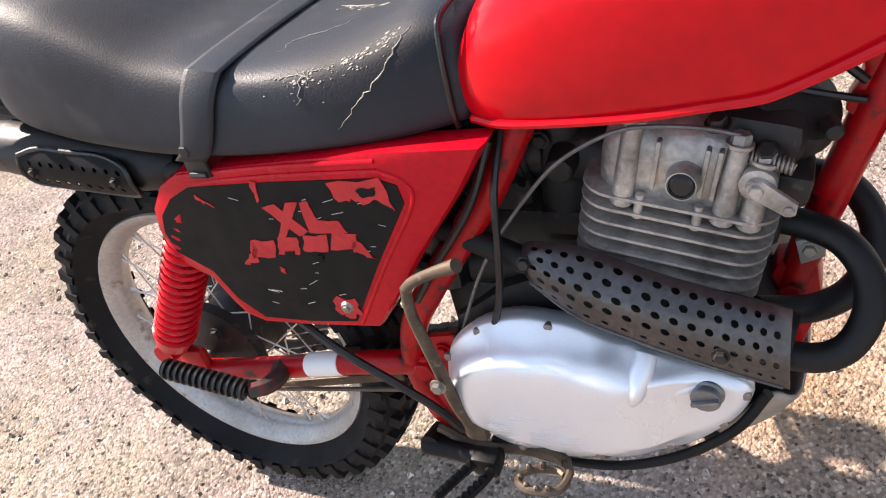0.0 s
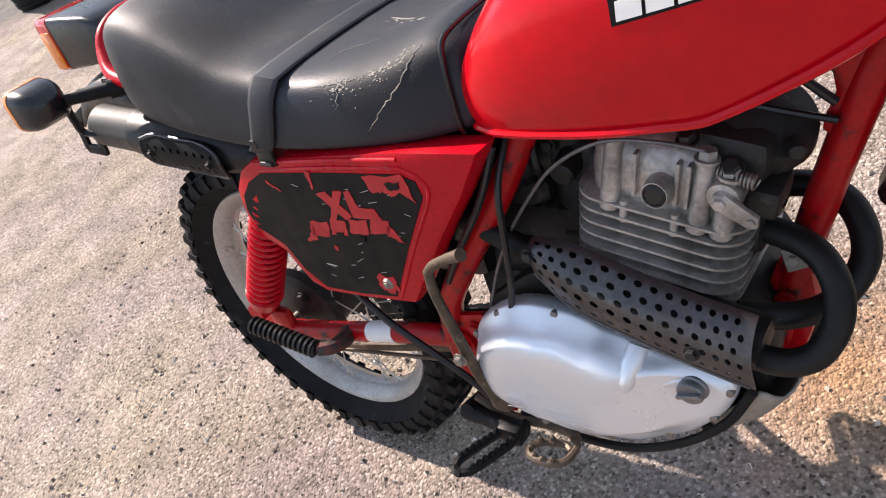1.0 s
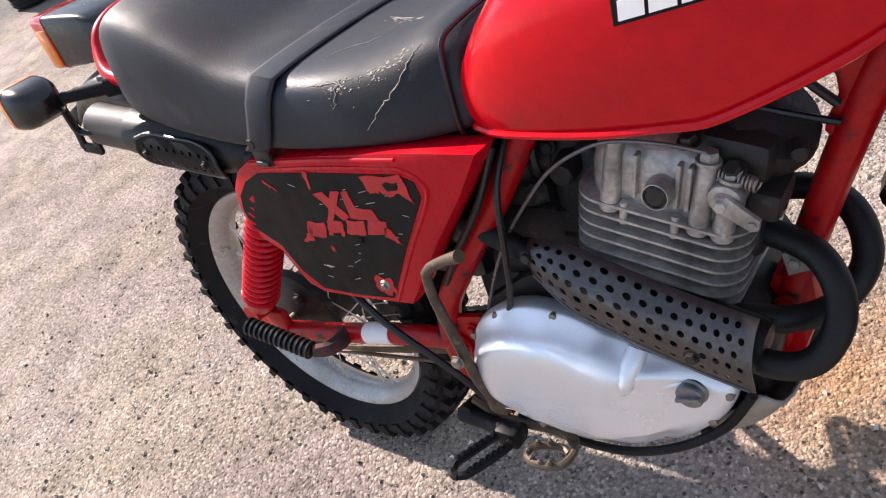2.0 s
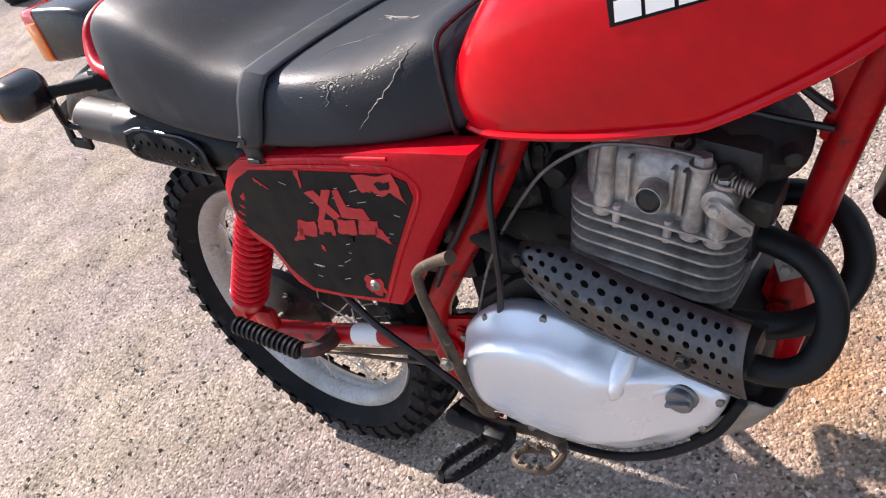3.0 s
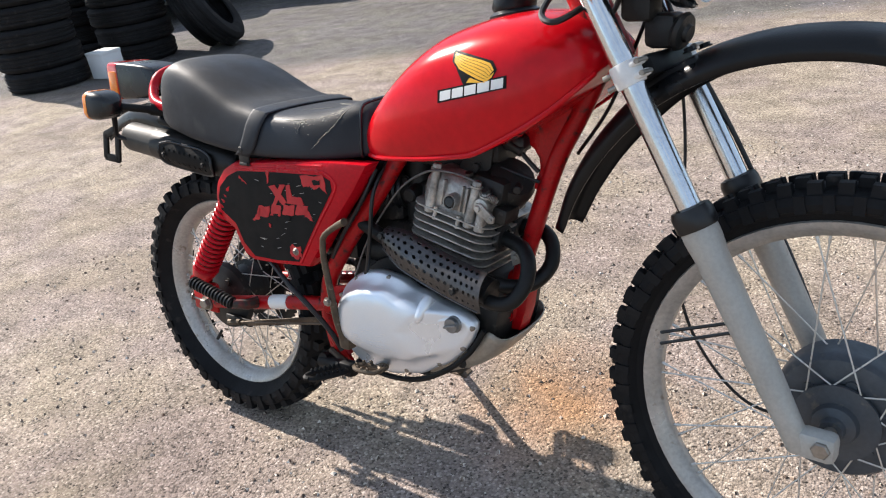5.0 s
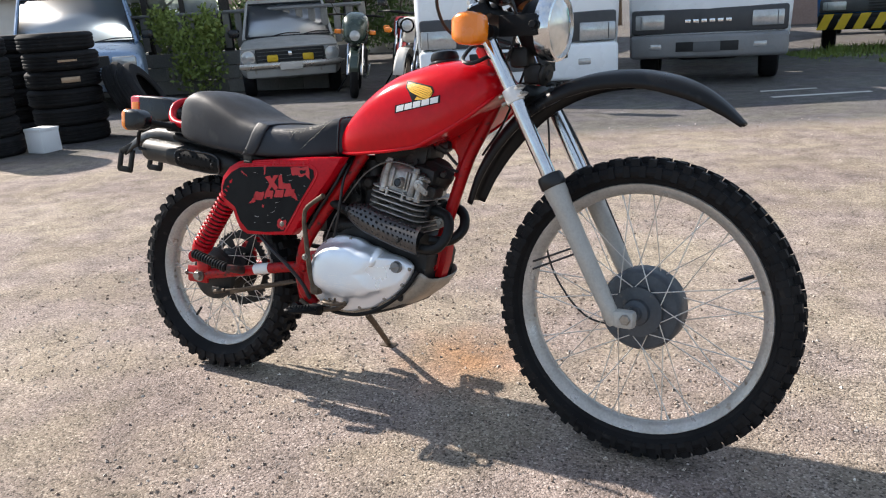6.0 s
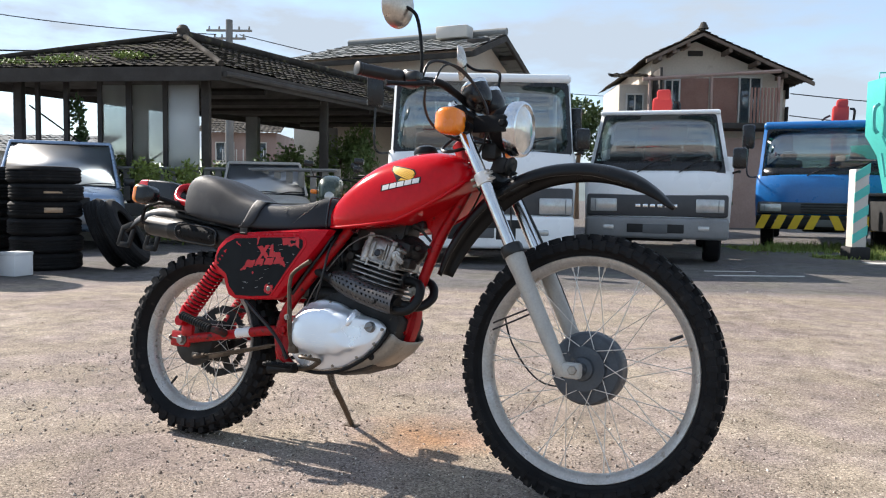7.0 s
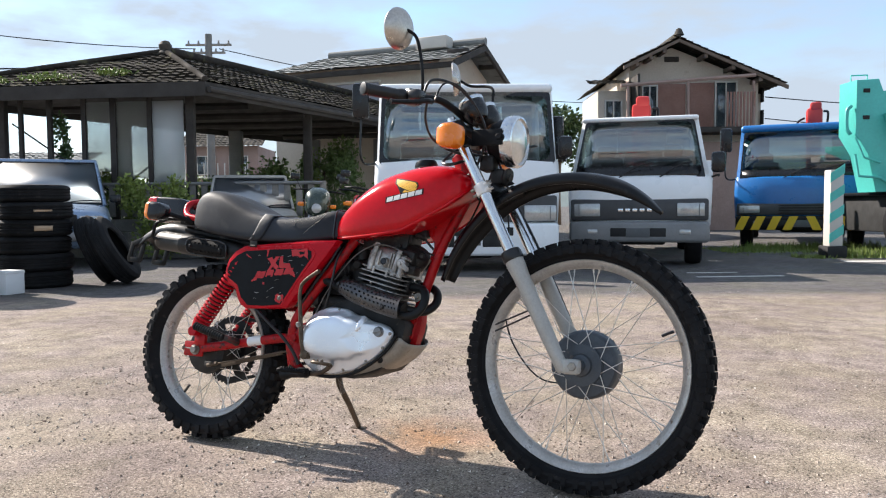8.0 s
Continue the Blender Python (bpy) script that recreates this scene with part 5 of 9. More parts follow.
rows = [(0.01 + 0.170 * j, 0.01 + 0.170 * (j + 1), 15, 0.5 * (j % 2), 0.0040) for j in range(4)]
rows += [(0.74, 0.94, 15, 0.25, 0.0030)]
bm = perforated(rows, 0.245, 0.093, (-0.03, 1.03), [(-0.06, 0.01), (0.69, 0.74), (0.94, 1.0)], on_shield)
shield = crisp(solid(part("heat_shield", bm, SHIELD, bike, "perforated steel exhaust heat shield", 175), 0.0013), 60)
# added black tube behind the holes, in place of the shade inside the shield
bm = bmesh.new()
tube(bm, [SH_LINE[0], SH_LINE[len(SH_LINE) // 3], SH_LINE[2 * len(SH_LINE) // 3], SH_LINE[-1]], 0.026, 18, 8, radii=[0.010, 0.024, 0.026, 0.026])
part("shield_lining", bm, EXHAUST, shield, "added matt black backing that keeps the shield's holes dark")
for uv, dd in (((-0.01, 0.45), (0, -1, 0.2)), ((0.72, 0.69), (0, -1, 0.1))):
    bm = bmesh.new()
    bolt(bm, on_shield(*uv), dd, 0.006)
    part("shield_bolt", bm, CAST_DARK, shield)
bm = bmesh.new()
tube(bm, [on_shield(u, 1.0) for u in (0.0, 0.2, 0.4, 0.6, 0.8, 1.0)], 0.0022, 8, 6)
part("shield_lip", bm, SHIELD, shield, "rolled lower lip of the shield")

# silencer
bm = bmesh.new()
ax0, ax1 = Vector((-0.232, -0.084, 0.703)), Vector((0.160, -0.084, 0.663))
L = (ax1 - ax0).length
lathe(bm, [(0, 0.012), (0.010, 0.012), (0.012, 0.0), (0.022, -0.002), (0.031, 0.004), (0.035, 0.014), (0.0355, 0.115), (0.037, 0.117), (0.037, 0.123), (0.0375, 0.13), (0.0375, L - 0.06), (0.032, L - 0.02), (0.022, L), (0, L)], ax0, ax1 - ax0, 32)
muffler = part("silencer", bm, MUFFLER, bike, "heat-stained black silencer", 40)


def on_muffler(u, v):
    """On the guard's curved plate: u along the silencer, v round it, with rounded ends."""
    p = ax0.lerp(ax1, 0.435 + 0.435 * u)
    end = max(0.0, (abs(2 * min(max(u, -0.02), 1.02) - 1) - 0.80) / 0.24)
    a = radians(187 + (v - 0.5) * 68 * (0.60 + 0.40 * math.sqrt(max(0.0, 1 - end * end))))
    return p + Vector((0, math.cos(a) * 0.0445, math.sin(a) * 0.0445))


bm = perforated([(0.0, 0.5, 9, 0.5, 0.0034), (0.5, 1.0, 9, 0.0, 0.0034)], 0.175, 0.052, (-0.02, 1.02), [(-0.10, 0.0), (1.0, 1.08)], on_muffler)
ms = crisp(solid(part("silencer_guard", bm, GUARD, muffler, "black perforated guard on the silencer", 175), 0.0014), 60)
bm = bmesh.new()
edge = [on_muffler(u, v) for u, v in [(0.0, 0.0), (0.2, -0.10), (0.5, -0.10), (0.8, -0.10), (1.0, 0.0), (1.03, 0.5), (1.0, 1.0), (0.8, 1.08), (0.5, 1.08), (0.2, 1.08), (0.0, 1.0), (-0.03, 0.5), (0.0, 0.0)]]
tube(bm, edge, 0.0032, 8, 6)
part("guard_rim", bm, BLACK_PLASTIC, ms, "raised black rim")
for u in (0.09, 0.88):
    bm = bmesh.new()
    bolt(bm, on_muffler(u, 0.5), (0, -1, -0.1), 0.005, 0.005)
    part("guard_bolt", bm, CAST_DARK, ms)
bm = bmesh.new()
box(bm, (-0.03, -0.085, 0.748), (0.06, 0.03, 0.012), 0.004)
box(bm, (0.06, -0.082, 0.735), (0.02, 0.02, 0.05), 0.004)
part("silencer_bracket", bm, MUFFLER, muffler)
bm = bmesh.new()
plate(bm, [(0.803, 0.548), (0.826, 0.556), (0.828, 0.532), (0.808, 0.522)], 0.006, right_of(-0.030), 0.001)
bolt(bm, (0.815, -0.036, 0.540), (0, -1, 0), 0.006)
part("engine_hanger", bm, SKID, bike, "bare metal engine hanger plate")

# ---- foot controls ----
bm = bmesh.new()
tube(bm, [(0.530, -0.168, 0.603), (0.500, -0.162, 0.588), (0.470, -0.156, 0.570), (0.455, -0.152, 0.556)], 0.0065, 10, radii=[0.0075, 0.0062, 0.006, 0.006])
tube(bm, [(0.455, -0.152, 0.558), (0.452, -0.152, 0.52), (0.460, -0.150, 0.45), (0.466, -0.146, 0.39), (0.474, -0.138, 0.345)], 0.0065, 10, radii=[0.006, 0.0062, 0.007, 0.0075, 0.009])
box(bm, (0.476, -0.128, 0.338), (0.030, 0.032, 0.034), 0.008)
kick = part("kick_lever", bm, RUSTY, bike, "rusty brown folding kick start lever")
bm = bmesh.new()
bolt(bm, (0.462, -0.162, 0.43), (0, -1, 0), 0.007)
part("kick_bolt", bm, STEEL, kick)


def toothed_peg(base, tip, w=0.021, h=0.013):
    """A saw-toothed steel foot peg, a flat ring of two bars."""
    base, tip = Vector(base), Vector(tip)
    d = (tip - base)
    L = d.length
    m = frame_at(base, d)
    bm = bmesh.new()
    for s in (-1, 1):
        tube(bm, [m @ Vector((s * w * 0.4, 0, 0)), m @ Vector((s * w, 0, L * 0.18)), m @ Vector((s * w, 0, L * 0.82)), m @ Vector((s * w * 0.5, 0, L))], 0.006, 6, 4)
        for k in range(7):
            q = m @ Vector((s * w, 0, L * (0.16 + 0.11 * k)))
            lathe(bm, [(0.006, -0.002), (0.004, 0.008), (0, 0.011)], q, m.to_3x3() @ Vector((0, 1, 0)), 5)
    tube(bm, [m @ Vector((-w * 0.5, 0, L)), m @ Vector((0, 0, L * 1.04)), m @ Vector((w * 0.5, 0, L))], 0.006, 6, 4)
    return bm


for s in (-1, 1):
    bm = toothed_peg((0.478, s * 0.142, 0.281), (0.447, s * 0.222, 0.288), 0.014)
    peg = part("foot_peg", bm, BLACK, bike, "black saw-toothed foot peg")
    bm = bmesh.new()
    tube(bm, [(0.380, s * 0.112, 0.262), (0.42, s * 0.120, 0.268), (0.455, s * 0.126, 0.273), (0.487, s * 0.130, 0.277)], 0.013, 10, radii=[0.015, 0.012, 0.013, 0.016])
    box(bm, (0.476, s * 0.136, 0.279), (0.034, 0.026, 0.030), 0.006)
    rod(bm, (0.392, s * 0.09, 0.264), (0.390, s * 0.122, 0.270), 0.015, seg=12)
    part("peg_bracket", bm, BLACK, peg, "black foot peg bracket")
    # folded pillion peg on the swingarm
    bm = bmesh.new()
    a, b = Vector((0.165, s * 0.160, 0.368)), Vector((0.048, s * 0.172, 0.402))
    n, prof = 13, [(0, 0), (0.009, 0)]
    for k in range(n):
        h0 = (b - a).length * (k + 0.15) / n
        prof += [(0.010, h0), (0.0145, h0 + 0.001), (0.0145, h0 + 0.0045), (0.010, h0 + 0.0055)]
    lathe(bm, prof + [(0.012, (b - a).length), (0, (b - a).length)], a, b - a, 14)
    pil = part("pillion_peg", bm, CABLE, bike, "ribbed black rubber pillion peg")
    bm = bmesh.new()
    tube(bm, [(0.175, s * 0.100, 0.352), (0.185, s * 0.122, 0.358), (0.183, s * 0.146, 0.364), (0.168, s * 0.160, 0.368)], 0.016, 8, radii=[0.014, 0.013, 0.012, 0.010])
    part("pillion_bracket", bm, CAKED_RED, pil, "grease-caked red pillion peg bracket")

bm = bmesh.new()
tube(bm, [(0.400, -0.105, 0.290), (0.450, -0.108, 0.272), (0.52, -0.110, 0.280), (0.560, -0.124, 0.298), (0.580, -0.140, 0.309)], 0.007, 8, radii=[0.007, 0.007, 0.007, 0.008, 0.007])
tube(bm, [(0.580, -0.139, 0.309), (0.589, -0.158, 0.313), (0.584, -0.183, 0.316), (0.560, -0.191, 0.318), (0.541, -0.186, 0.318), (0.537, -0.172, 0.316), (0.552, -0.160, 0.314), (0.573, -0.155, 0.312), (0.584, -0.160, 0.312)], 0.0048, 8, 6)
for x, y in ((0.575, -0.187), (0.563, -0.190), (0.551, -0.188), (0.541, -0.179), (0.546, -0.164), (0.560, -0.158)):
    lathe(bm, [(0.004, 0.0), (0.003, 0.006), (0, 0.008)], (x, y, 0.319), (0, 0, 1), 5)
part("brake_pedal", bm, RUSTY, bike, "rusty rear brake pedal")
bm = bmesh.new()
rod(bm, (0.05, -0.078, 0.268), (0.385, -0.092, 0.340), 0.0032, seg=8)
rod(bm, (0.035, -0.078, 0.265), (0.08, -0.079, 0.275), 0.007, seg=8)
part("brake_rod", bm, RUSTY, bike, "rusty thin rear brake rod")
bm = bmesh.new()
box(bm, (0, 0, 0), (0.26, 0.004, 0.014), 0.001, Matrix.Translation((0.215, -0.066, 0.300)) @ Matrix.Rotation(radians(-14), 4, "Y"))
part("torque_arm", bm, RUSTY, bike, "rusty flat brake torque arm")
# side stand
bm = bmesh.new()
tube(bm, [(0.462, 0.105, 0.275), (0.440, 0.150, 0.225), (0.440, 0.235, 0.140), (0.432, 0.322, 0.060)], 0.010, 10, radii=[0.013, 0.011, 0.010, 0.009])
box(bm, (0.430, 0.326, 0.056), (0.055, 0.034, 0.008), 0.003, Matrix.Translation((0.430, 0.326, 0.056)) @ Matrix.Rotation(radians(9.7), 4, "X") @ Matrix.Translation((-0.430, -0.326, -0.056)))
stand = part("side_stand", bm, RUSTY, bike, "rusty extended side stand")
bm = bmesh.new()
a, b = Vector((0.465, 0.098, 0.268)), Vector((0.444, 0.170, 0.195))
m = frame_at(a, b - a)
tube(bm, [m @ Vector((0.007 * math.cos(2 * math.pi * 14 * k / 140), 0.007 * math.sin(2 * math.pi * 14 * k / 140), (b - a).length * k / 140)) for k in range(141)], 0.0014, 6, smooth=False)
part("stand_spring", bm, STEEL, stand)
# sump guard
bm = bmesh.new()
prof = [(0.814, 0.390), (0.800, 0.368), (0.778, 0.343), (0.735, 0.314), (0.665, 0.286), (0.57, 0.266), (0.48, 0.262)]
rows = []
for x, z in prof:
    rows.append([(x - 0.026, -0.093, z + 0.026), (x - 0.010, -0.091, z + 0.012), (x, -0.075, z), (x + 0.002, 0, z - 0.004), (x, 0.075, z), (x - 0.010, 0.091, z + 0.012), (x - 0.026, 0.093, z + 0.026)])
loft(bm, rows, close_ends=False, closed=False)
skid = solid(subsurf(part("sump_guard", bm, SKID, bike, "bare scuffed aluminium sump guard", 70), 1), 0.003)
bm = bmesh.new()
for x, z in ((0.745, 0.336), (0.66, 0.300)):
    lathe(bm, [(0, 0.004), (0.008, 0.004), (0.010, 0.0), (0, 0)], (x - 0.014, -0.096, z), (0, -1, 0.1), 14)
part("guard_hole_cap", bm, CAST_DARK, skid)

# ---- front fork ----
def leg_at(z, s):
    """The fork leg's centre line at that height."""
    return Vector((1.150 - (z - 0.680) * 0.531, s * 0.100, z))


forks = []
for s in (-1, 1):
    bm = bmesh.new()
    rod(bm, leg_at(0.655, s), leg_at(1.085, s), 0.0178, seg=22, edge=0.003)
    leg = steered(part("fork_leg", bm, CHROME, bike, "chrome fork tube with a grey slider"))
    forks.append(leg)
    bm = bmesh.new()
    ax = (leg_at(0.9, s) - leg_at(0.4, s)).normalized()
    p0 = leg_at(0.352, s)
    L = (leg_at(0.672, s) - p0).length
    lathe(bm, [(0, 0.0), (0.014, 0.0), (0.0185, 0.006), (0.0190, 0.05), (0.0215, 0.11), (0.0225, 0.20), (0.0245, L - 0.06), (0.0275, L - 0.03), (0.0275, L - 0.012), (0.024, L - 0.008), (0, L - 0.008)], p0, ax, 26)
    box(bm, (1.345, s * 0.100, 0.368), (0.052, 0.034, 0.042), 0.010)
    part("slider", bm, GREY_FORK, leg, "grey painted fork slider")
    bm = bmesh.new()
    lathe(bm, [(0.020, L + 0.020), (0.028, L + 0.018), (0.031, L + 0.010), (0.031, L - 0.010), (0.029, L - 0.014)], p0, ax, 26)
    part("dust_seal", bm, CABLE, leg, "black rubber dust seal")
    bm = bmesh.new()
    rod(bm, leg_at(1.078, s), leg_at(1.098, s), 0.015, 0.012, 6)
    part("fork_cap", bm, CHROME, leg)
# lower and upper fork clamps
bm = bmesh.new()
c = leg_at(0.872, 0)
tilt = Matrix.Translation(c) @ Matrix.Rotation(-math.atan(0.531), 4, "Y")
box(bm, (-0.005, 0, 0), (0.07, 0.15, 0.035), 0.010, tilt)
steered(part("fork_yoke", bm, BLACK, bike, "black lower fork yoke"))
for s in (-1, 1):
    bm = bmesh.new()
    q = tilt @ Vector((0, s * 0.100, 0))
    d = tilt.to_3x3() @ Vector((0, 0, 1))
    lathe(bm, [(0.018, -0.017), (0.0215, -0.017), (0.0225, -0.013), (0.0225, 0.013), (0.0215, 0.017), (0.018, 0.017)], q, d, 24)
    clamp = steered(part("lower_fork_clamp", bm, WHITE_ALU, bike, "bare white cast lower fork clamp"))
    for h in (-0.009, 0.009):
        bm = bmesh.new()
        box(bm, (0.021, s * 0.104, h), (0.022, 0.026, 0.010), 0.004, tilt)
        part("clamp_ear", bm, WHITE_ALU, clamp)
        bm = bmesh.new()
        rod(bm, tilt @ Vector((0.029, s * 0.090, h)), tilt @ Vector((0.029, s * 0.121, h)), 0.0040, seg=8)
        part("clamp_bolt", bm, STEEL, clamp)
        bm = bmesh.new()
        rod(bm, tilt @ Vector((-0.018, s * 0.108, h)), tilt @ Vector((-0.032, s * 0.111, h)), 0.0042, seg=8)
        part("clamp_bolt", bm, STEEL, clamp)
bm = bmesh.new()
c = leg_at(1.062, 0)
tilt2 = Matrix.Translation(c) @ Matrix.Rotation(-math.atan(0.531), 4, "Y")
box(bm, (-0.01, 0, 0), (0.075, 0.21, 0.026), 0.010, tilt2)
for s in (-1, 1):
    lathe(bm, [(0.019, -0.014), (0.030, -0.014), (0.030, 0.014), (0.019, 0.014)], tilt2 @ Vector((0, s * 0.1, 0)), tilt2.to_3x3() @ Vector((0, 0, 1)), 22)
    box(bm, (-0.012, s * 0.032, 0.03), (0.045, 0.026, 0.045), 0.008, tilt2)
steered(part("upper_fork_clamp", bm, BLACK, bike, "black upper fork clamp"))

# front fender: a long arched black blade
FEN = [(0.876, 0.602, 0.036), (0.907, 0.684, 0.046), (0.961, 0.770, 0.054), (1.033, 0.845, 0.060), (1.115, 0.895, 0.060), (1.21, 0.925, 0.062), (1.31, 0.933, 0.064), (1.395, 0.922, 0.061), (1.462, 0.897, 0.052), (1.518, 0.859, 0.038), (1.562, 0.814, 0.018)]
line = spline([(x, 0, z) for x, z, w in FEN], 6)
rows = []
for i, p in enumerate(line):
    w = float(np.interp(i / (len(line) - 1) * (len(FEN) - 1), range(len(FEN)), [q[2] for q in FEN]))
    d = (line[min(i + 1, len(line) - 1)] - line[max(i - 1, 0)]).normalized()
    up = Vector((-d.z, 0, d.x))
    up = up if up.z > 0 or d.z > 0.5 else -up
    drop = 0.044 * min(1.0, w / 0.058)
    rows.append([p + Vector((0, y * w, 0)) - up * h for y, h in ((-1.0, drop), (-0.98, drop * 0.62), (-0.86, drop * 0.34), (-0.60, drop * 0.15), (-0.2, 0.002), (0, 0), (0.2, 0.002), (0.60, drop * 0.15), (0.86, drop * 0.34), (0.98, drop * 0.62), (1.0, drop))])
bm = bmesh.new()
loft(bm, rows, close_ends=False, closed=False)
fender = steered(solid(part("front_fender", bm, DUSTY_BLACK, bike, "dusty black plastic high front fender", 60), 0.003, -1.0))
bm = bmesh.new()
box(bm, (1.085, 0, 0.862), (0.10, 0.10, 0.02), 0.006, Matrix.Translation((1.085, 0, 0.862)) @ Matrix.Rotation(radians(-28), 4, "Y") @ Matrix.Translation((-1.085, 0, -0.862)))
for s in (-1, 1):
    bolt(bm, (1.11, s * 0.03, 0.897), (-0.4, 0, 1), 0.008)
part("fender_bracket", bm, BLACK, fender)

# ---- lamp, meters, bars ----
LAMP = Matrix.Translation((1.098, 0, 1.035)) @ Matrix.Rotation(radians(3), 4, "Y")
bm = bmesh.new()
X = LAMP.to_3x3() @ Vector((1, 0, 0))
lathe(bm, [(0, -0.085), (0.03, -0.082), (0.058, -0.062), (0.070, -0.035), (0.074, 0.0), (0.074, 0.012)], LAMP.translation, X, 32)
lamp = steered(part("headlight", bm, BLACK, bike, "round headlight with a chrome rim"))
bm = bmesh.new()
lathe(bm, [(0.073, -0.018), (0.079, -0.014), (0.081, 0.0), (0.081, 0.016), (0.078, 0.023), (0.072, 0.025), (0.070, 0.018)], LAMP.translation, X, 36)
part("headlight_rim", bm, CHROME, lamp, "chrome headlight rim")
bm = bmesh.new()
lathe(bm, [(0, 0.036), (0.025, 0.034), (0.05, 0.028), (0.066, 0.021), (0.072, 0.017)], LAMP.translation, X, 32)
part("headlight_lens", bm, LENS, lamp, "fluted headlight lens")
for s in (-1, 1):
    bm = bmesh.new()
    box(bm, (1.045, s * 0.082, 1.035), (0.10, 0.006, 0.05), 0.002)
    bolt(bm, (1.088, s * 0.084, 1.035), (0, s, 0), 0.010, 0.008)
    part("headlight_bracket", bm, BLACK, lamp)
bm = bmesh.new()
box(bm, (1.06, 0, 0.925), (0.05, 0.06, 0.05), 0.012)
lathe(bm, [(0, 0.020), (0.012, 0.020), (0.014, 0.014), (0.026, 0.012), (0.029, 0.006), (0.025, 0), (0, 0)], (1.083, -0.01, 0.925), (1, -0.1, -0.3), 22)
box(bm, (1.03, -0.02, 0.965), (0.05, 0.05, 0.05), 0.01)
steered(part("horn", bm, CAST_DARK, bike, "dark round horn below the headlight"))
for s in (-1, 1):
    bm = bmesh.new()
    q = Vector((0.998, s * 0.048, 1.108))
    d = Vector((-0.52, 0, 0.85))
    lathe(bm, [(0, -0.01), (0.026, -0.01), (0.036, 0.004), (0.040, 0.02), (0.041, 0.058), (0.038, 0.063)], q, d, 26)
    meter = steered(part("meter", bm, BLACK_PLASTIC, bike, "black cased round instrument"))
    bm = bmesh.new()
    lathe(bm, [(0.0385, 0.062), (0.042, 0.060), (0.0425, 0.050), (0.0412, 0.048)], q, d, 26)
    part("meter_ring", bm, CHROME, meter)
    bm = bmesh.new()
    lathe(bm, [(0, 0.0615), (0.038, 0.0615)], q, d, 26)
    part("meter_glass", bm, BLACK_PLASTIC, meter)
bm = bmesh.new()
tube(bm, [(0.810, -0.398, 1.118), (0.845, -0.330, 1.120), (0.880, -0.255, 1.126), (0.915, -0.165, 1.140), (0.938, -0.105, 1.125), (0.946, -0.05, 1.112), (0.946, 0, 1.110), (0.946, 0.05, 1.112), (0.938, 0.105, 1.125), (0.915, 0.165, 1.140), (0.880, 0.255, 1.126), (0.845, 0.330, 1.120), (0.810, 0.398, 1.118)], 0.011, 12, 8)
bars = steered(part("handlebar", bm, BLACK, bike, "black wide motocross handlebar"))
for s in (-1, 1):
    bm = bmesh.new()
    a, b = Vector((0.804, s * 0.410, 1.118)), Vector((0.866, s * 0.288, 1.1225))
    d = b - a
    prof = [(0, 0), (0.012, 0.0), (0.0185, 0.002), (0.019, 0.008)]
    for k in range(12):
        prof += [(0.0165, 0.014 + k * 0.0088), (0.0180, 0.018 + k * 0.0088)]
    prof += [(0.021, d.length - 0.008), (0.021, d.length), (0, d.length)]
    lathe(bm, prof, a, d, 20)
    part("grip", bm, CABLE, bars, "ribbed black rubber grip")
    bm = bmesh.new()
    q = Vector((0.880, s * 0.258, 1.125))
    box(bm, (0, 0, 0), (0.045, 0.055, 0.045), 0.010, Matrix.Translation(q) @ Matrix.Rotation(radians(s * 24), 4, "Z"))
    box(bm, (0, 0, 0), (0.04, 0.04, 0.03), 0.008, Matrix.Translation(q + Vector((0.03, s * 0.03, -0.004))))
    part("switch_housing", bm, BLACK_PLASTIC, bars)
    bm = bmesh.new()
    tube(bm, [(0.925, s * 0.225, 1.118), (0.935, s * 0.27, 1.108), (0.925, s * 0.33, 1.090), (0.905, s * 0.385, 1.078), (0.897, s * 0.405, 1.074)], 0.006, 8, radii=[0.009, 0.008, 0.007, 0.006, 0.008])
    part("lever", bm, BLACK, bars, "black control lever")

for s in (-1, 1):
    bm = bmesh.new()
    c = Vector((0.850, -0.300, 1.322)) if s < 0 else Vector((0.735, 0.290, 1.350))
    back = Vector((0.98, -0.16, -0.12)).normalized() if s < 0 else Vector((0.90, 0.40, 0.12)).normalized()
    tube(bm, [(0.900, s * 0.238, 1.130), (0.908, s * 0.252, 1.180), (0.902, s * 0.262, 1.25), (0.890, s * 0.270, 1.300), (0.872 if s < 0 else 0.80, s * 0.284, 1.318), c + back * 0.01], 0.0050, 10, 8)
    rod(bm, (0.898, s * 0.236, 1.118), (0.901, s * 0.240, 1.146), 0.010, seg=10)
    mir = steered(part("mirror", bm, BLACK, bike, "round chrome mirror on a black stem"))
    bm = bmesh.new()
    lathe(bm, [(0.060, -0.010), (0.062, -0.006), (0.060, 0.0), (0.050, 0.010), (0.030, 0.017), (0, 0.020)], c, back, 32)
    part("mirror_shell", bm, DULL_CHROME, mir, "dull chrome mirror shell")
    bm = bmesh.new()
    lathe(bm, [(0, -0.0085), (0.059, -0.0085)], c, back, 32)
    part("mirror_glass", bm, MIRROR, mir)


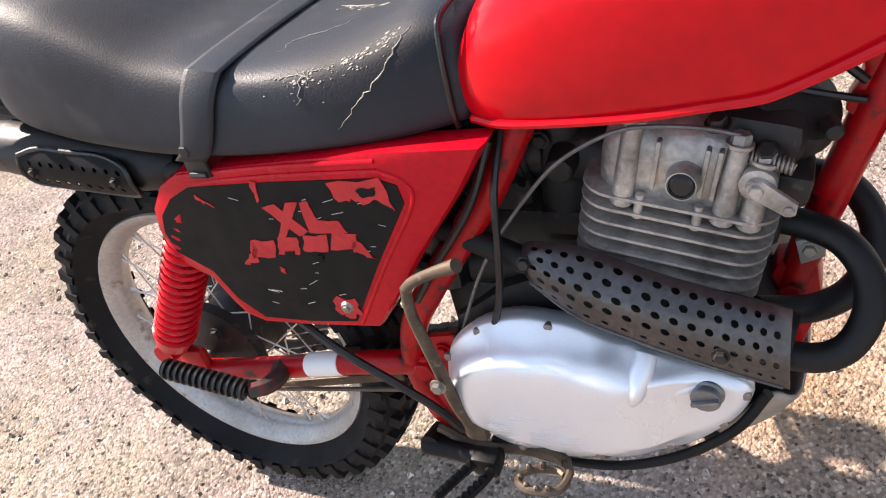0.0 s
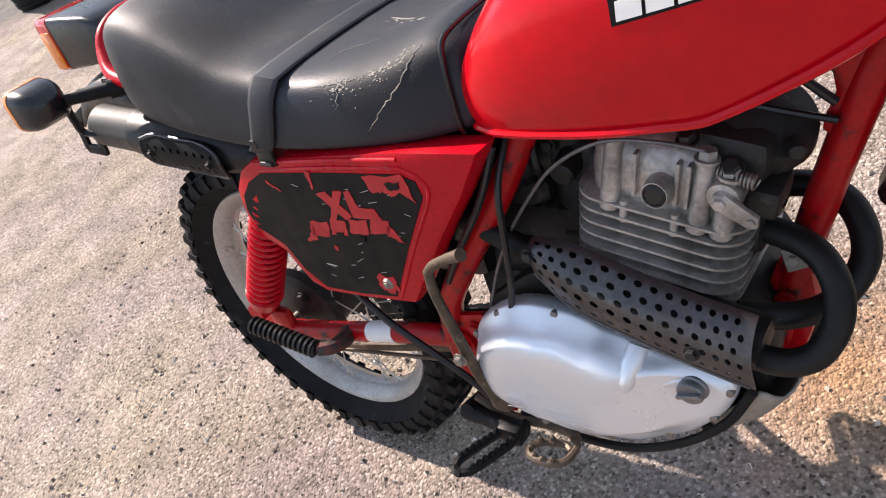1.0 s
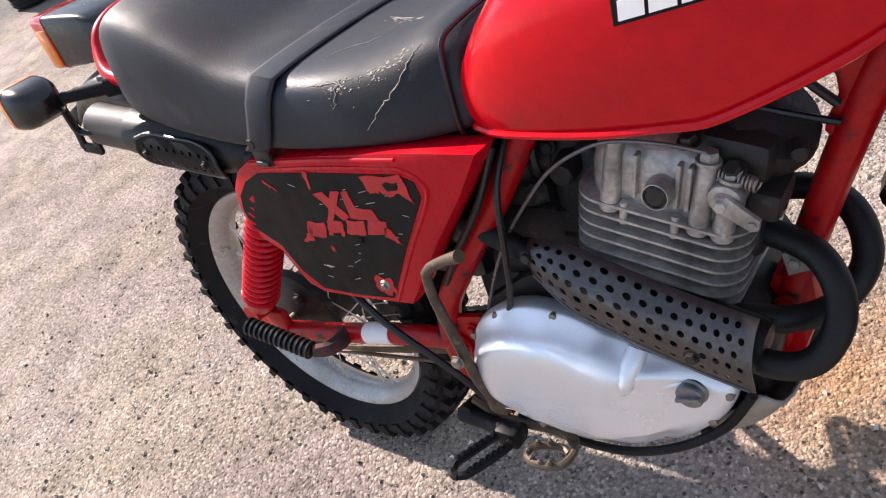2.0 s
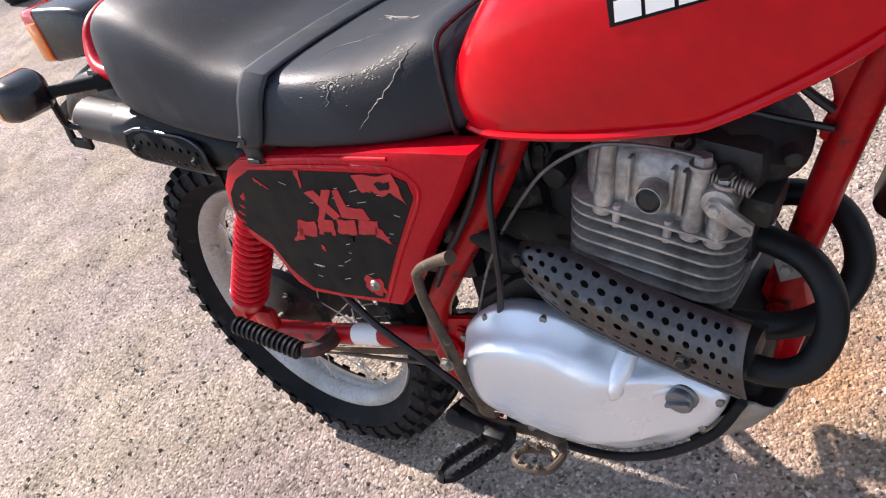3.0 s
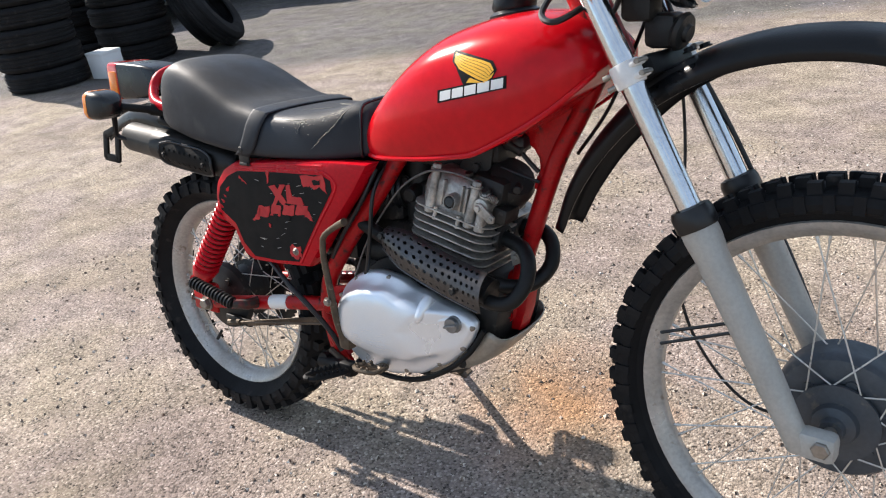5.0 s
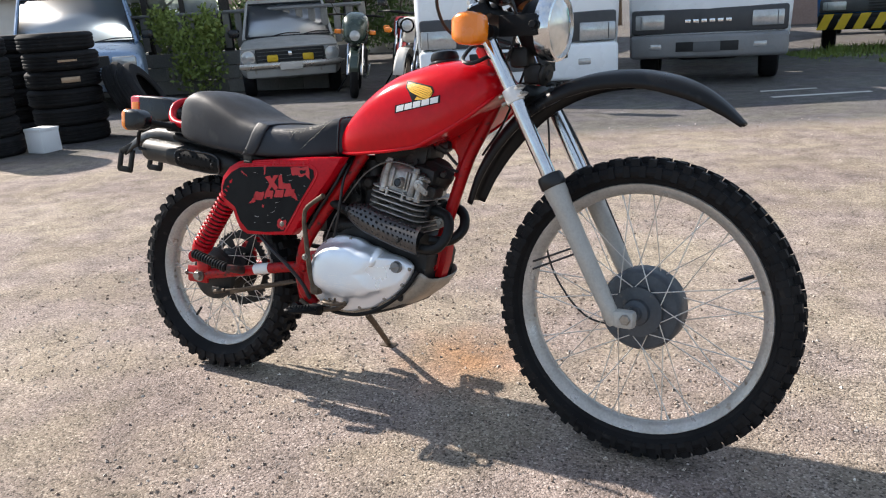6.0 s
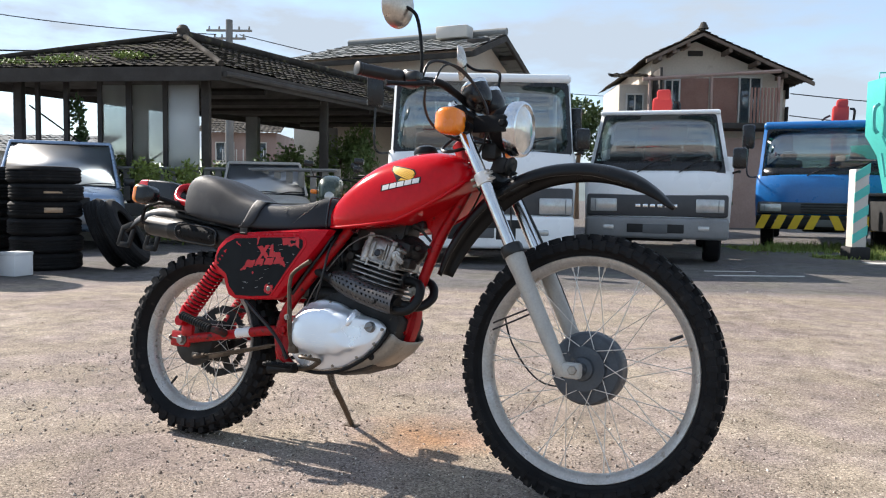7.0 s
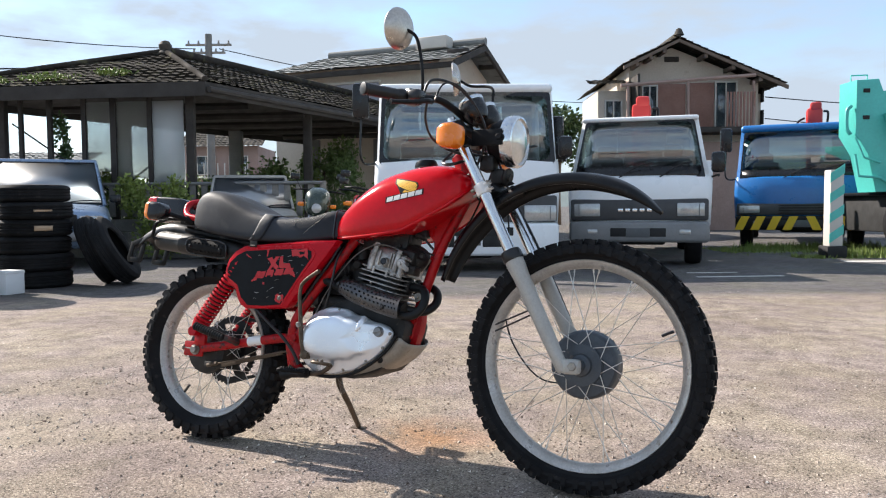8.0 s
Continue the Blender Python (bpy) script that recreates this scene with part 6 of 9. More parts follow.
def blinker(p, face, root, name="turn_signal"):
    """A turn signal at p whose lens looks along face, on a stalk from root."""
    p, face, root = Vector(p), Vector(face).normalized(), Vector(root)
    m = frame_at(p, face)
    bm = bmesh.new()
    secs = []
    for h, k in ((-0.046, 0.30), (-0.040, 0.55), (-0.024, 0.86), (-0.006, 0.98), (0.014, 1.0)):
        secs.append([m @ Vector((u * k, v * k, h)) for u, v in fin_outline(0.035, 0.031, 0.016, 4)])
    loft(bm, secs)
    body = part(name, bm, BLACK_PLASTIC, bike, "black turn signal with an amber lens")
    bm = bmesh.new()
    secs = []
    for h, k in ((0.012, 1.02), (0.022, 1.02), (0.030, 0.93), (0.034, 0.7), (0.035, 0.3)):
        secs.append([m @ Vector((u * k, v * k, h)) for u, v in fin_outline(0.035, 0.031, 0.016, 4)])
    loft(bm, secs)
    part("signal_lens", bm, AMBER, body, "amber signal lens")
    bm = bmesh.new()
    rod(bm, p - face * 0.02, root, 0.008, 0.010, 10)
    rod(bm, root - (root - p).normalized() * 0.02, root + (root - p).normalized() * 0.012, 0.014, seg=10)
    part("signal_stalk", bm, BLACK, body)
    return body


for s in (-1, 1):
    # front lamps: amber all round
    bm = bmesh.new()
    p = Vector((0.972, s * 0.182, 1.022))
    m = Matrix.Translation(p) @ Matrix.Rotation(radians(90), 4, "Y") @ Matrix.Rotation(radians(90), 4, "Z")
    secs = []
    for h, k in ((-0.040, 0.35), (-0.034, 0.72), (-0.018, 0.96), (0.0, 1.0), (0.018, 0.98), (0.034, 0.80), (0.042, 0.4)):
        secs.append([m @ Vector((u * k, v * k, h)) for u, v in fin_outline(0.033, 0.037, 0.016, 4)])
    loft(bm, secs)
    fs = steered(part("front_turn_signal", bm, AMBER, bike, "amber front turn signal"))
    bm = bmesh.new()
    rod(bm, p - Vector((0, s * 0.02, 0)), (0.990, s * 0.105, 1.02), 0.008, 0.010, 10)
    rod(bm, (0.990, s * 0.125, 1.02), (0.990, s * 0.10, 1.02), 0.016, seg=12)
    part("signal_stalk", bm, BLACK, fs)
    blinker((-0.152, s * 0.190, 0.793), (-1, 0, 0.05), (-0.085, s * 0.095, 0.772), "rear_turn_signal")

# tail: fender, lamp, grab rail, brackets
bm = bmesh.new()
secs = []
for x, z, w in ((0.16, 0.60, 0.075), (0.10, 0.665, 0.078), (0.0, 0.715, 0.080), (-0.10, 0.764, 0.080), (-0.18, 0.783, 0.076), (-0.26, 0.775, 0.070), (-0.33, 0.748, 0.062), (-0.390, 0.710, 0.050)):
    secs.append([(x, y * w, z - h) for y, h in ((-1, 0.045), (-0.94, 0.018), (-0.7, 0.005), (0, 0), (0.7, 0.005), (0.94, 0.018), (1, 0.045))])
loft(bm, secs, close_ends=False, closed=False)
solid(subsurf(part("rear_fender", bm, DUSTY_BLACK, bike, "black plastic rear fender", 70), 1), 0.003)
bm = bmesh.new()
secs = []
for x, z0, z1, w in ((-0.160, 0.800, 0.846, 0.040), (-0.172, 0.794, 0.858, 0.044), (-0.20, 0.790, 0.866, 0.048), (-0.25, 0.786, 0.870, 0.050), (-0.298, 0.784, 0.872, 0.052), (-0.304, 0.784, 0.872, 0.052)):
    zc, h = (z0 + z1) / 2, (z1 - z0) / 2
    secs.append([(x, a, zc + b) for a, b in fin_outline(w, h, 0.009, 4)])
loft(bm, secs)
tail = part("tail_light", bm, BLACK_PLASTIC, bike, "black tail lamp housing with a red lens", 50)
bm = bmesh.new()
secs = []
for x, k in ((-0.303, 1.02), (-0.338, 1.02), (-0.346, 0.96), (-0.350, 0.7)):
    secs.append([(x, a * k, 0.828 + b * k) for a, b in fin_outline(0.052, 0.044, 0.010, 4)])
loft(bm, secs)
part("tail_lens", bm, RED_LENS, tail, "red tail lamp lens")
bm = bmesh.new()
box(bm, (-0.322, -0.0510, 0.820), (0.032, 0.010, 0.064), 0.004)
part("side_reflector", bm, AMBER, tail, "amber side reflector")
bm = bmesh.new()
tube(bm, [(-0.04, -0.100, 0.778), (-0.100, -0.092, 0.790), (-0.134, -0.070, 0.815), (-0.142, -0.045, 0.842), (-0.140, 0, 0.855), (-0.142, 0.045, 0.842), (-0.134, 0.070, 0.815), (-0.100, 0.092, 0.790), (-0.04, 0.100, 0.778)], 0.0115, 12)
part("grab_rail", bm, RED_DULL, bike, "red tubular grab rail behind the seat")
for s in (-1, 1):
    bm = bmesh.new()
    tube(bm, [(-0.10, s * 0.100, 0.777), (-0.165, s * 0.120, 0.777), (-0.212, s * 0.128, 0.762), (-0.218, s * 0.130, 0.752), (-0.232, s * 0.124, 0.714), (-0.228, s * 0.120, 0.706), (-0.195, s * 0.112, 0.700)], 0.0062, 6, smooth=False)
    box(bm, (-0.10, s * 0.085, 0.775), (0.06, 0.035, 0.030), 0.006)
    part("signal_bracket", bm, BLACK, bike, "black bent steel signal bracket")
for y in (-0.052, 0.072):
    bm = bmesh.new()
    for a, b in (((-0.335, 0.712), (-0.398, 0.690)), ((-0.398, 0.690), (-0.412, 0.632)), ((-0.412, 0.632), (-0.360, 0.628)), ((-0.360, 0.628), (-0.345, 0.690))):
        a, b = Vector((a[0], y, a[1])), Vector((b[0], y, b[1]))
        d = b - a
        box(bm, (0, 0, 0), (0.020, 0.007, d.length + 0.010), 0.002, Matrix.Translation((a + b) / 2) @ d.to_track_quat("Z", "Y").to_matrix().to_4x4() @ Matrix.Rotation(radians(90), 4, "Z"))
    part("plate_bracket", bm, BLACK, bike, "bare black strap bracket for a plate")

# ---- cables ----
CABLES = [
    ("clutch cable", [(0.765, -0.080, 0.682), (0.733, -0.090, 0.695), (0.689, -0.092, 0.698), (0.656, -0.090, 0.689), (0.617, -0.090, 0.667), (0.585, -0.090, 0.637), (0.538, -0.090, 0.579), (0.502, -0.090, 0.522), (0.459, -0.090, 0.432)], 0.0021, CABLE_GREY),
    ("black hose", [(0.560, -0.070, 0.700), (0.556, -0.110, 0.650), (0.548, -0.118, 0.580), (0.535, -0.115, 0.52), (0.51, -0.105, 0.46), (0.49, -0.10, 0.42)], 0.0040, CABLE),
    ("breather hose", [(0.553, -0.095, 0.690), (0.527, -0.112, 0.630), (0.470, -0.112, 0.555), (0.43, -0.105, 0.50)], 0.0045, CABLE),
    ("brake light wire", [(0.26, -0.120, 0.470), (0.32, -0.130, 0.430), (0.38, -0.128, 0.385), (0.42, -0.120, 0.340), (0.44, -0.112, 0.30)], 0.0055, CABLE),
    ("throttle cable", [(0.90, -0.235, 1.130), (0.915, -0.215, 1.185), (0.945, -0.14, 1.195), (0.99, -0.085, 1.15), (1.03, -0.06, 1.06), (1.00, -0.045, 0.96), (0.93, -0.035, 0.90)], 0.0042, CABLE),
    ("brake cable", [(0.935, -0.225, 1.118), (0.955, -0.205, 1.175), (0.985, -0.15, 1.175), (1.03, -0.10, 1.10), (1.045, -0.04, 1.0), (1.045, 0.04, 0.93), (1.055, 0.078, 0.84), (1.066, 0.078, 0.74), (1.070, 0.068, 0.64), (1.069, 0.058, 0.56), (1.076, 0.055, 0.492), (1.102, 0.055, 0.418), (1.152, 0.055, 0.350), (1.204, 0.055, 0.312), (1.262, 0.055, 0.306), (1.292, 0.056, 0.318)], 0.0027, CABLE),
    ("clutch cable upper", [(0.925, 0.225, 1.118), (0.955, 0.20, 1.17), (0.99, 0.12, 1.17), (1.03, 0.05, 1.08), (1.03, 0.02, 0.98), (1.00, 0.03, 0.90), (0.955, 0.035, 0.80), (0.90, 0.035, 0.72)], 0.0032, CABLE),
    ("wiring loom", [(0.975, -0.04, 0.98), (0.94, -0.12, 0.945), (0.905, -0.10, 0.96), (0.93, -0.04, 1.01), (1.03, -0.05, 0.99)], 0.005, CABLE),
    ("lever cable loop", [(0.905, -0.215, 1.128), (0.89, -0.19, 1.07), (0.90, -0.15, 1.02), (0.95, -0.09, 0.99), (1.02, -0.06, 0.985)], 0.004, CABLE),
    ("breather pipe", [(0.815, -0.025, 0.735), (0.835, -0.02, 0.712), (0.852, -0.016, 0.694)], 0.0042, CABLE),
    ("breather pipe lower", [(0.785, -0.03, 0.700), (0.82, -0.022, 0.687), (0.852, -0.014, 0.676)], 0.0035, CABLE),
    ("speedometer cable", [(1.01, 0.06, 1.10), (1.03, 0.085, 0.95), (1.135, 0.112, 0.75), (1.24, 0.115, 0.55), (1.325, 0.09, 0.38)], 0.0042, CABLE),
]
for k, (nm, pts, r, mt) in enumerate(CABLES):
    bm = bmesh.new()
    tube(bm, pts, r, 8, 8)
    ob = part(nm.replace(" ", "_"), bm, mt, bike)
    if nm in ("brake cable", "speedometer cable", "throttle cable", "lever cable loop"):
        steered(ob)
# wire guides in the front wheel
bm = bmesh.new()
for dz in (0.0, 0.016):
    rod(bm, (1.10, -0.075, 0.452 + dz * 1.2), (1.215, -0.090, 0.505 + dz), 0.0028, seg=6)
steered(part("cable_guide", bm, CABLE, bike, "wire guide for the brake cable"))
bm = bmesh.new()
box(bm, (0.808, -0.012, 0.742), (0.046, 0.036, 0.030), 0.010)
rod(bm, (0.795, -0.02, 0.745), (0.826, -0.02, 0.728), 0.012, seg=12, edge=0.003)
part("ignition_coil", bm, CABLE, bike, "black ignition coil under the tank")
bm = bmesh.new()
rod(bm, (0.826, -0.040, 0.672), (0.832, -0.058, 0.668), 0.0075, seg=14, edge=0.002)
part("head_fitting", bm, CAST_DARK, bike, "small plug fitting beside the head")

# ---- things of the yard: materials ----
TRUCK_WHITE = material("truck_white_paint", (0.86, 0.89, 0.91), 0.30, big=3, fine=30, amount=0.10, bump=0.01, coat=0.3, grime=(0.60, 0.60, 0.58), grime_at=0.70)
TRUCK_BLUE = material("truck_blue_paint", (0.012, 0.15, 0.44), 0.33, big=3, fine=30, amount=0.2, bump=0.01, coat=0.3)
TEAL = material("crane_teal_paint", (0.09, 0.53, 0.47), 0.45, big=3, fine=30, amount=0.2, bump=0.02, grime=(0.16, 0.40, 0.36), grime_at=0.66)
CRANE_RED = material("crane_red_paint", (0.55, 0.035, 0.03), 0.45, big=5, amount=0.25, bump=0.02)
SILVER_BLUE = material("silver_blue_car_paint", (0.24, 0.33, 0.47), 0.32, 0.35, big=4, amount=0.2, bump=0.01, coat=0.4)
OLD_GREY = material("chalky_grey_car_paint", (0.37, 0.36, 0.335), 0.45, 0.1, big=5, amount=0.35, bump=0.02, grime=(0.22, 0.19, 0.15), grime_at=0.62)
TRIM = material("grey_plastic_trim", (0.10, 0.105, 0.11), 0.55, big=10, amount=0.3, bump=0.03)
BUMPER_GREY = material("grey_steel_bumper", (0.23, 0.235, 0.24), 0.5, 0.2, big=6, amount=0.35, bump=0.02, grime=(0.20, 0.19, 0.17), grime_at=0.62)
GRILLE = material("dark_grey_grille_plastic", (0.052, 0.054, 0.058), 0.5, big=10, amount=0.35, bump=0.03)
DARK = material("dark_underbody", (0.020, 0.020, 0.020), 0.8, big=6, amount=0.5, bump=0.05)
SEAT_CLOTH = material("grey_seat_cloth", (0.10, 0.10, 0.11), 0.9, big=12, amount=0.4, bump=0.05)
YELLOW = material("warning_yellow", (0.72, 0.47, 0.015), 0.5, big=10, amount=0.3, bump=0.02, grime=(0.35, 0.24, 0.05), grime_at=0.66)
CLEAR = material("lamp_glass", (0.47, 0.48, 0.475), 0.12, 0.4, big=20, fine=70, amount=0.35, bump=0.05, coat=0.5)
GLASS = sheet_glass("window_glass", (0.62, 0.68, 0.69), 0.12)
CAB_GLASS = sheet_glass("green_cab_glass", (0.50, 0.58, 0.58), 0.27)
SCREEN_GLASS = sheet_glass("tinted_windscreen_glass", (0.36, 0.43, 0.47), 0.46, 0.36)
DARK_SCREEN = sheet_glass("dark_blue_windscreen_glass", (0.22, 0.28, 0.35), 0.46, 0.36)
WOOD_DARK = material("weathered_dark_timber", (0.042, 0.036, 0.031), 0.8, big=4, fine=40, amount=0.5, bump=0.1)
POST_GREY = material("grey_concrete_post", (0.20, 0.20, 0.195), 0.8, big=4, fine=50, amount=0.35, bump=0.08)
TILE = material("grey_roof_tile", (0.075, 0.068, 0.060), 0.8, big=2.5, fine=24, amount=0.7, bump=0.15, grime=(0.115, 0.100, 0.070), grime_at=0.56, spec=0.12)
OLD_TILE = material("mossy_dark_roof_tile", (0.058, 0.052, 0.046), 0.9, big=1.6, fine=16, amount=0.8, bump=0.25, dark=(0.022, 0.020, 0.017), grime=(0.105, 0.098, 0.062), grime_at=0.55, spec=0.06)
TILE_LIGHT = material("pale_grey_roof_tile", (0.20, 0.21, 0.205), 0.7, big=2.0, fine=20, amount=0.4, bump=0.1)
STUCCO = material("cream_stucco", (0.56, 0.49, 0.41), 0.85, big=1.2, fine=20, amount=0.3, bump=0.05, grime=(0.42, 0.36, 0.29), grime_at=0.64)
STUCCO_PINK = material("pink_brown_cladding", (0.36, 0.25, 0.21), 0.8, big=2, fine=24, amount=0.35, bump=0.05)
SHUTTER = material("brown_wood_shutter", (0.28, 0.15, 0.115), 0.75, big=3, fine=30, amount=0.35, bump=0.05)
WHITE_RAIL = material("faded_white_panel", (0.60, 0.57, 0.52), 0.7, big=3, amount=0.25, bump=0.03)
CONCRETE = material("block_wall_concrete", (0.23, 0.22, 0.20), 0.85, big=3, fine=40, amount=0.4, bump=0.1, island=0.12)
FROST = dusty_sheet("dusty_translucent_sheet", (0.85, 0.88, 0.88), 0.42)
PALE_SHEET = dusty_sheet("pale_plastic_sheet", (0.9, 0.92, 0.92), 0.30)
ps_n, ps_l = PALE_SHEET.node_tree.nodes, PALE_SHEET.node_tree.links
ps_d, ps_m = ps_n.new("ShaderNodeBsdfDiffuse"), ps_n.new("ShaderNodeMixShader")
ps_d.inputs["Color"].default_value = (0.62, 0.64, 0.64, 1)
ps_m.inputs["Fac"].default_value = 0.6
ps_l.new(ps_n["Mix Shader"].outputs["Shader"], ps_m.inputs[1])
ps_l.new(ps_d.outputs["BSDF"], ps_m.inputs[2])
ps_l.new(ps_m.outputs["Shader"], ps_n["Material Output"].inputs["Surface"])
LEAF = material("green_leaves", (0.055, 0.105, 0.030), 0.6, big=3, fine=30, amount=0.6, bump=0.05, dark=(0.025, 0.05, 0.015))
LEAF_LIGHT = material("yellow_green_leaves", (0.20, 0.26, 0.055), 0.6, big=4, fine=30, amount=0.5, bump=0.05)
LEAF_GARDEN = material("fresh_green_leaves", (0.15, 0.22, 0.06), 0.6, big=2, fine=30, amount=0.6, bump=0.05, dark=(0.045, 0.08, 0.02))
BARK = material("bark", (0.12, 0.09, 0.065), 0.85, big=10, amount=0.5, bump=0.2)
CARDBOARD = material("white_box_board", (0.72, 0.73, 0.74), 0.6, big=6, amount=0.2, bump=0.03)
LINE = material("worn_white_line", (0.60, 0.58, 0.54), 0.8, big=5, fine=60, amount=0.5, bump=0.05)


def slab(name, c, s, mat, parent, bevel=0.01, label="", m=None):
    bm = bmesh.new()
    box(bm, c, s, bevel, m)
    return part(name, bm, mat, parent, label)


def prism(name, outline, y0, y1, mat, parent, bevel=0.0, label=""):
    """A piece with an x, z outline, from depth y0 to y1."""
    bm = bmesh.new()
    plate(bm, outline, y1 - y0, Matrix.Translation((0, y1, 0)) @ XZ, bevel)
    return part(name, bm, mat, parent, label)


def bar(name, a, b, r, mat, parent, label="", seg=8):
    bm = bmesh.new()
    rod(bm, a, b, r, seg=seg)
    return part(name, bm, mat, parent, label)


def pane(name, corners, mat, parent, label="", thick=0.006):
    """A flat sheet of four or more corners with thickness."""
    bm = bmesh.new()
    bm.faces.new([bm.verts.new(c) for c in corners])
    ob = solid(part(name, bm, mat, parent, label), thick)
    return ob


def road_wheel(parent, c, r, w, rim_mat=TRIM):
    """A road wheel across x at c: tyre with a dished rim."""
    bm = bmesh.new()
    lathe(bm, [(r * 0.58, -w / 2 + 0.01), (r * 0.66, -w / 2), (r * 0.9, -w / 2), (r * 0.98, -w * 0.4), (r, -w * 0.25), (r, w * 0.25), (r * 0.98, w * 0.4), (r * 0.9, w / 2), (r * 0.66, w / 2), (r * 0.58, w / 2 - 0.01)], c, (1, 0, 0), 32, closed=True)
    ty = part("wheel", bm, OLD_TYRE, parent, "black road tyre on a steel rim")
    bm = bmesh.new()
    lathe(bm, [(0, w * 0.2), (r * 0.2, w * 0.2), (r * 0.26, w * 0.1), (r * 0.5, w * 0.05), (r * 0.59, w * 0.42), (r * 0.59, -w * 0.42), (r * 0.5, -w * 0.05), (r * 0.26, -w * 0.1), (r * 0.2, -w * 0.2), (0, -w * 0.2)], c, (1, 0, 0), 28)
    part("rim", bm, rim_mat, ty)
    return ty


# ---- trucks ----
def truck(name, m, W, zs, paint, label, long=4.6, lamp_w=0.34, lamp_inset=0.06, bumper_mat=BUMPER_GREY, mirror_side=1, dark_band=True, bed=True, bed_w=None, r_wheel=0.40, lamp_z=None, taper=0.035, rim=0.03, pillar=0.07):
    """A cab-over truck facing -y. zs: heights of bumper foot, bumper top, band top, glass foot, glass top, roof."""
    z_b0, z_b1, z_g1, z_w0, z_w1, z_r = zs
    t = thing(name, m, label, "truck", "trucks parked in a row")
    h = W / 2
    D = 1.55
    slope = 0.16
    g = h * (1 - taper)
    # shell: front panel, sides, roof, back
    bm = bmesh.new()
    rings = []
    for z, y, k in ((z_b1 - 0.05, 0.02, 0.985), (z_g1, 0.0, 1.0), ((z_g1 + z_w0) / 2, 0.0, 1.0), (z_w0 - 0.02, 0.03, 0.995), (z_w0, 0.05, 0.99)):
        rings.append([(-h * k, y + 0.16, z), (-h * k, y + 0.07, z), (-h * k + 0.05, y + 0.015, z), (-h * 0.5, y - 0.012, z), (0, y - 0.02, z), (h * 0.5, y - 0.012, z), (h * k - 0.05, y + 0.015, z), (h * k, y + 0.07, z), (h * k, y + 0.16, z)])
    loft(bm, rings, close_ends=False, closed=False)
    front = solid(part("front_panel", bm, paint, t, "painted cab front panel", 50), 0.03, 1.0)
    y_roof = 0.05 + slope
    bm = bmesh.new()
    box(bm, (0, y_roof + (D - y_roof) / 2, (z_w1 + z_r) / 2), (W * (1.005 - taper), D - y_roof + 0.10, z_r - z_w1), min(0.10, (z_r - z_w1) * 0.48), segments=4)
    part("roof", bm, paint, t)
    for s in (-1, 1):
        bm = bmesh.new()
        loft(bm, [[(s * (h - pillar), 0.055, z_w0), (s * (h - 0.005), 0.10, z_w0), (s * (h - 0.005), 0.17, z_w0), (s * (h - pillar), 0.12, z_w0)],
                  [(s * (g - pillar), y_roof + 0.01, z_w1 + 0.02), (s * g, y_roof + 0.05, z_w1 + 0.02), (s * g, y_roof + 0.12, z_w1 + 0.02), (s * (g - pillar), y_roof + 0.07, z_w1 + 0.02)]])
        part("windscreen_pillar", bm, paint, t)
        slab("door", (s * (h - 0.03), 0.16 + 0.5, (z_b1 + z_w0) / 2), (0.05, 1.0, z_w0 - z_b1), paint, t, 0.015, "painted cab door")
        pane("door_window", [(s * (h - 0.03), 0.20, z_w0), (s * (h - 0.03), 1.15, z_w0), (s * (g - 0.02), 1.15, z_w1), (s * (g - 0.02), y_roof + 0.12, z_w1)], GLASS, t)
        slab("rear_pillar", (s * (h - 0.05), D - 0.17, (z_b1 + z_w0) / 2), (0.06, 0.34, z_w0 - z_b1 + 0.04), paint, t, 0.02)
        bar("rear_window_pillar", (s * (h - 0.06), D - 0.12, z_w0), (s * (g - 0.04), D - 0.12, z_w1 + 0.02), 0.06, paint, t)
        # mirrors on arms
        bm = bmesh.new()
        big = s == -mirror_side
        mx = s * (h + (0.17 if big else 0.10))
        my = -0.14 if big else 0.05
        mz = z_w1 - 0.14 if big else z_w0 + 0.18
        box(bm, (mx, my, mz), (0.20, 0.10, 0.42) if big else (0.17, 0.10, 0.26), 0.035)
        mr = part("wing_mirror", bm, BLACK_PLASTIC, t, "black wing mirror on an arm")
        bm = bmesh.new()
        tube(bm, [(mx, my + 0.03, mz - 0.18), (mx, my + 0.04, z_w0 + 0.02), (s * (h - 0.02), 0.12, z_w0 - 0.02)], 0.014, 8)
        part("mirror_arm", bm, BLACK_PLASTIC, mr)
    slab("back_wall", (0, D - 0.03, (z_b1 + z_w0) / 2 + 0.05), (W * 0.94, 0.05, z_w0 - z_b1 + 0.1), paint, t, 0.01)
    for s in (-1, 1):
        slab("back_wall_side", (s * (g - W * 0.11 - 0.02), D - 0.03, (z_w0 + z_w1) / 2 + 0.05), (W * 0.20, 0.05, z_w1 - z_w0), paint, t, 0.01)
    pane("rear_window", [(-h * 0.5, D - 0.03, z_w0 + 0.08), (h * 0.5, D - 0.03, z_w0 + 0.08), (h * 0.5, D - 0.03, z_w1), (-h * 0.5, D - 0.03, z_w1)], GLASS, t)
    # glass with a dark border strip
    zt = z_w0 + 0.14 if dark_band else z_w0 + 0.02
    def on_glass(x, z):
        f = (z - z_w0) / (z_w1 - z_w0)
        return (x * (1 - taper * f), 0.035 + slope * f - 0.018 * (1 - (x / h) ** 2), z)
    bm = bmesh.new()
    rows = [[on_glass(x, z) for x in np.linspace(-h + pillar, h - pillar, 9)] for z in (zt, (zt + z_w1) / 2, z_w1 + 0.01)]
    loft(bm, rows, close_ends=False, closed=False)
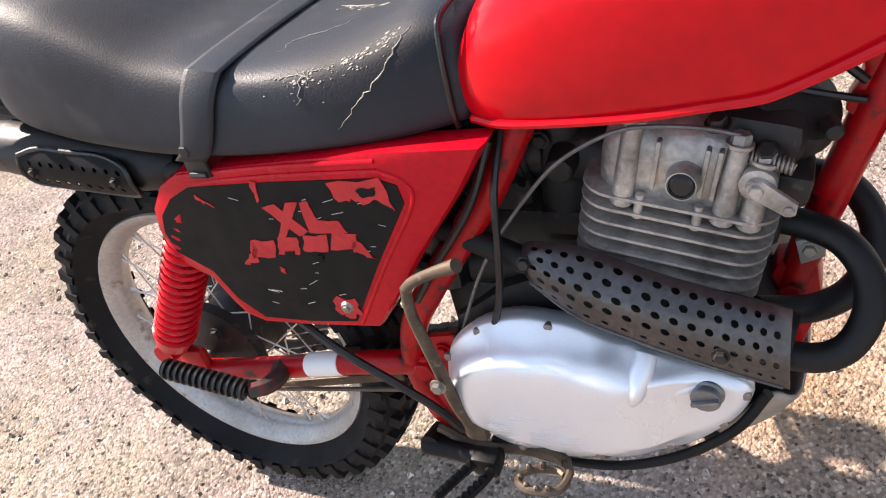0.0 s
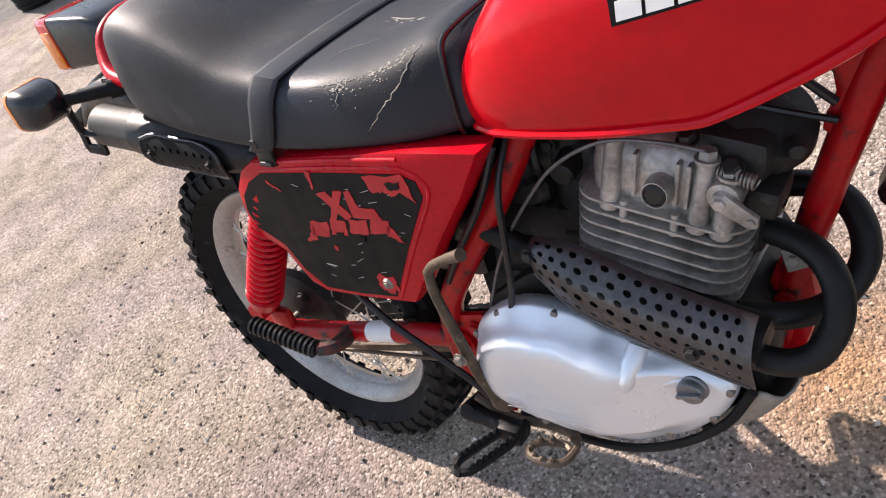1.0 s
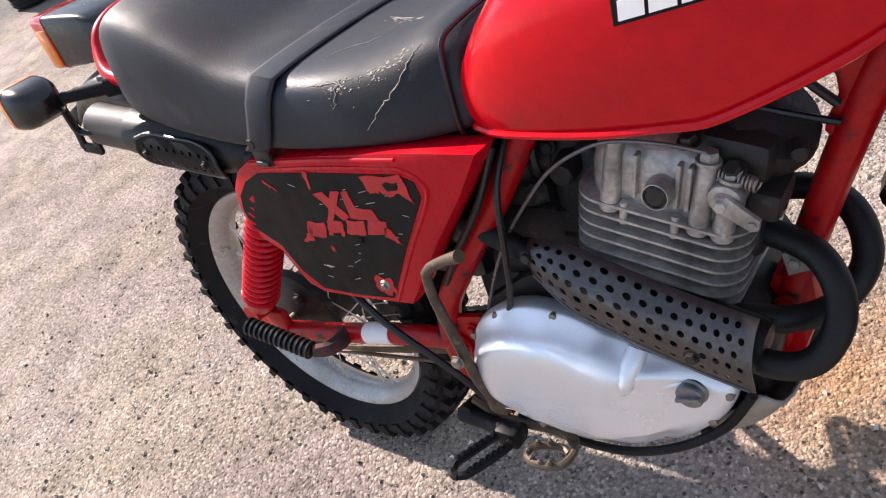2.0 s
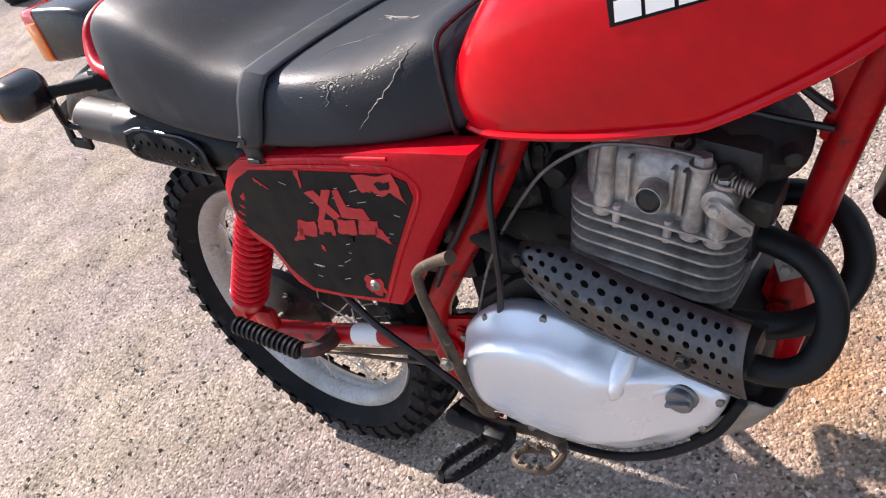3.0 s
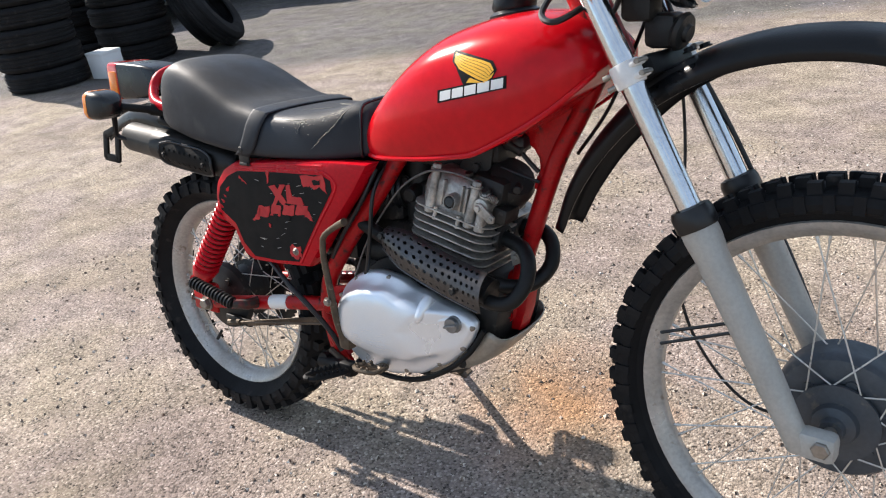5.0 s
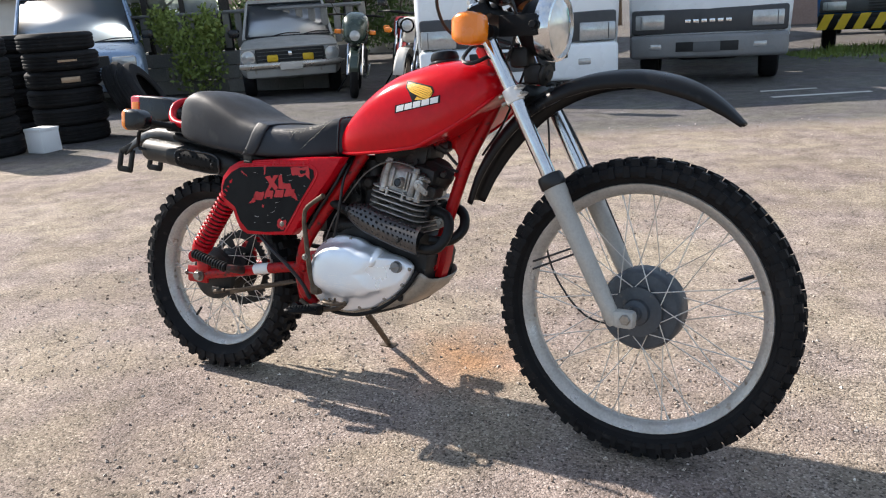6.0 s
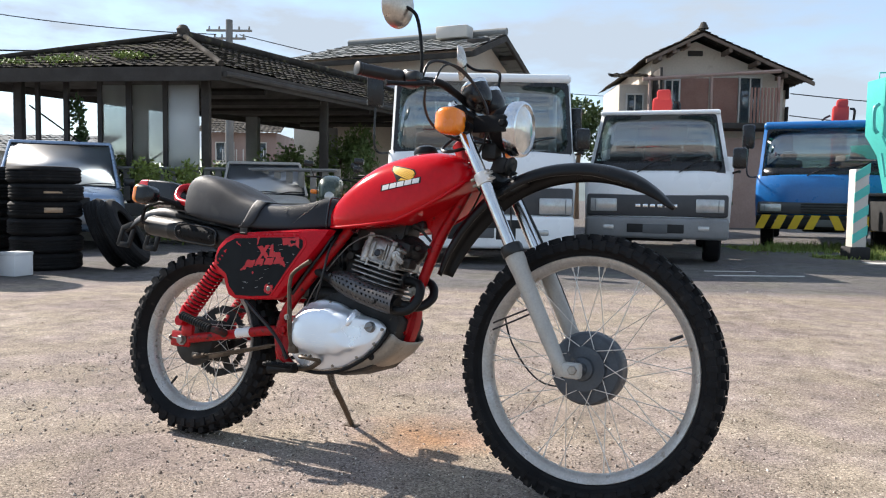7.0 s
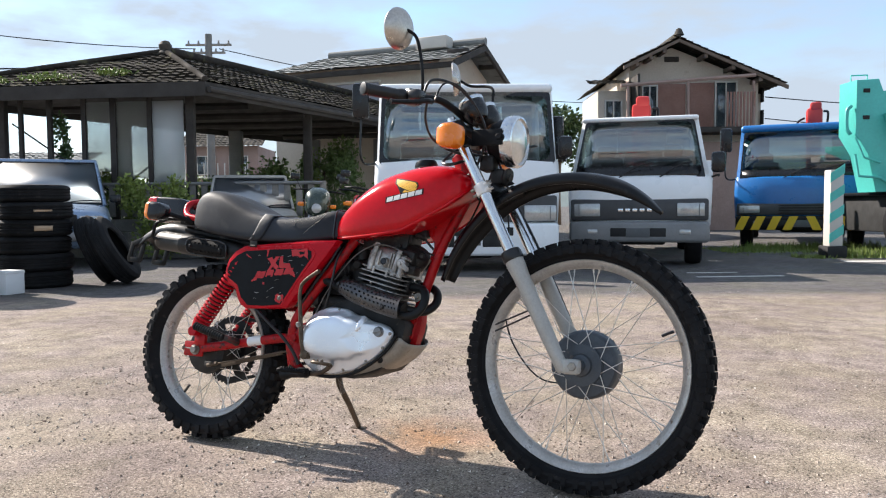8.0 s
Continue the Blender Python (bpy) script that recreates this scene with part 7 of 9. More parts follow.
    ws = solid(part("windscreen", bm, CAB_GLASS, t, "curved windscreen glass", 60), 0.006)
    if dark_band:
        bm = bmesh.new()
        rows = [[on_glass(x, z) for x in np.linspace(-h + 0.07, h - 0.07, 9)] for z in (z_w0 - 0.035, zt)]
        loft(bm, rows, close_ends=False, closed=False)
        solid(part("glass_border", bm, BLACK_PLASTIC, t, "black strip below the windscreen", 60), 0.008)
    # black border with rounded inner corners
    bm = bmesh.new()
    zc, hz, hx = (z_w0 + z_w1) / 2 - 0.01, (z_w1 - z_w0) / 2 + 0.02, h - pillar + 0.012
    rings = []
    for d, r, lift in ((0.0, 0.05, 0.004), (0.0, 0.05, 0.012), (rim, 0.11, 0.012), (rim, 0.11, 0.0)):
        ring = []
        for x, z in fin_outline(hx - d, hz - d, r, 6):
            q = on_glass(x, zc + z)
            ring.append((q[0], q[1] - lift, q[2]))
        rings.append(ring)
    loft(bm, rings, close_ends=False)
    part("glass_seal", bm, BLACK_PLASTIC, t, "black windscreen border", 30)
    for x0, x1 in ((-0.28, 0.20), (0.30, 0.78)):
        bm = bmesh.new()
        a, b = Vector(on_glass(x0 * h, z_w0 + 0.0)), Vector(on_glass(x1 * h, z_w0 + 0.19))
        a.y -= 0.03
        b.y -= 0.03
        tube(bm, [a, a.lerp(b, 0.55) + Vector((0, -0.01, 0.03)), b], 0.009, 6)
        part("wiper", bm, CABLE, t, "black windscreen wiper")
    # inside: dashboard, seats, steering wheel
    slab("dashboard", (0, 0.36, z_w0 - 0.05), (W * 0.86, 0.35, 0.16), TRIM, t, 0.04)
    for x in (-0.55, 0.5):
        bm = bmesh.new()
        box(bm, (x * h, 1.15, z_w0 + 0.05), (0.46, 0.16, 0.55), 0.06)
        box(bm, (x * h, 1.13, z_w0 + 0.40), (0.26, 0.12, 0.18), 0.05)
        part("cab_seat", bm, SEAT_CLOTH, t)
    bm = bmesh.new()
    c = Vector((-h * 0.52, 0.52, z_w0 + 0.08))
    tube(bm, [c + Vector((0.20 * math.cos(a), 0.06 * math.sin(a), 0.11 * math.sin(a))) for a in np.linspace(0, 2 * math.pi, 25)], 0.014, 8, smooth=False)
    rod(bm, c, c + Vector((0, -0.15, -0.12)), 0.02, seg=8)
    part("steering_wheel", bm, TRIM, t)
    slab("cab_floor", (0, 0.8, z_b1 + 0.06), (W * 0.9, 1.4, 0.08), DARK, t, 0.01)
    # face: band with lamps, grille, bumper
    slab("grille_band", (0, -0.005, (z_b1 + z_g1) / 2), (W * 0.985, 0.10, z_g1 - z_b1 - 0.02), GRILLE, t, 0.03, "dark grille band")
    lz = (z_b1 + z_g1) / 2 if lamp_z is None else lamp_z
    for s in (-1, 1):
        bm = bmesh.new()
        box(bm, (s * (h - lamp_inset - lamp_w / 2), -0.055, lz), (lamp_w, 0.05, (z_g1 - z_b1) * 0.58), 0.018)
        lp = part("headlamp", bm, CLEAR, t, "rectangular headlamp")
        bm = bmesh.new()
        box(bm, (s * (h - lamp_inset - lamp_w * 0.2), -0.083, lz), (0.008, 0.006, (z_g1 - z_b1) * 0.5), 0.001)
        part("lamp_divider", bm, TRIM, lp)
        slab("fog_lamp", (s * (h * 0.66), -0.105, (z_b0 + z_b1) / 2), (0.14, 0.03, 0.07), CLEAR, t, 0.012)
    bm = bmesh.new()
    box(bm, (0, -0.02, (z_b0 + z_b1) / 2), (W, 0.18, z_b1 - z_b0), 0.045, segments=3)
    bump = part("bumper", bm, bumper_mat, t, "full-width front bumper")
    for s in (-1, 1):
        slab("bumper_slot", (s * h * 0.26, -0.105, (z_b0 + z_b1) / 2 - 0.005), (0.24, 0.02, (z_b1 - z_b0) * 0.42), DARK, t, 0.008)
    slab("number_plate", (0.0, -0.112, (z_b0 + z_b1) / 2 - 0.01), (0.30, 0.012, 0.12), TRIM, t, 0.004)
    # chassis, wheels, load bed
    for s in (-1, 1):
        road_wheel(t, (s * (h - 0.17), 0.85, r_wheel), r_wheel, 0.22)
        road_wheel(t, (s * (h - 0.17), long - 0.9, r_wheel), r_wheel, 0.30)
        slab("chassis_rail", (s * 0.36, long / 2 + 0.3, z_b1 + 0.12), (0.09, long - 0.5, 0.16), DARK, t, 0.01)
    slab("engine_sump", (0, 0.8, z_b0 + 0.10), (0.7, 1.1, 0.30), DARK, t, 0.05)
    bar("front_beam", (-h + 0.2, 0.85, r_wheel), (h - 0.2, 0.85, r_wheel), 0.06, DARK, t)
    if bed:
        bw = bed_w or W * 1.06
        slab("bed_floor", (0, (D + 0.4 + long) / 2, z_b1 + 0.34), (bw, long - D - 0.4, 0.12), TRIM, t, 0.01)
        for s in (-1, 1):
            slab("bed_gate", (s * bw / 2, (D + 0.4 + long) / 2, z_b1 + 0.56), (0.04, long - D - 0.4, 0.38), paint, t, 0.008, "drop-side gate")
        slab("bed_headboard", (0, D + 0.42, z_b1 + 0.62), (bw, 0.05, 0.5), paint, t, 0.01)
    return t


def loader_crane(t, x, y, z, mat):
    """The folded loading crane behind a cab."""
    bm = bmesh.new()
    box(bm, (x, y, z * 0.5 + 0.2), (0.26, 0.34, z - 0.4), 0.05)
    box(bm, (x, y, z - 0.10), (0.28, 0.40, 0.34), 0.05)
    box(bm, (x + 0.02, y - 0.1, z + 0.10), (0.20, 0.22, 0.16), 0.04)
    c = part("crane_column", bm, mat, t, "red folded loading crane column")
    bm = bmesh.new()
    tube(bm, [(x - 0.17, y, z - 0.1), (x - 0.30, y, z - 0.2), (x - 0.34, y, z - 0.5)], 0.02, 8)
    part("crane_hose", bm, CABLE, c)
    bm = bmesh.new()
    tube(bm, [(x + 0.16, y, z + 0.02), (x + 0.24, y, z - 0.02), (x + 0.22, y, z - 0.3)], 0.022, 8)
    part("crane_hose", bm, CABLE, c)


white_truck = truck("cargo_truck", YARD @ pose(0.30, 9.5, 0, 0, 0, 2), 2.24, (0.20, 0.60, 0.95, 1.36, 2.22, 2.34), TRUCK_WHITE,
                    "large white cab-over truck with a black windscreen border", long=6.2, lamp_w=0.40, lamp_inset=0.03, bumper_mat=TRUCK_WHITE, dark_band=False, bed=False, r_wheel=0.45, lamp_z=0.72, rim=0.05, pillar=0.045)
slab("grille_slot", (0, -0.062, 0.90), (1.20, 0.03, 0.05), DARK, white_truck, 0.006)
slab("grille_slot", (0, -0.112, 0.50), (1.10, 0.02, 0.10), DARK, white_truck, 0.006)
slab("cargo_box", (0, 4.1, 1.55), (2.20, 4.2, 1.3), TRUCK_WHITE, white_truck, 0.02, "white cargo body")
slab("door_mirror", (1.22, 0.3, 1.55), (0.16, 0.1, 0.30), BLACK_PLASTIC, white_truck, 0.03)

canter = truck("flatbed_truck", YARD @ pose(2.53, 10.0, 0, 0, 0, -16), 1.76, (0.33, 0.60, 0.90, 1.17, 1.91, 1.97), TRUCK_WHITE,
               "white cab-over flatbed truck with a folded red crane", long=5.2, bed_w=2.0, r_wheel=0.36, taper=0.16)
loader_crane(canter, -0.02, 1.9, 2.26, CRANE_RED)
# two pale board panels just inside the rear window
slab("cab_light", (-0.35, 1.50, 1.50), (0.22, 0.02, 0.14), CARDBOARD, canter, 0.01)
slab("cab_light", (0.40, 1.50, 1.52), (0.22, 0.02, 0.14), CARDBOARD, canter, 0.01)
for k in range(6):
    slab("letter_bar", (-0.22 + 0.09 * k, -0.060, 0.745), (0.062, 0.012, 0.045), CHROME, canter, 0.004)
bm = bmesh.new()
for a in (90, 210, 330):
    c, s = 0.028 * math.cos(radians(a)), 0.028 * math.sin(radians(a))
    plate(bm, [(c - 0.02, s), (c, s - 0.026), (c + 0.02, s), (c, s + 0.026)], 0.006, Matrix.Translation((0, -0.022, 1.0)) @ XZ)
part("front_badge", bm, TRIM, canter, "small dark badge on the cab front")
for s in (-1, 1):
    bar("panel_seam", (s * 0.50, -0.016, 0.89), (s * 0.47, -0.010, 1.12), 0.006, TRIM, canter)

blue = truck("crane_truck", YARD @ pose(6.24, 13.4, 0, 0, 0, -23), 2.16, (0.35, 0.60, 0.83, 1.27, 2.08, 2.22), TRUCK_BLUE,
             "blue cab-over truck with a striped warning bumper", long=6.0, bumper_mat=BLACK, r_wheel=0.42, taper=0.06)
loader_crane(blue, 0.25, 1.95, 2.58, CRANE_RED)
for s in (-1, 1):
    for k in range(4):
        x = 0.06 + 0.26 * k
        prism("warning_stripe", [(s * a, z) for a, z in [(x, 0.595), (x + 0.14, 0.595), (x + 0.25, 0.355), (x + 0.11, 0.355)][::s]], -0.122, -0.112, YELLOW, blue, 0, "yellow warning stripe")
for k in range(4):
    slab("grille_slat", (0.15, -0.064, 0.65 + 0.045 * k), (1.05, 0.02, 0.02), DARK, blue, 0.003)
bm = bmesh.new()
tube(bm, [(0.10 * math.cos(a), -0.030, 1.04 + 0.055 * math.sin(a)) for a in np.linspace(0, 2 * math.pi, 25)], 0.010, 6, smooth=False)
rod(bm, (-0.10, -0.030, 1.04), (0.10, -0.030, 1.04), 0.010, seg=6)
part("front_badge", bm, CHROME, blue, "oval chrome badge")

# teal mobile crane at the edge of the yard
crane = thing("mobile_crane", YARD @ pose(0, 11.9, 0), "teal mobile crane with a striped outrigger post", "crane")
prism("counterweight", [(6.21, 2.66), (6.55, 2.68), (6.62, 2.50), (9.2, 2.52), (9.2, 0.98), (6.53, 0.98), (6.40, 1.55), (6.21, 1.85)], -0.25, 0.25, TEAL, crane, 0.03, "teal painted crane upper works")
prism("boom", [(6.6, 2.15), (9.4, 2.35), (9.4, 1.85), (6.8, 1.70)], -0.42, -0.26, TEAL, crane, 0.02, "teal crane boom")
slab("carrier", (8.15, 0.5, 0.66), (2.7, 2.0, 0.60), DARK, crane, 0.03)
slab("carrier_deck", (8.15, 0.3, 0.955), (2.9, 2.2, 0.05), BLACK, crane, 0.01)
for x in (7.15, 8.6):
    bm = bmesh.new()
    lathe(bm, [(0.2, -0.1), (0.30, -0.14), (0.48, -0.14), (0.5, 0), (0.48, 0.14), (0.30, 0.14), (0.2, 0.1)], (x, -0.35, 0.5), (0, 1, 0), 30, closed=True)
    w = part("wheel", bm, OLD_TYRE, crane, "large crane tyre")
    bm = bmesh.new()
    lathe(bm, [(0, -0.08), (0.12, -0.08), (0.2, -0.02), (0.3, -0.12), (0.3, 0.1), (0, 0.1)], (x, -0.35, 0.5), (0, 1, 0), 24)
    part("rim", bm, TRIM, w)
post = slab("outrigger_post", (5.85, -0.35, 0.74), (0.20, 0.20, 1.14), WHITE_RAIL, crane, 0.01, "white post with teal diagonal bands")
for k in range(4):
    z = 0.22 + 0.30 * k
    prism("band", [(5.745, z), (5.955, z + 0.14), (5.955, z + 0.28), (5.745, z + 0.14)], -0.458, -0.448, TEAL, post)
slab("post_foot", (5.85, -0.35, 0.09), (0.30, 0.30, 0.18), DARK, crane, 0.02)
for z in (0.45, 0.62, 0.80):
    slab("deck_stripe", (7.7, -0.72, z), (1.4, 0.012, 0.035), TRIM, crane, 0.004)
bm = bmesh.new()
tube(bm, [(6.20, -0.26, 1.55), (6.24, -0.30, 1.22), (6.55, -0.30, 1.20), (6.85, -0.30, 1.02)], 0.022, 8, smooth=False)
part("grab_rail", bm, TEAL, crane, "teal tubular ladder rail")
bm = bmesh.new()
tube(bm, [(6.20, -0.26, 1.80), (6.30, -0.32, 1.50), (6.56, -0.30, 1.42)], 0.018, 8, smooth=False)
part("grab_rail", bm, TEAL, crane, "teal tubular ladder rail")
bm = bmesh.new()
tube(bm, [(6.16, -0.2, 1.85), (6.10, -0.2, 1.95), (6.10, -0.2, 2.20), (6.16, -0.2, 2.28)], 0.03, 8)
part("grab_rail", bm, TEAL, crane, "teal tubular ladder rail")
bm = bmesh.new()
tube(bm, [(6.25, 0, 2.66), (6.25, 0, 2.76), (6.50, 0, 2.77), (6.50, 0, 2.67)], 0.012, 8, smooth=False)
part("grab_rail", bm, TEAL, crane, "teal tubular ladder rail")
for z in (2.10, 2.50):
    slab("slot", (6.36, -0.255, z), (0.10, 0.02, 0.06), DARK, crane, 0.008)

# ---- cars ----
def car(name, m, W, L, z_hood0, z_hood1, z_roof, label, paint, wagon=True, round_lamps=False, screen=SCREEN_GLASS):
    """A car facing -y: body, glasshouse with real panes, lamps, wheels."""
    t = thing(name, m, label, "car")
    h = W / 2
    y_ws, y_roof = L * 0.27, L * 0.40
    sill, belt = 0.24, z_hood1
    secs = []
    for y, z, k, z0 in ((0.0, z_hood0 - 0.16, 0.90, 0.34), (0.04, z_hood0 - 0.03, 0.96, 0.28), (0.16, z_hood0, 0.985, 0.24), (y_ws * 0.6, (z_hood0 + z_hood1) / 2 + 0.02, 1.0, sill), (y_ws, belt, 1.0, sill), (L * 0.6, belt + 0.01, 1.0, sill), (L - 0.12, belt, 0.98, 0.28), (L, belt - 0.12, 0.93, 0.36)):
        w = h * k
        secs.append([(-w * 0.94, y, z0), (-w, y, z0 + 0.10), (-w, y, (z0 + z) / 2 + 0.06), (-w * 0.97, y, z - 0.05), (-w * 0.86, y, z), (-w * 0.4, y, z + 0.018), (0, y, z + 0.022), (w * 0.4, y, z + 0.018), (w * 0.86, y, z), (w * 0.97, y, z - 0.05), (w, y, (z0 + z) / 2 + 0.06), (w, y, z0 + 0.10), (w * 0.94, y, z0)])
    bm = bmesh.new()
    loft(bm, secs)
    body = subsurf(part("body", bm, paint, t, "painted car body", 60), 1)
    y_back = L - 0.15 if wagon else L * 0.86
    bm = bmesh.new()
    box(bm, (0, (y_roof + y_back) / 2, z_roof - 0.025), (W * 0.80, y_back - y_roof, 0.07), 0.034, segments=3)
    part("roof", bm, paint, t)
    for s in (-1, 1):
        for a, b, w in (((s * h * 0.90, y_ws - 0.02, belt - 0.02), (s * h * 0.775, y_roof + 0.03, z_roof - 0.03), 0.028), ((s * h * 0.92, L * 0.60, belt - 0.02), (s * h * 0.78, L * 0.60, z_roof - 0.03), 0.03), ((s * h * 0.90, L - 0.12, belt - 0.02), (s * h * 0.76, y_back - 0.03, z_roof - 0.03), 0.04)):
            bar("pillar", a, b, w, paint, t)
        pane("side_window", [(s * h * 0.91, y_ws + 0.06, belt), (s * h * 0.91, L - 0.18, belt), (s * h * 0.78, y_back - 0.05, z_roof - 0.05), (s * h * 0.78, y_roof + 0.04, z_roof - 0.05)], GLASS, t)
        slab("door_mirror", (s * (h + 0.07), y_ws + 0.16, belt + 0.08), (0.16, 0.08, 0.12), BLACK_PLASTIC, t, 0.03)
        for y in (L * 0.18, L * 0.80):
            road_wheel(t, (s * (h - 0.10), y, 0.28), 0.28, 0.16, STEEL)
        if round_lamps:
            bm = bmesh.new()
            lathe(bm, [(0, 0.03), (0.05, 0.028), (0.080, 0.012), (0.096, 0.014), (0.100, 0.0), (0.100, -0.05)], (s * h * 0.80, -0.03, z_hood0 - 0.13), (0, -1, 0), 24)
            part("headlamp", bm, CLEAR, t, "round headlamp")
            slab("fog_lamp", (s * h * 0.34, -0.06, z_hood0 - 0.155), (0.15, 0.05, 0.09), YELLOW, t, 0.02, "yellow fog lamp")
        else:
            slab("headlamp", (s * h * 0.70, -0.005, z_hood0 - 0.16), (0.30, 0.08, 0.15), CLEAR, t, 0.03)
    ws = pane("windscreen", [(-h * 0.86, y_ws - 0.01, belt + 0.02), (h * 0.86, y_ws - 0.01, belt + 0.02), (h * 0.755, y_roof + 0.01, z_roof - 0.05), (-h * 0.755, y_roof + 0.01, z_roof - 0.05)], screen, t, "slanted windscreen")
    pane("rear_window", [(-h * 0.80, L - 0.10, belt + 0.02), (h * 0.80, L - 0.10, belt + 0.02), (h * 0.74, y_back - 0.01, z_roof - 0.06), (-h * 0.74, y_back - 0.01, z_roof - 0.06)], GLASS, t)
    bm = bmesh.new()
    tube(bm, [(-h * 0.86, y_ws - 0.02, belt + 0.015), (-h * 0.755, y_roof, z_roof - 0.045), (h * 0.755, y_roof, z_roof - 0.045), (h * 0.86, y_ws - 0.02, belt + 0.015), (-h * 0.86, y_ws - 0.02, belt + 0.015)], 0.011, 6, smooth=False)
    part("screen_seal", bm, CABLE, t)
    for x in (-0.35, 0.25):
        bm = bmesh.new()
        tube(bm, [(x * h, y_ws - 0.05, belt + 0.01), ((x + 0.3) * h, y_ws - 0.02, belt + 0.05), ((x + 0.6) * h, y_ws - 0.015, belt + 0.045)], 0.008, 6)
        part("wiper", bm, CABLE, t)
    slab("cabin_floor", (0, L * 0.6, 0.45), (W * 0.84, L * 0.6, 0.12), DARK, t, 0.02)
    slab("dashboard", (0, y_ws + 0.20, belt - 0.04), (W * 0.80, 0.30, 0.12), TRIM, t, 0.03)
    for x in (-0.45, 0.45):
        bm = bmesh.new()
        box(bm, (x * h, L * 0.52, belt - 0.05), (0.42, 0.14, 0.55), 0.05)
        box(bm, (x * h, L * 0.52, belt + 0.28), (0.22, 0.09, 0.15), 0.04)
        part("seat", bm, SEAT_CLOTH, t)
    if round_lamps:
        slab("grille", (0, -0.018, z_hood0 - 0.14), (W * 0.66, 0.07, 0.22), DARK, t, 0.015, "wide black front grille")
        for k in range(4):
            slab("grille_bar", (0, -0.056, z_hood0 - 0.215 + 0.05 * k), (W * 0.62, 0.008, 0.008), TRIM, t, 0.002)
        slab("badge", (0, -0.062, z_hood0 - 0.10), (0.05, 0.012, 0.06), CHROME, t, 0.006)
        slab("hood_edge", (0, -0.012, z_hood0 - 0.018), (W * 0.92, 0.05, 0.028), paint, t, 0.012)
        slab("bumper", (0, -0.07, 0.455), (W * 0.99, 0.09, 0.085), DULL_CHROME, t, 0.03, "narrow chromed front bumper")
        slab("valance", (0, -0.02, 0.35), (W * 0.86, 0.06, 0.12), paint, t, 0.02)
    else:
        slab("grille", (0, -0.012, z_hood0 - 0.14), (W * 0.50, 0.06, 0.15), DARK, t, 0.015, "black front grille")
        slab("bumper", (0, -0.05, 0.44), (W * 0.99, 0.12, 0.13), BUMPER_GREY, t, 0.03, "grey front bumper")
    slab("number_plate", (0, -0.118, 0.44), (0.30, 0.01, 0.10), WHITE_RAIL, t, 0.003)
    return t


hatch = car("small_hatchback", YARD @ pose(-2.78, 11.2, 0, 0, 0, 15), 1.42, 3.1, 0.70, 0.80, 1.32, "old chalky grey small hatchback with yellow fog lamps", OLD_GREY, True, True, DARK_SCREEN)
suv = car("station_wagon", YARD @ pose(-5.34, 10.2, 0, 0, 0, 24), 1.74, 3.8, 0.80, 0.88, 1.55, "silver blue car parked behind stacked tyres", SILVER_BLUE, True, False)

# ---- used tyres and a box ----
bm = bmesh.new()
R, w = 0.355, 0.178
lathe(bm, [(0.215, -w * 0.36), (0.225, -w * 0.44), (0.27, -w * 0.50), (0.325, -w * 0.47), (0.345, -w * 0.38), (R, -w * 0.30), (R, -w * 0.22), (R - 0.008, -w * 0.20), (R - 0.008, -w * 0.16), (R, -w * 0.14), (R, -0.012), (R - 0.008, -0.009), (R - 0.008, 0.009), (R, 0.012),
           (R, w * 0.14), (R - 0.008, w * 0.16), (R - 0.008, w * 0.20), (R, w * 0.22), (R, w * 0.30), (0.345, w * 0.38), (0.325, w * 0.47), (0.27, w * 0.50), (0.225, w * 0.44), (0.215, w * 0.36), (0.24, w * 0.30), (0.31, w * 0.34), (0.33, 0), (0.31, -w * 0.34), (0.24, -w * 0.30)], (0, 0, 0), (0, 0, 1), 44, closed=True)
tyre0 = tagged(finish("used_tyre", bm, OLD_TYRE, sharp=30), "worn black tyre in a stack", "tyre", "stacked used tyres")
rng = random.Random(3)
places = []
for cx, cy, n in ((-4.30, 8.10, 6), (-4.74, 7.28, 6), (-5.10, 8.50, 6)):
    for k in range(n):
        places.append(YARD @ pose(cx + rng.uniform(-0.02, 0.02), cy + rng.uniform(-0.02, 0.02), w / 2 + k * w, 0, 0, rng.uniform(0, 360)))
tyre0.matrix_basis = places[0]
for m in places[1:]:
    copy_thing(tyre0, m)
for cx, cy, tx, ty, tz in ((-3.76, 8.34, 0, 66, 15), (-3.53, 8.22, 0, 60, 10)):
    o = copy_thing(tyre0, YARD @ pose(cx, cy, 0.372, tx, ty, tz) @ Matrix.Scale(1.08, 4))
    tagged(o, "worn black tyre leaning against a stack", "tyre", "stacked used tyres")
LABEL_PAPER = material("faded_tan_paper", (0.46, 0.33, 0.22), 0.85, big=30, amount=0.35, bump=0.02)
for z in (0.80, 0.62):
    bm = bmesh.new()
    rows = [[(0.358 * math.cos(a), 0.358 * math.sin(a), dz) for a in np.linspace(radians(-64), radians(-36), 8)] for dz in (-0.026, 0.026)]
    loft(bm, rows, close_ends=False, closed=False)
    lab = solid(finish("tyre_label", bm, LABEL_PAPER), 0.001)
    lab.matrix_basis = YARD @ pose(-4.30, 8.10, z)
    tagged(lab, "faded tan paper label stuck on a tyre's tread", "label", "labels on the tyres")
bm = bmesh.new()
box(bm, (0, 0, 0.11), (0.21, 0.21, 0.22), 0.006)
box(bm, (0, 0, 0.212), (0.216, 0.216, 0.03), 0.004)
white_box = finish("cardboard_box", bm, CARDBOARD)
white_box.matrix_basis = YARD @ pose(-4.22, 7.40, 0, 0, 0, -20)
tagged(white_box, "small white box on the ground beside tyres", "box")

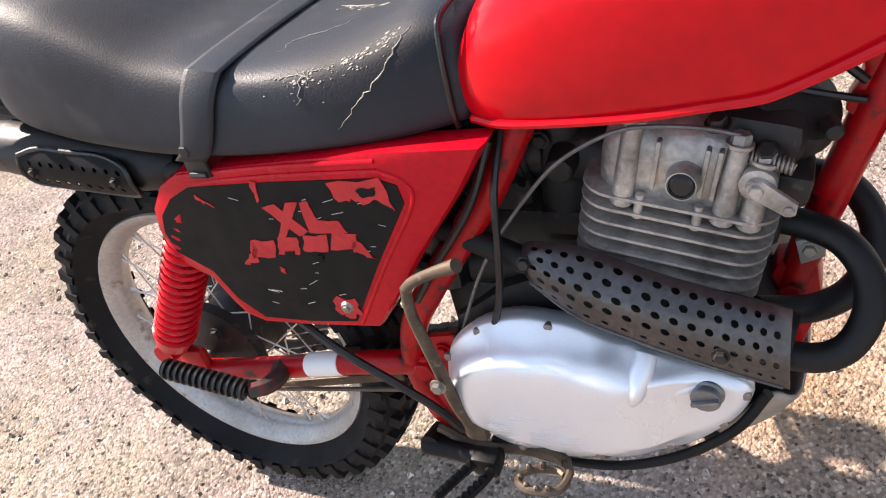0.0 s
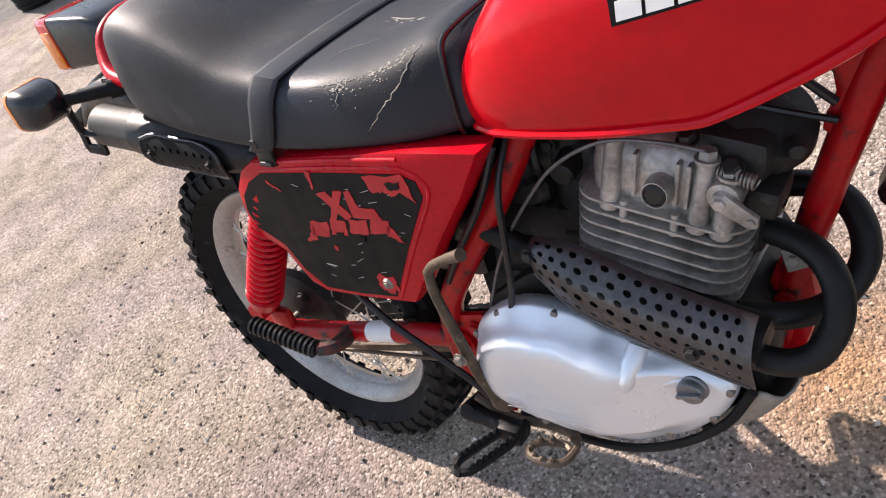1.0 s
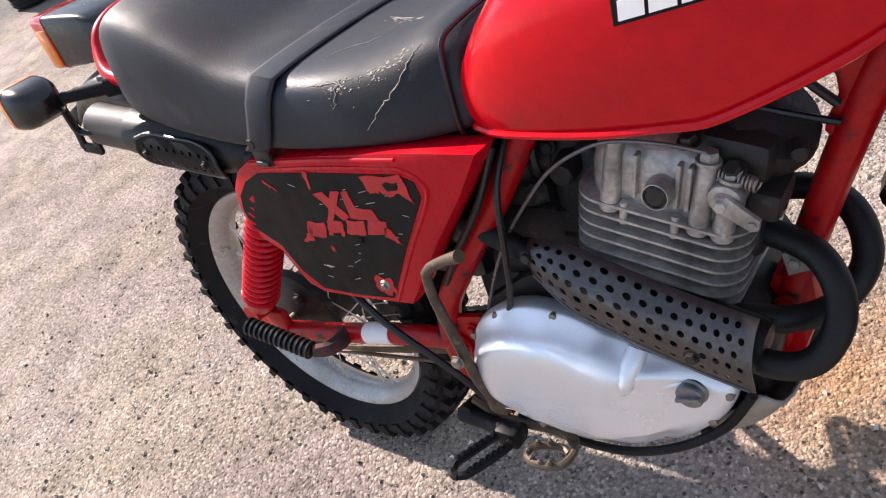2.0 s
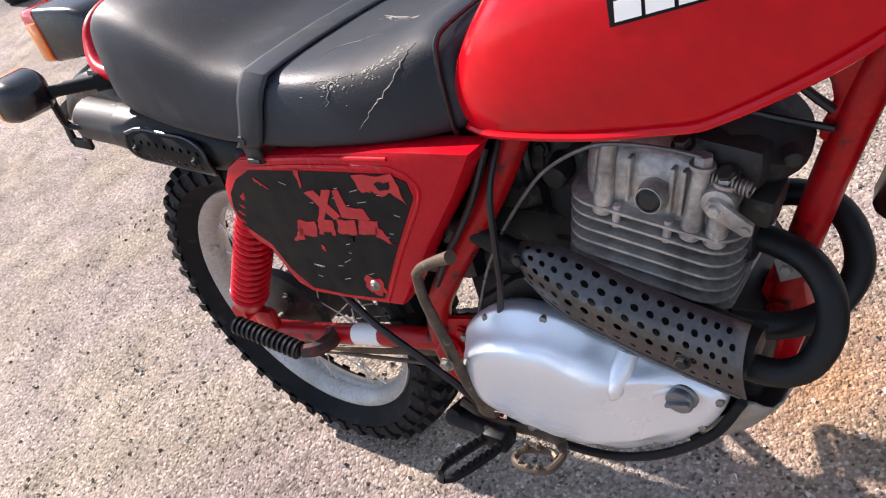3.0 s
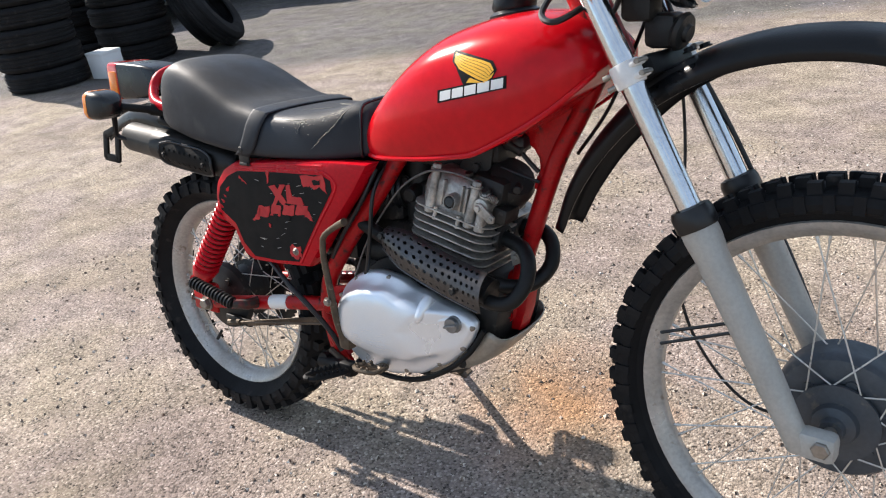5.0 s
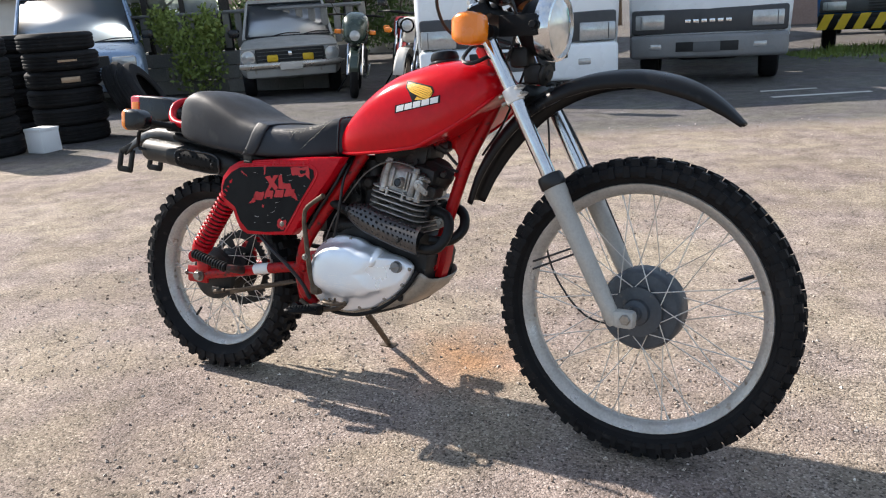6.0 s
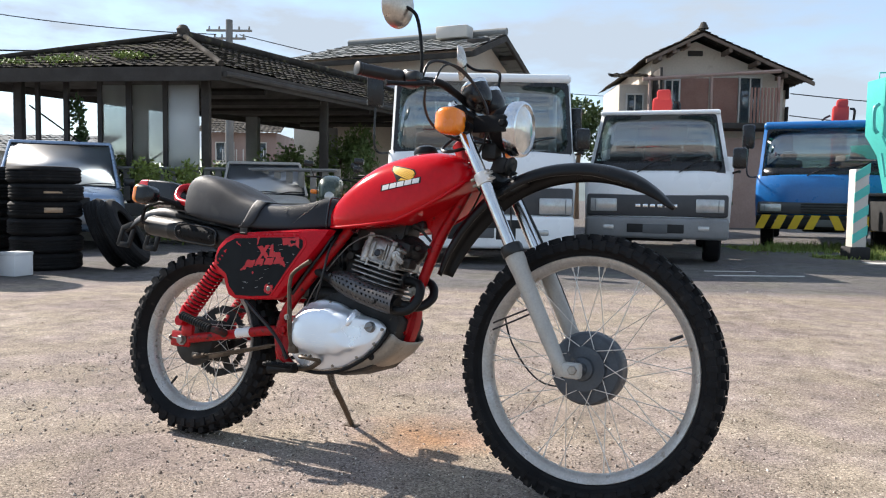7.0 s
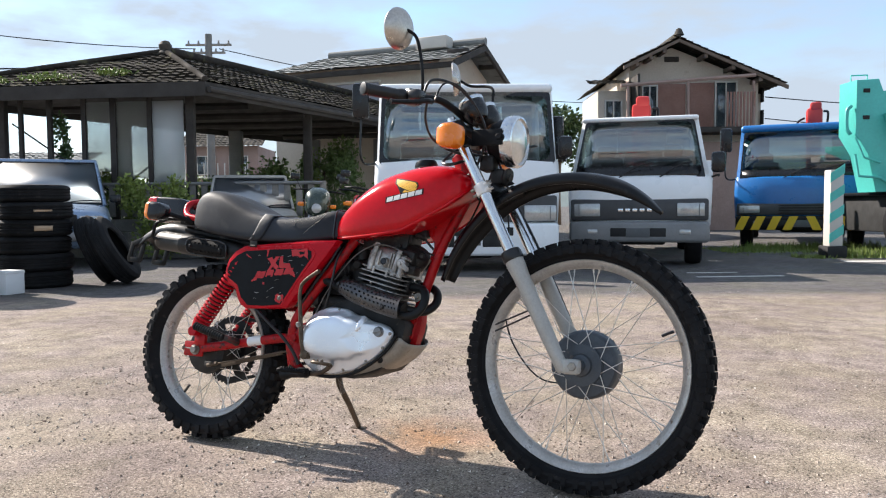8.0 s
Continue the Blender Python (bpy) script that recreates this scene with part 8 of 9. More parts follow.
# ---- parked motorcycles in the second row ----
def parked_bike(name, m, label, tank_mat, cowl_mat, cowled=True):
    t = thing(name, m, label, "motorcycle", "motorcycles parked in the back row")
    for y, nm in ((0.0, "front_wheel"), (1.30, "rear_wheel")):
        bm = bmesh.new()
        lathe(bm, [(0.24, -0.04), (0.28, -0.05), (0.30, -0.03), (0.305, 0), (0.30, 0.03), (0.28, 0.05), (0.24, 0.04)], (0, y, 0.305), (1, 0, 0), 32, closed=True)
        wl_ = part(nm, bm, OLD_TYRE, t)
        bm = bmesh.new()
        lathe(bm, [(0.235, -0.02), (0.25, -0.03), (0.25, 0.03), (0.235, 0.02)], (0, y, 0.305), (1, 0, 0), 32, closed=True)
        lathe(bm, [(0, -0.05), (0.06, -0.05), (0.06, 0.05), (0, 0.05)], (0, y, 0.305), (1, 0, 0), 16)
        for k in range(8):
            a = math.pi * k / 4
            rod(bm, (0, y + 0.05 * math.cos(a), 0.305 + 0.05 * math.sin(a)), (0, y + 0.24 * math.cos(a), 0.305 + 0.24 * math.sin(a)), 0.008, seg=6)
        part("rim", bm, STEEL, wl_)
    for sx in (-1, 1):
        bar("fork_leg", (sx * 0.09, 0.0, 0.30), (sx * 0.09, 0.26, 0.92), 0.022, CHROME, t)
    bm = bmesh.new()
    secs = []
    for y, z0, z1, w in ((0.30, 0.72, 0.90, 0.07), (0.36, 0.68, 0.98, 0.13), (0.50, 0.68, 1.0, 0.15), (0.66, 0.70, 0.95, 0.12), (0.74, 0.70, 0.86, 0.08)):
        secs.append([(a, y, (z0 + z1) / 2 + b) for a, b in fin_outline(w, (z1 - z0) / 2, 0.06, 4)])
    loft(bm, secs)
    subsurf(part("tank", bm, tank_mat, t), 1)
    bm = bmesh.new()
    secs = []
    for y, z0, z1, w in ((0.72, 0.68, 0.80, 0.10), (0.95, 0.66, 0.78, 0.14), (1.25, 0.70, 0.82, 0.13), (1.50, 0.76, 0.86, 0.08)):
        secs.append([(a, y, (z0 + z1) / 2 + b) for a, b in fin_outline(w, (z1 - z0) / 2, 0.04, 4)])
    loft(bm, secs)
    part("seat", bm, VINYL, t)
    bm = bmesh.new()
    secs = []
    if cowled:
        for y, zc, k in ((-0.16, 0.84, 0.35), (-0.12, 0.85, 0.75), (-0.02, 0.87, 1.0), (0.12, 0.90, 1.05), (0.22, 0.93, 0.85)):
            secs.append([(a * k, y, zc + b * k) for a, b in fin_outline(0.17, 0.19, 0.12, 5)])
        loft(bm, secs)
        front = subsurf(part("cowl", bm, cowl_mat, t, "rounded headlamp cowl"), 1)
        lamp_y, lamp_z = -0.155, 0.80
    else:
        lathe(bm, [(0, -0.12), (0.05, -0.11), (0.080, -0.06), (0.086, 0.0), (0.086, 0.01)], (0, 0.10, 0.90), (0, -1, 0), 22)
        front = part("headlamp_shell", bm, cowl_mat, t, "small round headlamp shell")
        lamp_y, lamp_z = 0.09, 0.90
    bm = bmesh.new()
    lathe(bm, [(0, 0.020), (0.04, 0.014), (0.066, 0.004), (0.066, -0.02)], (0, lamp_y, lamp_z), (0, -1, 0.05), 22)
    part("headlamp", bm, CLEAR, front)
    bm = bmesh.new()
    tube(bm, [(-0.36, 0.36, 1.04), (-0.20, 0.28, 1.05), (0, 0.27, 1.03), (0.20, 0.28, 1.05), (0.36, 0.36, 1.04)], 0.013, 8)
    bars_ = part("handlebar", bm, BLACK, t)
    for sx in (-1, 1):
        bm = bmesh.new()
        rod(bm, (sx * 0.25, 0.29, 1.05), (sx * 0.33, 0.24, 1.20), 0.006, seg=6)
        box(bm, (sx * 0.34, 0.23, 1.22), (0.13, 0.03, 0.08), 0.012)
        part("mirror", bm, BLACK_PLASTIC, bars_)
        bm = bmesh.new()
        box(bm, (sx * 0.22, 0.05, 0.84), (0.09, 0.06, 0.06), 0.02)
        part("turn_signal", bm, AMBER, t)
    slab("engine", (0, 0.62, 0.46), (0.30, 0.42, 0.36), CAST_DARK, t, 0.05)
    bm = bmesh.new()
    tube(bm, [(0.08, 0.42, 0.52), (0.10, 0.32, 0.38), (0.12, 0.45, 0.26), (0.14, 0.9, 0.24), (0.16, 1.45, 0.34)], 0.03, 10)
    part("exhaust", bm, CHROME, t)
    bm = bmesh.new()
    secs = [[(a, 0.305 * 1.12 * math.cos(an), 0.305 + 0.345 * math.sin(an)) for a in (-0.06, -0.03, 0.03, 0.06)] for an in np.linspace(radians(40), radians(170), 9)]
    loft(bm, secs, close_ends=False, closed=False)
    solid(part("front_mudguard", bm, tank_mat, t), 0.006)
    bar("stand", (-0.1, 0.75, 0.3), (-0.26, 0.78, 0.0), 0.012, BLACK, t)
    return t


DARK_GREEN = material("dark_green_fairing", (0.035, 0.055, 0.045), 0.25, 0.2, big=6, amount=0.4, bump=0.01, coat=0.4)
parked_bike("parked_motorcycle", YARD @ pose(-1.83, 10.6, 0, 0, 6, 8), "dark green motorcycle with a round cowl", DARK_GREEN, DARK_GREEN)
parked_bike("parked_motorcycle", YARD @ pose(-1.30, 11.3, 0, 0, 6, 4), "red motorcycle with a round lamp in the back row", CRANE_RED, BLACK_PLASTIC, False)
parked_bike("parked_motorcycle", YARD @ pose(-1.08, 9.75, 0, 0, 6, -6), "pale grey motorcycle parked beside the truck", WHITE_RAIL, BLACK_PLASTIC, False)

# ---- open hall with a tiled hip roof ----
hall = thing("open_hall", YARD, "open-sided hall with dark posts and a mossy tiled roof", "building", kind="structure")
HC = Vector((-4.10, 12.6, 0))
HL, HR = Vector((-3.7, 0.45, 0)), Vector((4.3, 8.3, 0))
EAVE = 2.62


def tiled_slope(name, a, b, top_a, top_b, mat, parent, course=0.24, wave=0.24, label="rows of grey pantiles", relief=0.015):
    """Pantiles between the eave a-b and the top edge top_a-top_b: stepped courses, waved across."""
    a, b, top_a, top_b = (Vector(v) for v in (a, b, top_a, top_b))
    n = max(3, round(((top_a + top_b) / 2 - (a + b) / 2).length / course))
    width = (b - a).length
    nrm = (b - a).cross((top_a + top_b) / 2 - a).normalized()
    if nrm.z < 0:
        nrm = -nrm
    cols = max(4, round(width / wave) * 4)
    verts, faces = [], []
    for i in range(n):
        for edge, lift in ((i, 0.022), (i + 1.06, 0.0)):
            f = min(edge / n, 1.0)
            l0, l1 = a.lerp(top_a, f), b.lerp(top_b, f)
            for k in range(cols + 1):
                p = l0.lerp(l1, k / cols)
                dist = (p - a).dot((b - a).normalized())
                h = relief * math.sin(2 * math.pi * dist / wave) + lift + 0.012 * math.sin(dist * 2.3 + i) + 0.018 * noise.noise(Vector((dist * 4, i * 0.7, 5)))
                verts.append(p + nrm * h)
        base = i * 2 * (cols + 1)
        for k in range(cols):
            faces.append((base + k, base + k + 1, base + cols + 1 + k + 1, base + cols + 1 + k))
        if i:
            prev = base - (cols + 1)
            for k in range(cols):
                faces.append((prev + k, prev + k + 1, base + k + 1, base + k))
    ob = part(name, mesh_from(verts, faces), mat, parent, label, 50)
    return tagged(ob, kind="stuff")


peak, peak2 = Vector((-5.05, 14.2, 3.62)), Vector((-2.33, 19.7, 3.62))
over = 0.55
cA, cC, cB = HC + HL, HC + Vector((0.05, -0.35, 0)), HC + HR
cD = HC + HL + HR
up = Vector((0, 0, EAVE + 0.16))
corners = [cA + up + Vector((-0.9, -0.35, 0)), cC + up + Vector((0.35, -0.15, 0)), cB + up + Vector((0.5, 0.4, 0)), cD + up + Vector((-0.35, 0.5, 0))]
for k, (ta, tb) in enumerate(((peak, peak + Vector((0.01, 0, 0))), (peak, peak2), (peak2, peak2 + Vector((0.01, 0, 0))), (peak2, peak))):
    tiled_slope("roof_tiles", corners[k], corners[(k + 1) % 4], ta, tb, OLD_TILE, hall, 0.17, 0.17, relief=0.008)
bm = bmesh.new()
for k in range(4):
    pk_ = (peak, peak, peak2, peak2)[k]
    tube(bm, [corners[k] + Vector((0, 0, 0.04)), corners[k].lerp(pk_, 0.5) + Vector((0, 0, 0.05)), pk_ + Vector((0, 0, 0.05))], 0.048, 10, smooth=False)
tube(bm, [peak + Vector((0, 0, 0.06)), peak2 + Vector((0, 0, 0.06))], 0.08, 10, smooth=False)
part("hip_tiles", bm, OLD_TILE, hall, "rounded hip ridge tiles")
bm = bmesh.new()
lathe(bm, [(0, 0.24), (0.07, 0.22), (0.12, 0.15), (0.10, 0.05), (0.15, 0.0), (0.14, -0.1)], peak, (0, 0, 1), 14)
part("roof_finial", bm, TILE, hall, "round tile finial on the peak")
bm = bmesh.new()
for k in range(4):
    a, b = corners[k], corners[(k + 1) % 4]
    n = Vector((-(b - a).y, (b - a).x, 0)).normalized() * 0.04
    box_pts = [[a + n * 0, a + n, a + n + Vector((0, 0, -0.22)), a + Vector((0, 0, -0.22))], [b + n * 0, b + n, b + n + Vector((0, 0, -0.22)), b + Vector((0, 0, -0.22))]]
    loft(bm, box_pts)
part("fascia", bm, WOOD_DARK, hall, "dark timber fascia board")
# boarded underside with rafters
bm = bmesh.new()
und = [c + Vector((0, 0, -0.10)) for c in corners]
vs = [bm.verts.new(c) for c in und] + [bm.verts.new(p - Vector((0, 0, 0.4))) for p in (peak, peak2)]
for f in ((0, 1, 4), (1, 2, 5, 4), (2, 3, 5), (3, 0, 4, 5)):
    bm.faces.new([vs[i] for i in f])
part("roof_boarding", bm, WOOD_DARK, hall, "dark boarded underside of the roof")
for f in (0.15, 0.32, 0.5, 0.68, 0.85):
    a, b = HC + HR * f + Vector((0, 0, EAVE)), HC + HR * f + HL + Vector((0, 0, EAVE))
    bar("tie_beam", a, b, 0.07, WOOD_DARK, hall, seg=6)
bm = bmesh.new()
a = corners[1] + Vector((0.06, 0.0, -0.12))
b = corners[2] + Vector((0.06, 0.0, -0.12))
tube(bm, [a, a.lerp(b, 0.5), b], 0.05, 8, smooth=False)
part("gutter", bm, WOOD_DARK, hall, "dark metal gutter")
along = HL.normalized()
for d_, wd, mt in ((0.0, 0.13, WOOD_DARK), (0.70, 0.08, WOOD_DARK), (1.33, 0.10, WOOD_DARK), (1.85, 0.08, WOOD_DARK), (2.46, 0.08, WOOD_DARK), (2.98, 0.07, WOOD_DARK), (3.32, 0.14, WOOD_DARK)):
    p = HC + along * d_
    slab("post", (p.x, p.y, EAVE / 2 + 0.06), (wd, wd, EAVE + 0.12), mt, hall, 0.01)
for f in (0.33, 0.62, 0.97):
    p = HC + HR * f
    slab("post", (p.x, p.y, EAVE / 2), (0.16, 0.16, EAVE), POST_GREY if f > 0.9 else WOOD_DARK, hall, 0.01)
for f, g in ((0.30, 0.98), (0.98, 0.5), (0.65, 0.98), (0.98, 0.98)):
    p = HC + HR * f + HL * g
    slab("post", (p.x, p.y, EAVE / 2), (0.28, 0.28, EAVE), POST_GREY, hall, 0.01)
for d0, d1, z0, mt in ((0.12, 0.66, 1.18, PALE_SHEET), (0.74, 1.28, 1.30, FROST)):
    a, b = HC + along * d0, HC + along * d1
    pane("wall_sheet", [(a.x, a.y, z0), (b.x, b.y, z0), (b.x, b.y, EAVE - 0.06), (a.x, a.y, EAVE - 0.06)], mt, hall, "dusty grey wall sheet", 0.01)
for d0, d1 in ((1.38, 1.81),):
    a, b = HC + along * d0, HC + along * d1
    pane("wall_sheet", [(a.x, a.y, 1.42), (b.x, b.y, 1.42), (b.x, b.y, EAVE - 0.06), (a.x, a.y, EAVE - 0.06)], FROST, hall, "dusty grey wall sheet", 0.01)
for k, (d0, z0, d1, z1) in enumerate(((3.2, 2.25, 1.4, 1.05), (1.35, 1.1, 0.2, 1.9))):
    a, b = HC + along * d0, HC + along * d1
    bar("brace_wire", (a.x, a.y + 0.1, z0), (b.x, b.y + 0.1, z1), 0.014, WOOD_DARK, hall, seg=6)

# low block wall with slats in front of the hall
fence = thing("block_wall", YARD, "low grey block wall with upright slats", "wall", kind="structure")
for k in range(30):
    f = k / 29
    p = HC + Vector((-3.4, 0.35, 0)).lerp(Vector((2.2, -0.15, 0)), f)
    slab("slat", (p.x, p.y - 0.25, 0.95), (0.10, 0.03, 0.55), CONCRETE, fence, 0.006)
blk = None
for r_ in range(3):
    for k in range(14):
        f = (k + (0.5 if r_ % 2 else 0)) / 14
        p = HC + Vector((-3.4, 0.35, 0)).lerp(Vector((2.2, -0.15, 0)), f)
        mm = Matrix.Translation((p.x, p.y - 0.25, 0.11 + 0.21 * r_))
        if blk is None:
            bm = bmesh.new()
            box(bm, (0, 0, 0), (0.392, 0.12, 0.20), 0.008, segments=1)
            blk = part("block", bm, CONCRETE, fence)
            blk.matrix_basis = mm
        else:
            share(blk, mm, fence)
bar("rail", HC + Vector((-3.4, 0.08, 1.20)), HC + Vector((2.2, -0.42, 1.20)), 0.03, POST_GREY, fence, seg=6)

# ---- houses ----
def window(parent, x0, x1, z0, z1, y, frame_mat=WHITE_RAIL, panes=2, curtain=True):
    """A window set in a wall that faces -y."""
    w = slab("window", ((x0 + x1) / 2, y + 0.02, (z0 + z1) / 2), (x1 - x0, 0.06, z1 - z0), DARK if not curtain else material_curtain, parent, 0.005, "window with a pale frame")
    bm = bmesh.new()
    t = 0.05
    for cx, cz, sx, sz in (((x0 + x1) / 2, z0, x1 - x0 + t, t), ((x0 + x1) / 2, z1, x1 - x0 + t, t), (x0, (z0 + z1) / 2, t, z1 - z0), (x1, (z0 + z1) / 2, t, z1 - z0)):
        box(bm, (cx, y - 0.03, cz), (sx, 0.06, sz), 0.005)
    for k in range(1, panes):
        box(bm, (x0 + (x1 - x0) * k / panes, y - 0.025, (z0 + z1) / 2), (0.04, 0.05, z1 - z0), 0.004)
    part("window_frame", bm, frame_mat, w)
    pane("pane", [(x0, y - 0.022, z0), (x1, y - 0.022, z0), (x1, y - 0.022, z1), (x0, y - 0.022, z1)], GLASS, w)
    return w


material_curtain = material("lilac_grey_curtain", (0.34, 0.34, 0.38), 0.8, big=3, amount=0.3, bump=0.03)
# house with its gable towards the yard
BROWN_TIMBER = material("faded_brown_timber", (0.17, 0.125, 0.095), 0.8, big=4, fine=40, amount=0.5, bump=0.1)
h3 = thing("gable_house", YARD @ pose(0, 24.0, 0), "two-storey cream house with a tiled gable roof", "house", kind="structure")
prism("wall", [(5.75, 0.0), (9.75, 0.0), (9.75, 4.52), (7.06, 5.62), (5.75, 5.03)], 0.0, 7.0, STUCCO, h3, 0, "cream rendered wall")
slab("wall_side", (9.90, 3.0, 2.15), (0.5, 4.5, 4.3), STUCCO, h3, 0.01)
tiled_slope("roof_tiles", (5.42, -0.75, 5.00), (5.42, 7.4, 5.00), (7.06, -0.75, 5.80), (7.06, 7.4, 5.80), TILE, h3)
tiled_slope("roof_tiles", (10.35, -0.75, 4.40), (10.35, 7.4, 4.40), (7.06, -0.75, 5.80), (7.06, 7.4, 5.80), TILE, h3)
bm = bmesh.new()
tube(bm, [(7.06, -0.8, 5.87), (7.06, 7.4, 5.87)], 0.09, 10, smooth=False)
lathe(bm, [(0, 0.22), (0.08, 0.18), (0.13, 0.06), (0.16, 0)], (7.06, -0.72, 5.84), (0, 0, 1), 12)
part("ridge_tiles", bm, TILE, h3)
for x1, z1 in ((5.42, 4.93), (10.35, 4.32)):
    bm = bmesh.new()
    loft(bm, [[(7.06, -0.78, 5.73), (7.06, -0.70, 5.73), (7.06, -0.70, 5.64), (7.06, -0.78, 5.64)], [(x1, -0.78, z1 + 0.02), (x1, -0.70, z1 + 0.02), (x1, -0.70, z1 - 0.09), (x1, -0.78, z1 - 0.09)]])
    part("barge_board", bm, BROWN_TIMBER, h3, "faded brown barge board")
    for f in (0.25, 0.5, 0.75):
        x, z = 7.06 + (x1 - 7.06) * f, 5.57 + (z1 - 5.73) * f
        slab("purlin_end", (x, -0.38, z + 0.02), (0.11, 0.72, 0.13), BROWN_TIMBER, h3, 0.01)
slab("gable_vent", (7.06, -0.02, 5.26), (0.45, 0.06, 0.16), WOOD_DARK, h3, 0.02)
# upper veranda
bar("veranda_beam", (5.3, -0.9, 4.34), (9.3, -0.9, 4.62), 0.06, STUCCO_PINK, h3, seg=6)
slab("veranda_floor", (7.6, -0.5, 3.02), (4.4, 1.0, 0.16), WOOD_DARK, h3, 0.01)
slab("shutter", (7.05, -0.06, 3.80), (0.85, 0.10, 1.42), SHUTTER, h3, 0.01)
slab("shutter", (7.95, -0.07, 3.82), (0.80, 0.10, 1.42), SHUTTER, h3, 0.01)
window(h3, 6.15, 6.60, 3.15, 4.45, -0.06)
window(h3, 8.40, 9.05, 3.15, 4.55, -0.06)
for k in range(9):
    slab("veranda_board", (8.46 + 0.10 * k, -0.95, 3.60), (0.06, 0.03, 1.06), SHUTTER, h3, 0.006)
slab("veranda_side", (5.85, -0.4, 3.85), (0.08, 0.9, 1.7), WOOD_DARK, h3, 0.01)
for x in (5.5, 7.3, 9.25):
    bar("veranda_post", (x, -0.95, 3.0), (x, -0.9, 4.45), 0.045, STUCCO_PINK, h3, seg=6)
slab("lower_wall", (7.7, -0.3, 1.35), (4.2, 0.2, 2.7), STUCCO_PINK, h3, 0.01)
for z in (3.55, 4.25):
    slab("side_window", (10.16, 1.2, z), (0.06, 1.2, 0.45), DARK, h3, 0.01)
tiled_slope("side_roof_tiles", (4.45, -0.5, 4.42), (5.85, -0.5, 4.48), (4.75, 1.8, 4.92), (5.85, 1.8, 4.92), TILE, h3, label="grey pantiles of a lower roof")
slab("side_wing", (5.28, 1.2, 2.15), (1.0, 2.6, 4.3), STUCCO, h3, 0.01)
window(h3, 5.0, 5.5, 3.3, 4.0, -0.12)
# long house behind the trucks
h2 = thing("long_house", YARD @ pose(0.62, 22.0, -0.10, 0, 0, 157), "cream two-storey house with a pale tiled roof", "house", kind="structure")
tiled_slope("roof_tiles", (-0.6, 2.3, 4.62), (5.6, 2.3, 4.62), (-0.6, 0, 5.42), (4.4, 0, 5.42), TILE_LIGHT, h2, relief=0.006)
tiled_slope("roof_tiles", (-0.6, -2.3, 4.62), (5.6, -2.3, 4.62), (-0.6, 0, 5.42), (4.4, 0, 5.42), TILE_LIGHT, h2, relief=0.006)
tiled_slope("hip_tiles", (5.6, -2.3, 4.62), (5.6, 2.3, 4.62), (4.4, -0.01, 5.42), (4.4, 0.01, 5.42), TILE_LIGHT, h2)
bm = bmesh.new()
tube(bm, [(-0.65, 0, 5.48), (4.4, 0, 5.48)], 0.11, 10, smooth=False)
part("ridge_tiles", bm, TILE_LIGHT, h2)
bm = bmesh.new()
loft(bm, [[(0, -1.85, 0), (0, 1.85, 0), (0, 1.85, 4.70), (0, 0, 5.32), (0, -1.85, 4.70)], [(5.1, -1.85, 0), (5.1, 1.85, 0), (5.1, 1.85, 4.70), (5.1, 0, 4.75), (5.1, -1.85, 4.70)]])
part("wall", bm, STUCCO, h2, "cream rendered wall")
for s in (-1, 1):
    bm = bmesh.new()
    loft(bm, [[(-0.66, 0, 5.38), (-0.58, 0, 5.38), (-0.58, 0, 5.22), (-0.66, 0, 5.22)], [(-0.66, s * 2.3, 4.58), (-0.58, s * 2.3, 4.58), (-0.58, s * 2.3, 4.42), (-0.66, s * 2.3, 4.42)]])
    part("barge_board", bm, WOOD_DARK, h2)
    slab("purlin_end", (-0.3, s * 1.2, 5.0), (0.6, 0.14, 0.16), WOOD_DARK, h2, 0.01)
slab("eave_board", (2.5, 2.22, 4.50), (6.1, 0.06, 0.14), WOOD_DARK, h2, 0.01)
slab("window", (2.6, 1.87, 3.9), (1.7, 0.06, 0.7), material_curtain, h2, 0.01)
slab("window_frame", (2.6, 1.89, 4.28), (1.8, 0.10, 0.06), WHITE_RAIL, h2, 0.01)
slab("solar_tank", (0.75, 0.4, 5.46), (0.95, 0.5, 0.34), WHITE_RAIL, h2, 0.04, "pale water tank on the roof")
# further house seen under the hall's roof
h4 = thing("far_house", YARD @ pose(-10.9, 38.0, 0), "pinkish two-storey house beyond the hall", "house", kind="structure")
slab("wall", (0, 2, 1.9), (3.6, 4, 3.8), STUCCO_PINK, h4, 0.02)
tiled_slope("roof_tiles", (-2.1, -0.4, 3.75), (2.1, -0.4, 3.75), (-2.1, 2, 4.9), (2.1, 2, 4.9), TILE, h4)
slab("balcony", (0.2, -0.4, 2.25), (2.6, 0.8, 0.10), WHITE_RAIL, h4, 0.01)
for k in range(8):
    slab("balcony_bar", (-0.95 + 0.33 * k, -0.78, 2.6), (0.05, 0.04, 0.65), WHITE_RAIL, h4, 0.005)
window(h4, -1.2, -0.3, 2.4, 3.3, -0.02)
window(h4, 0.4, 1.3, 2.4, 3.3, -0.02)
h5 = thing("far_house", YARD @ pose(-15.2, 27.0, 0), "pale far house behind the hall", "house", kind="structure")
slab("wall", (0, 2, 1.1), (4.2, 4, 2.2), WHITE_RAIL, h5, 0.02)
tiled_slope("roof_tiles", (-2.5, -0.4, 2.15), (2.5, -0.4, 2.15), (-2.5, 2, 2.9), (2.5, 2, 2.9), TILE_LIGHT, h5)
window(h5, -1.0, 0.4, 1.0, 1.8, -0.02)

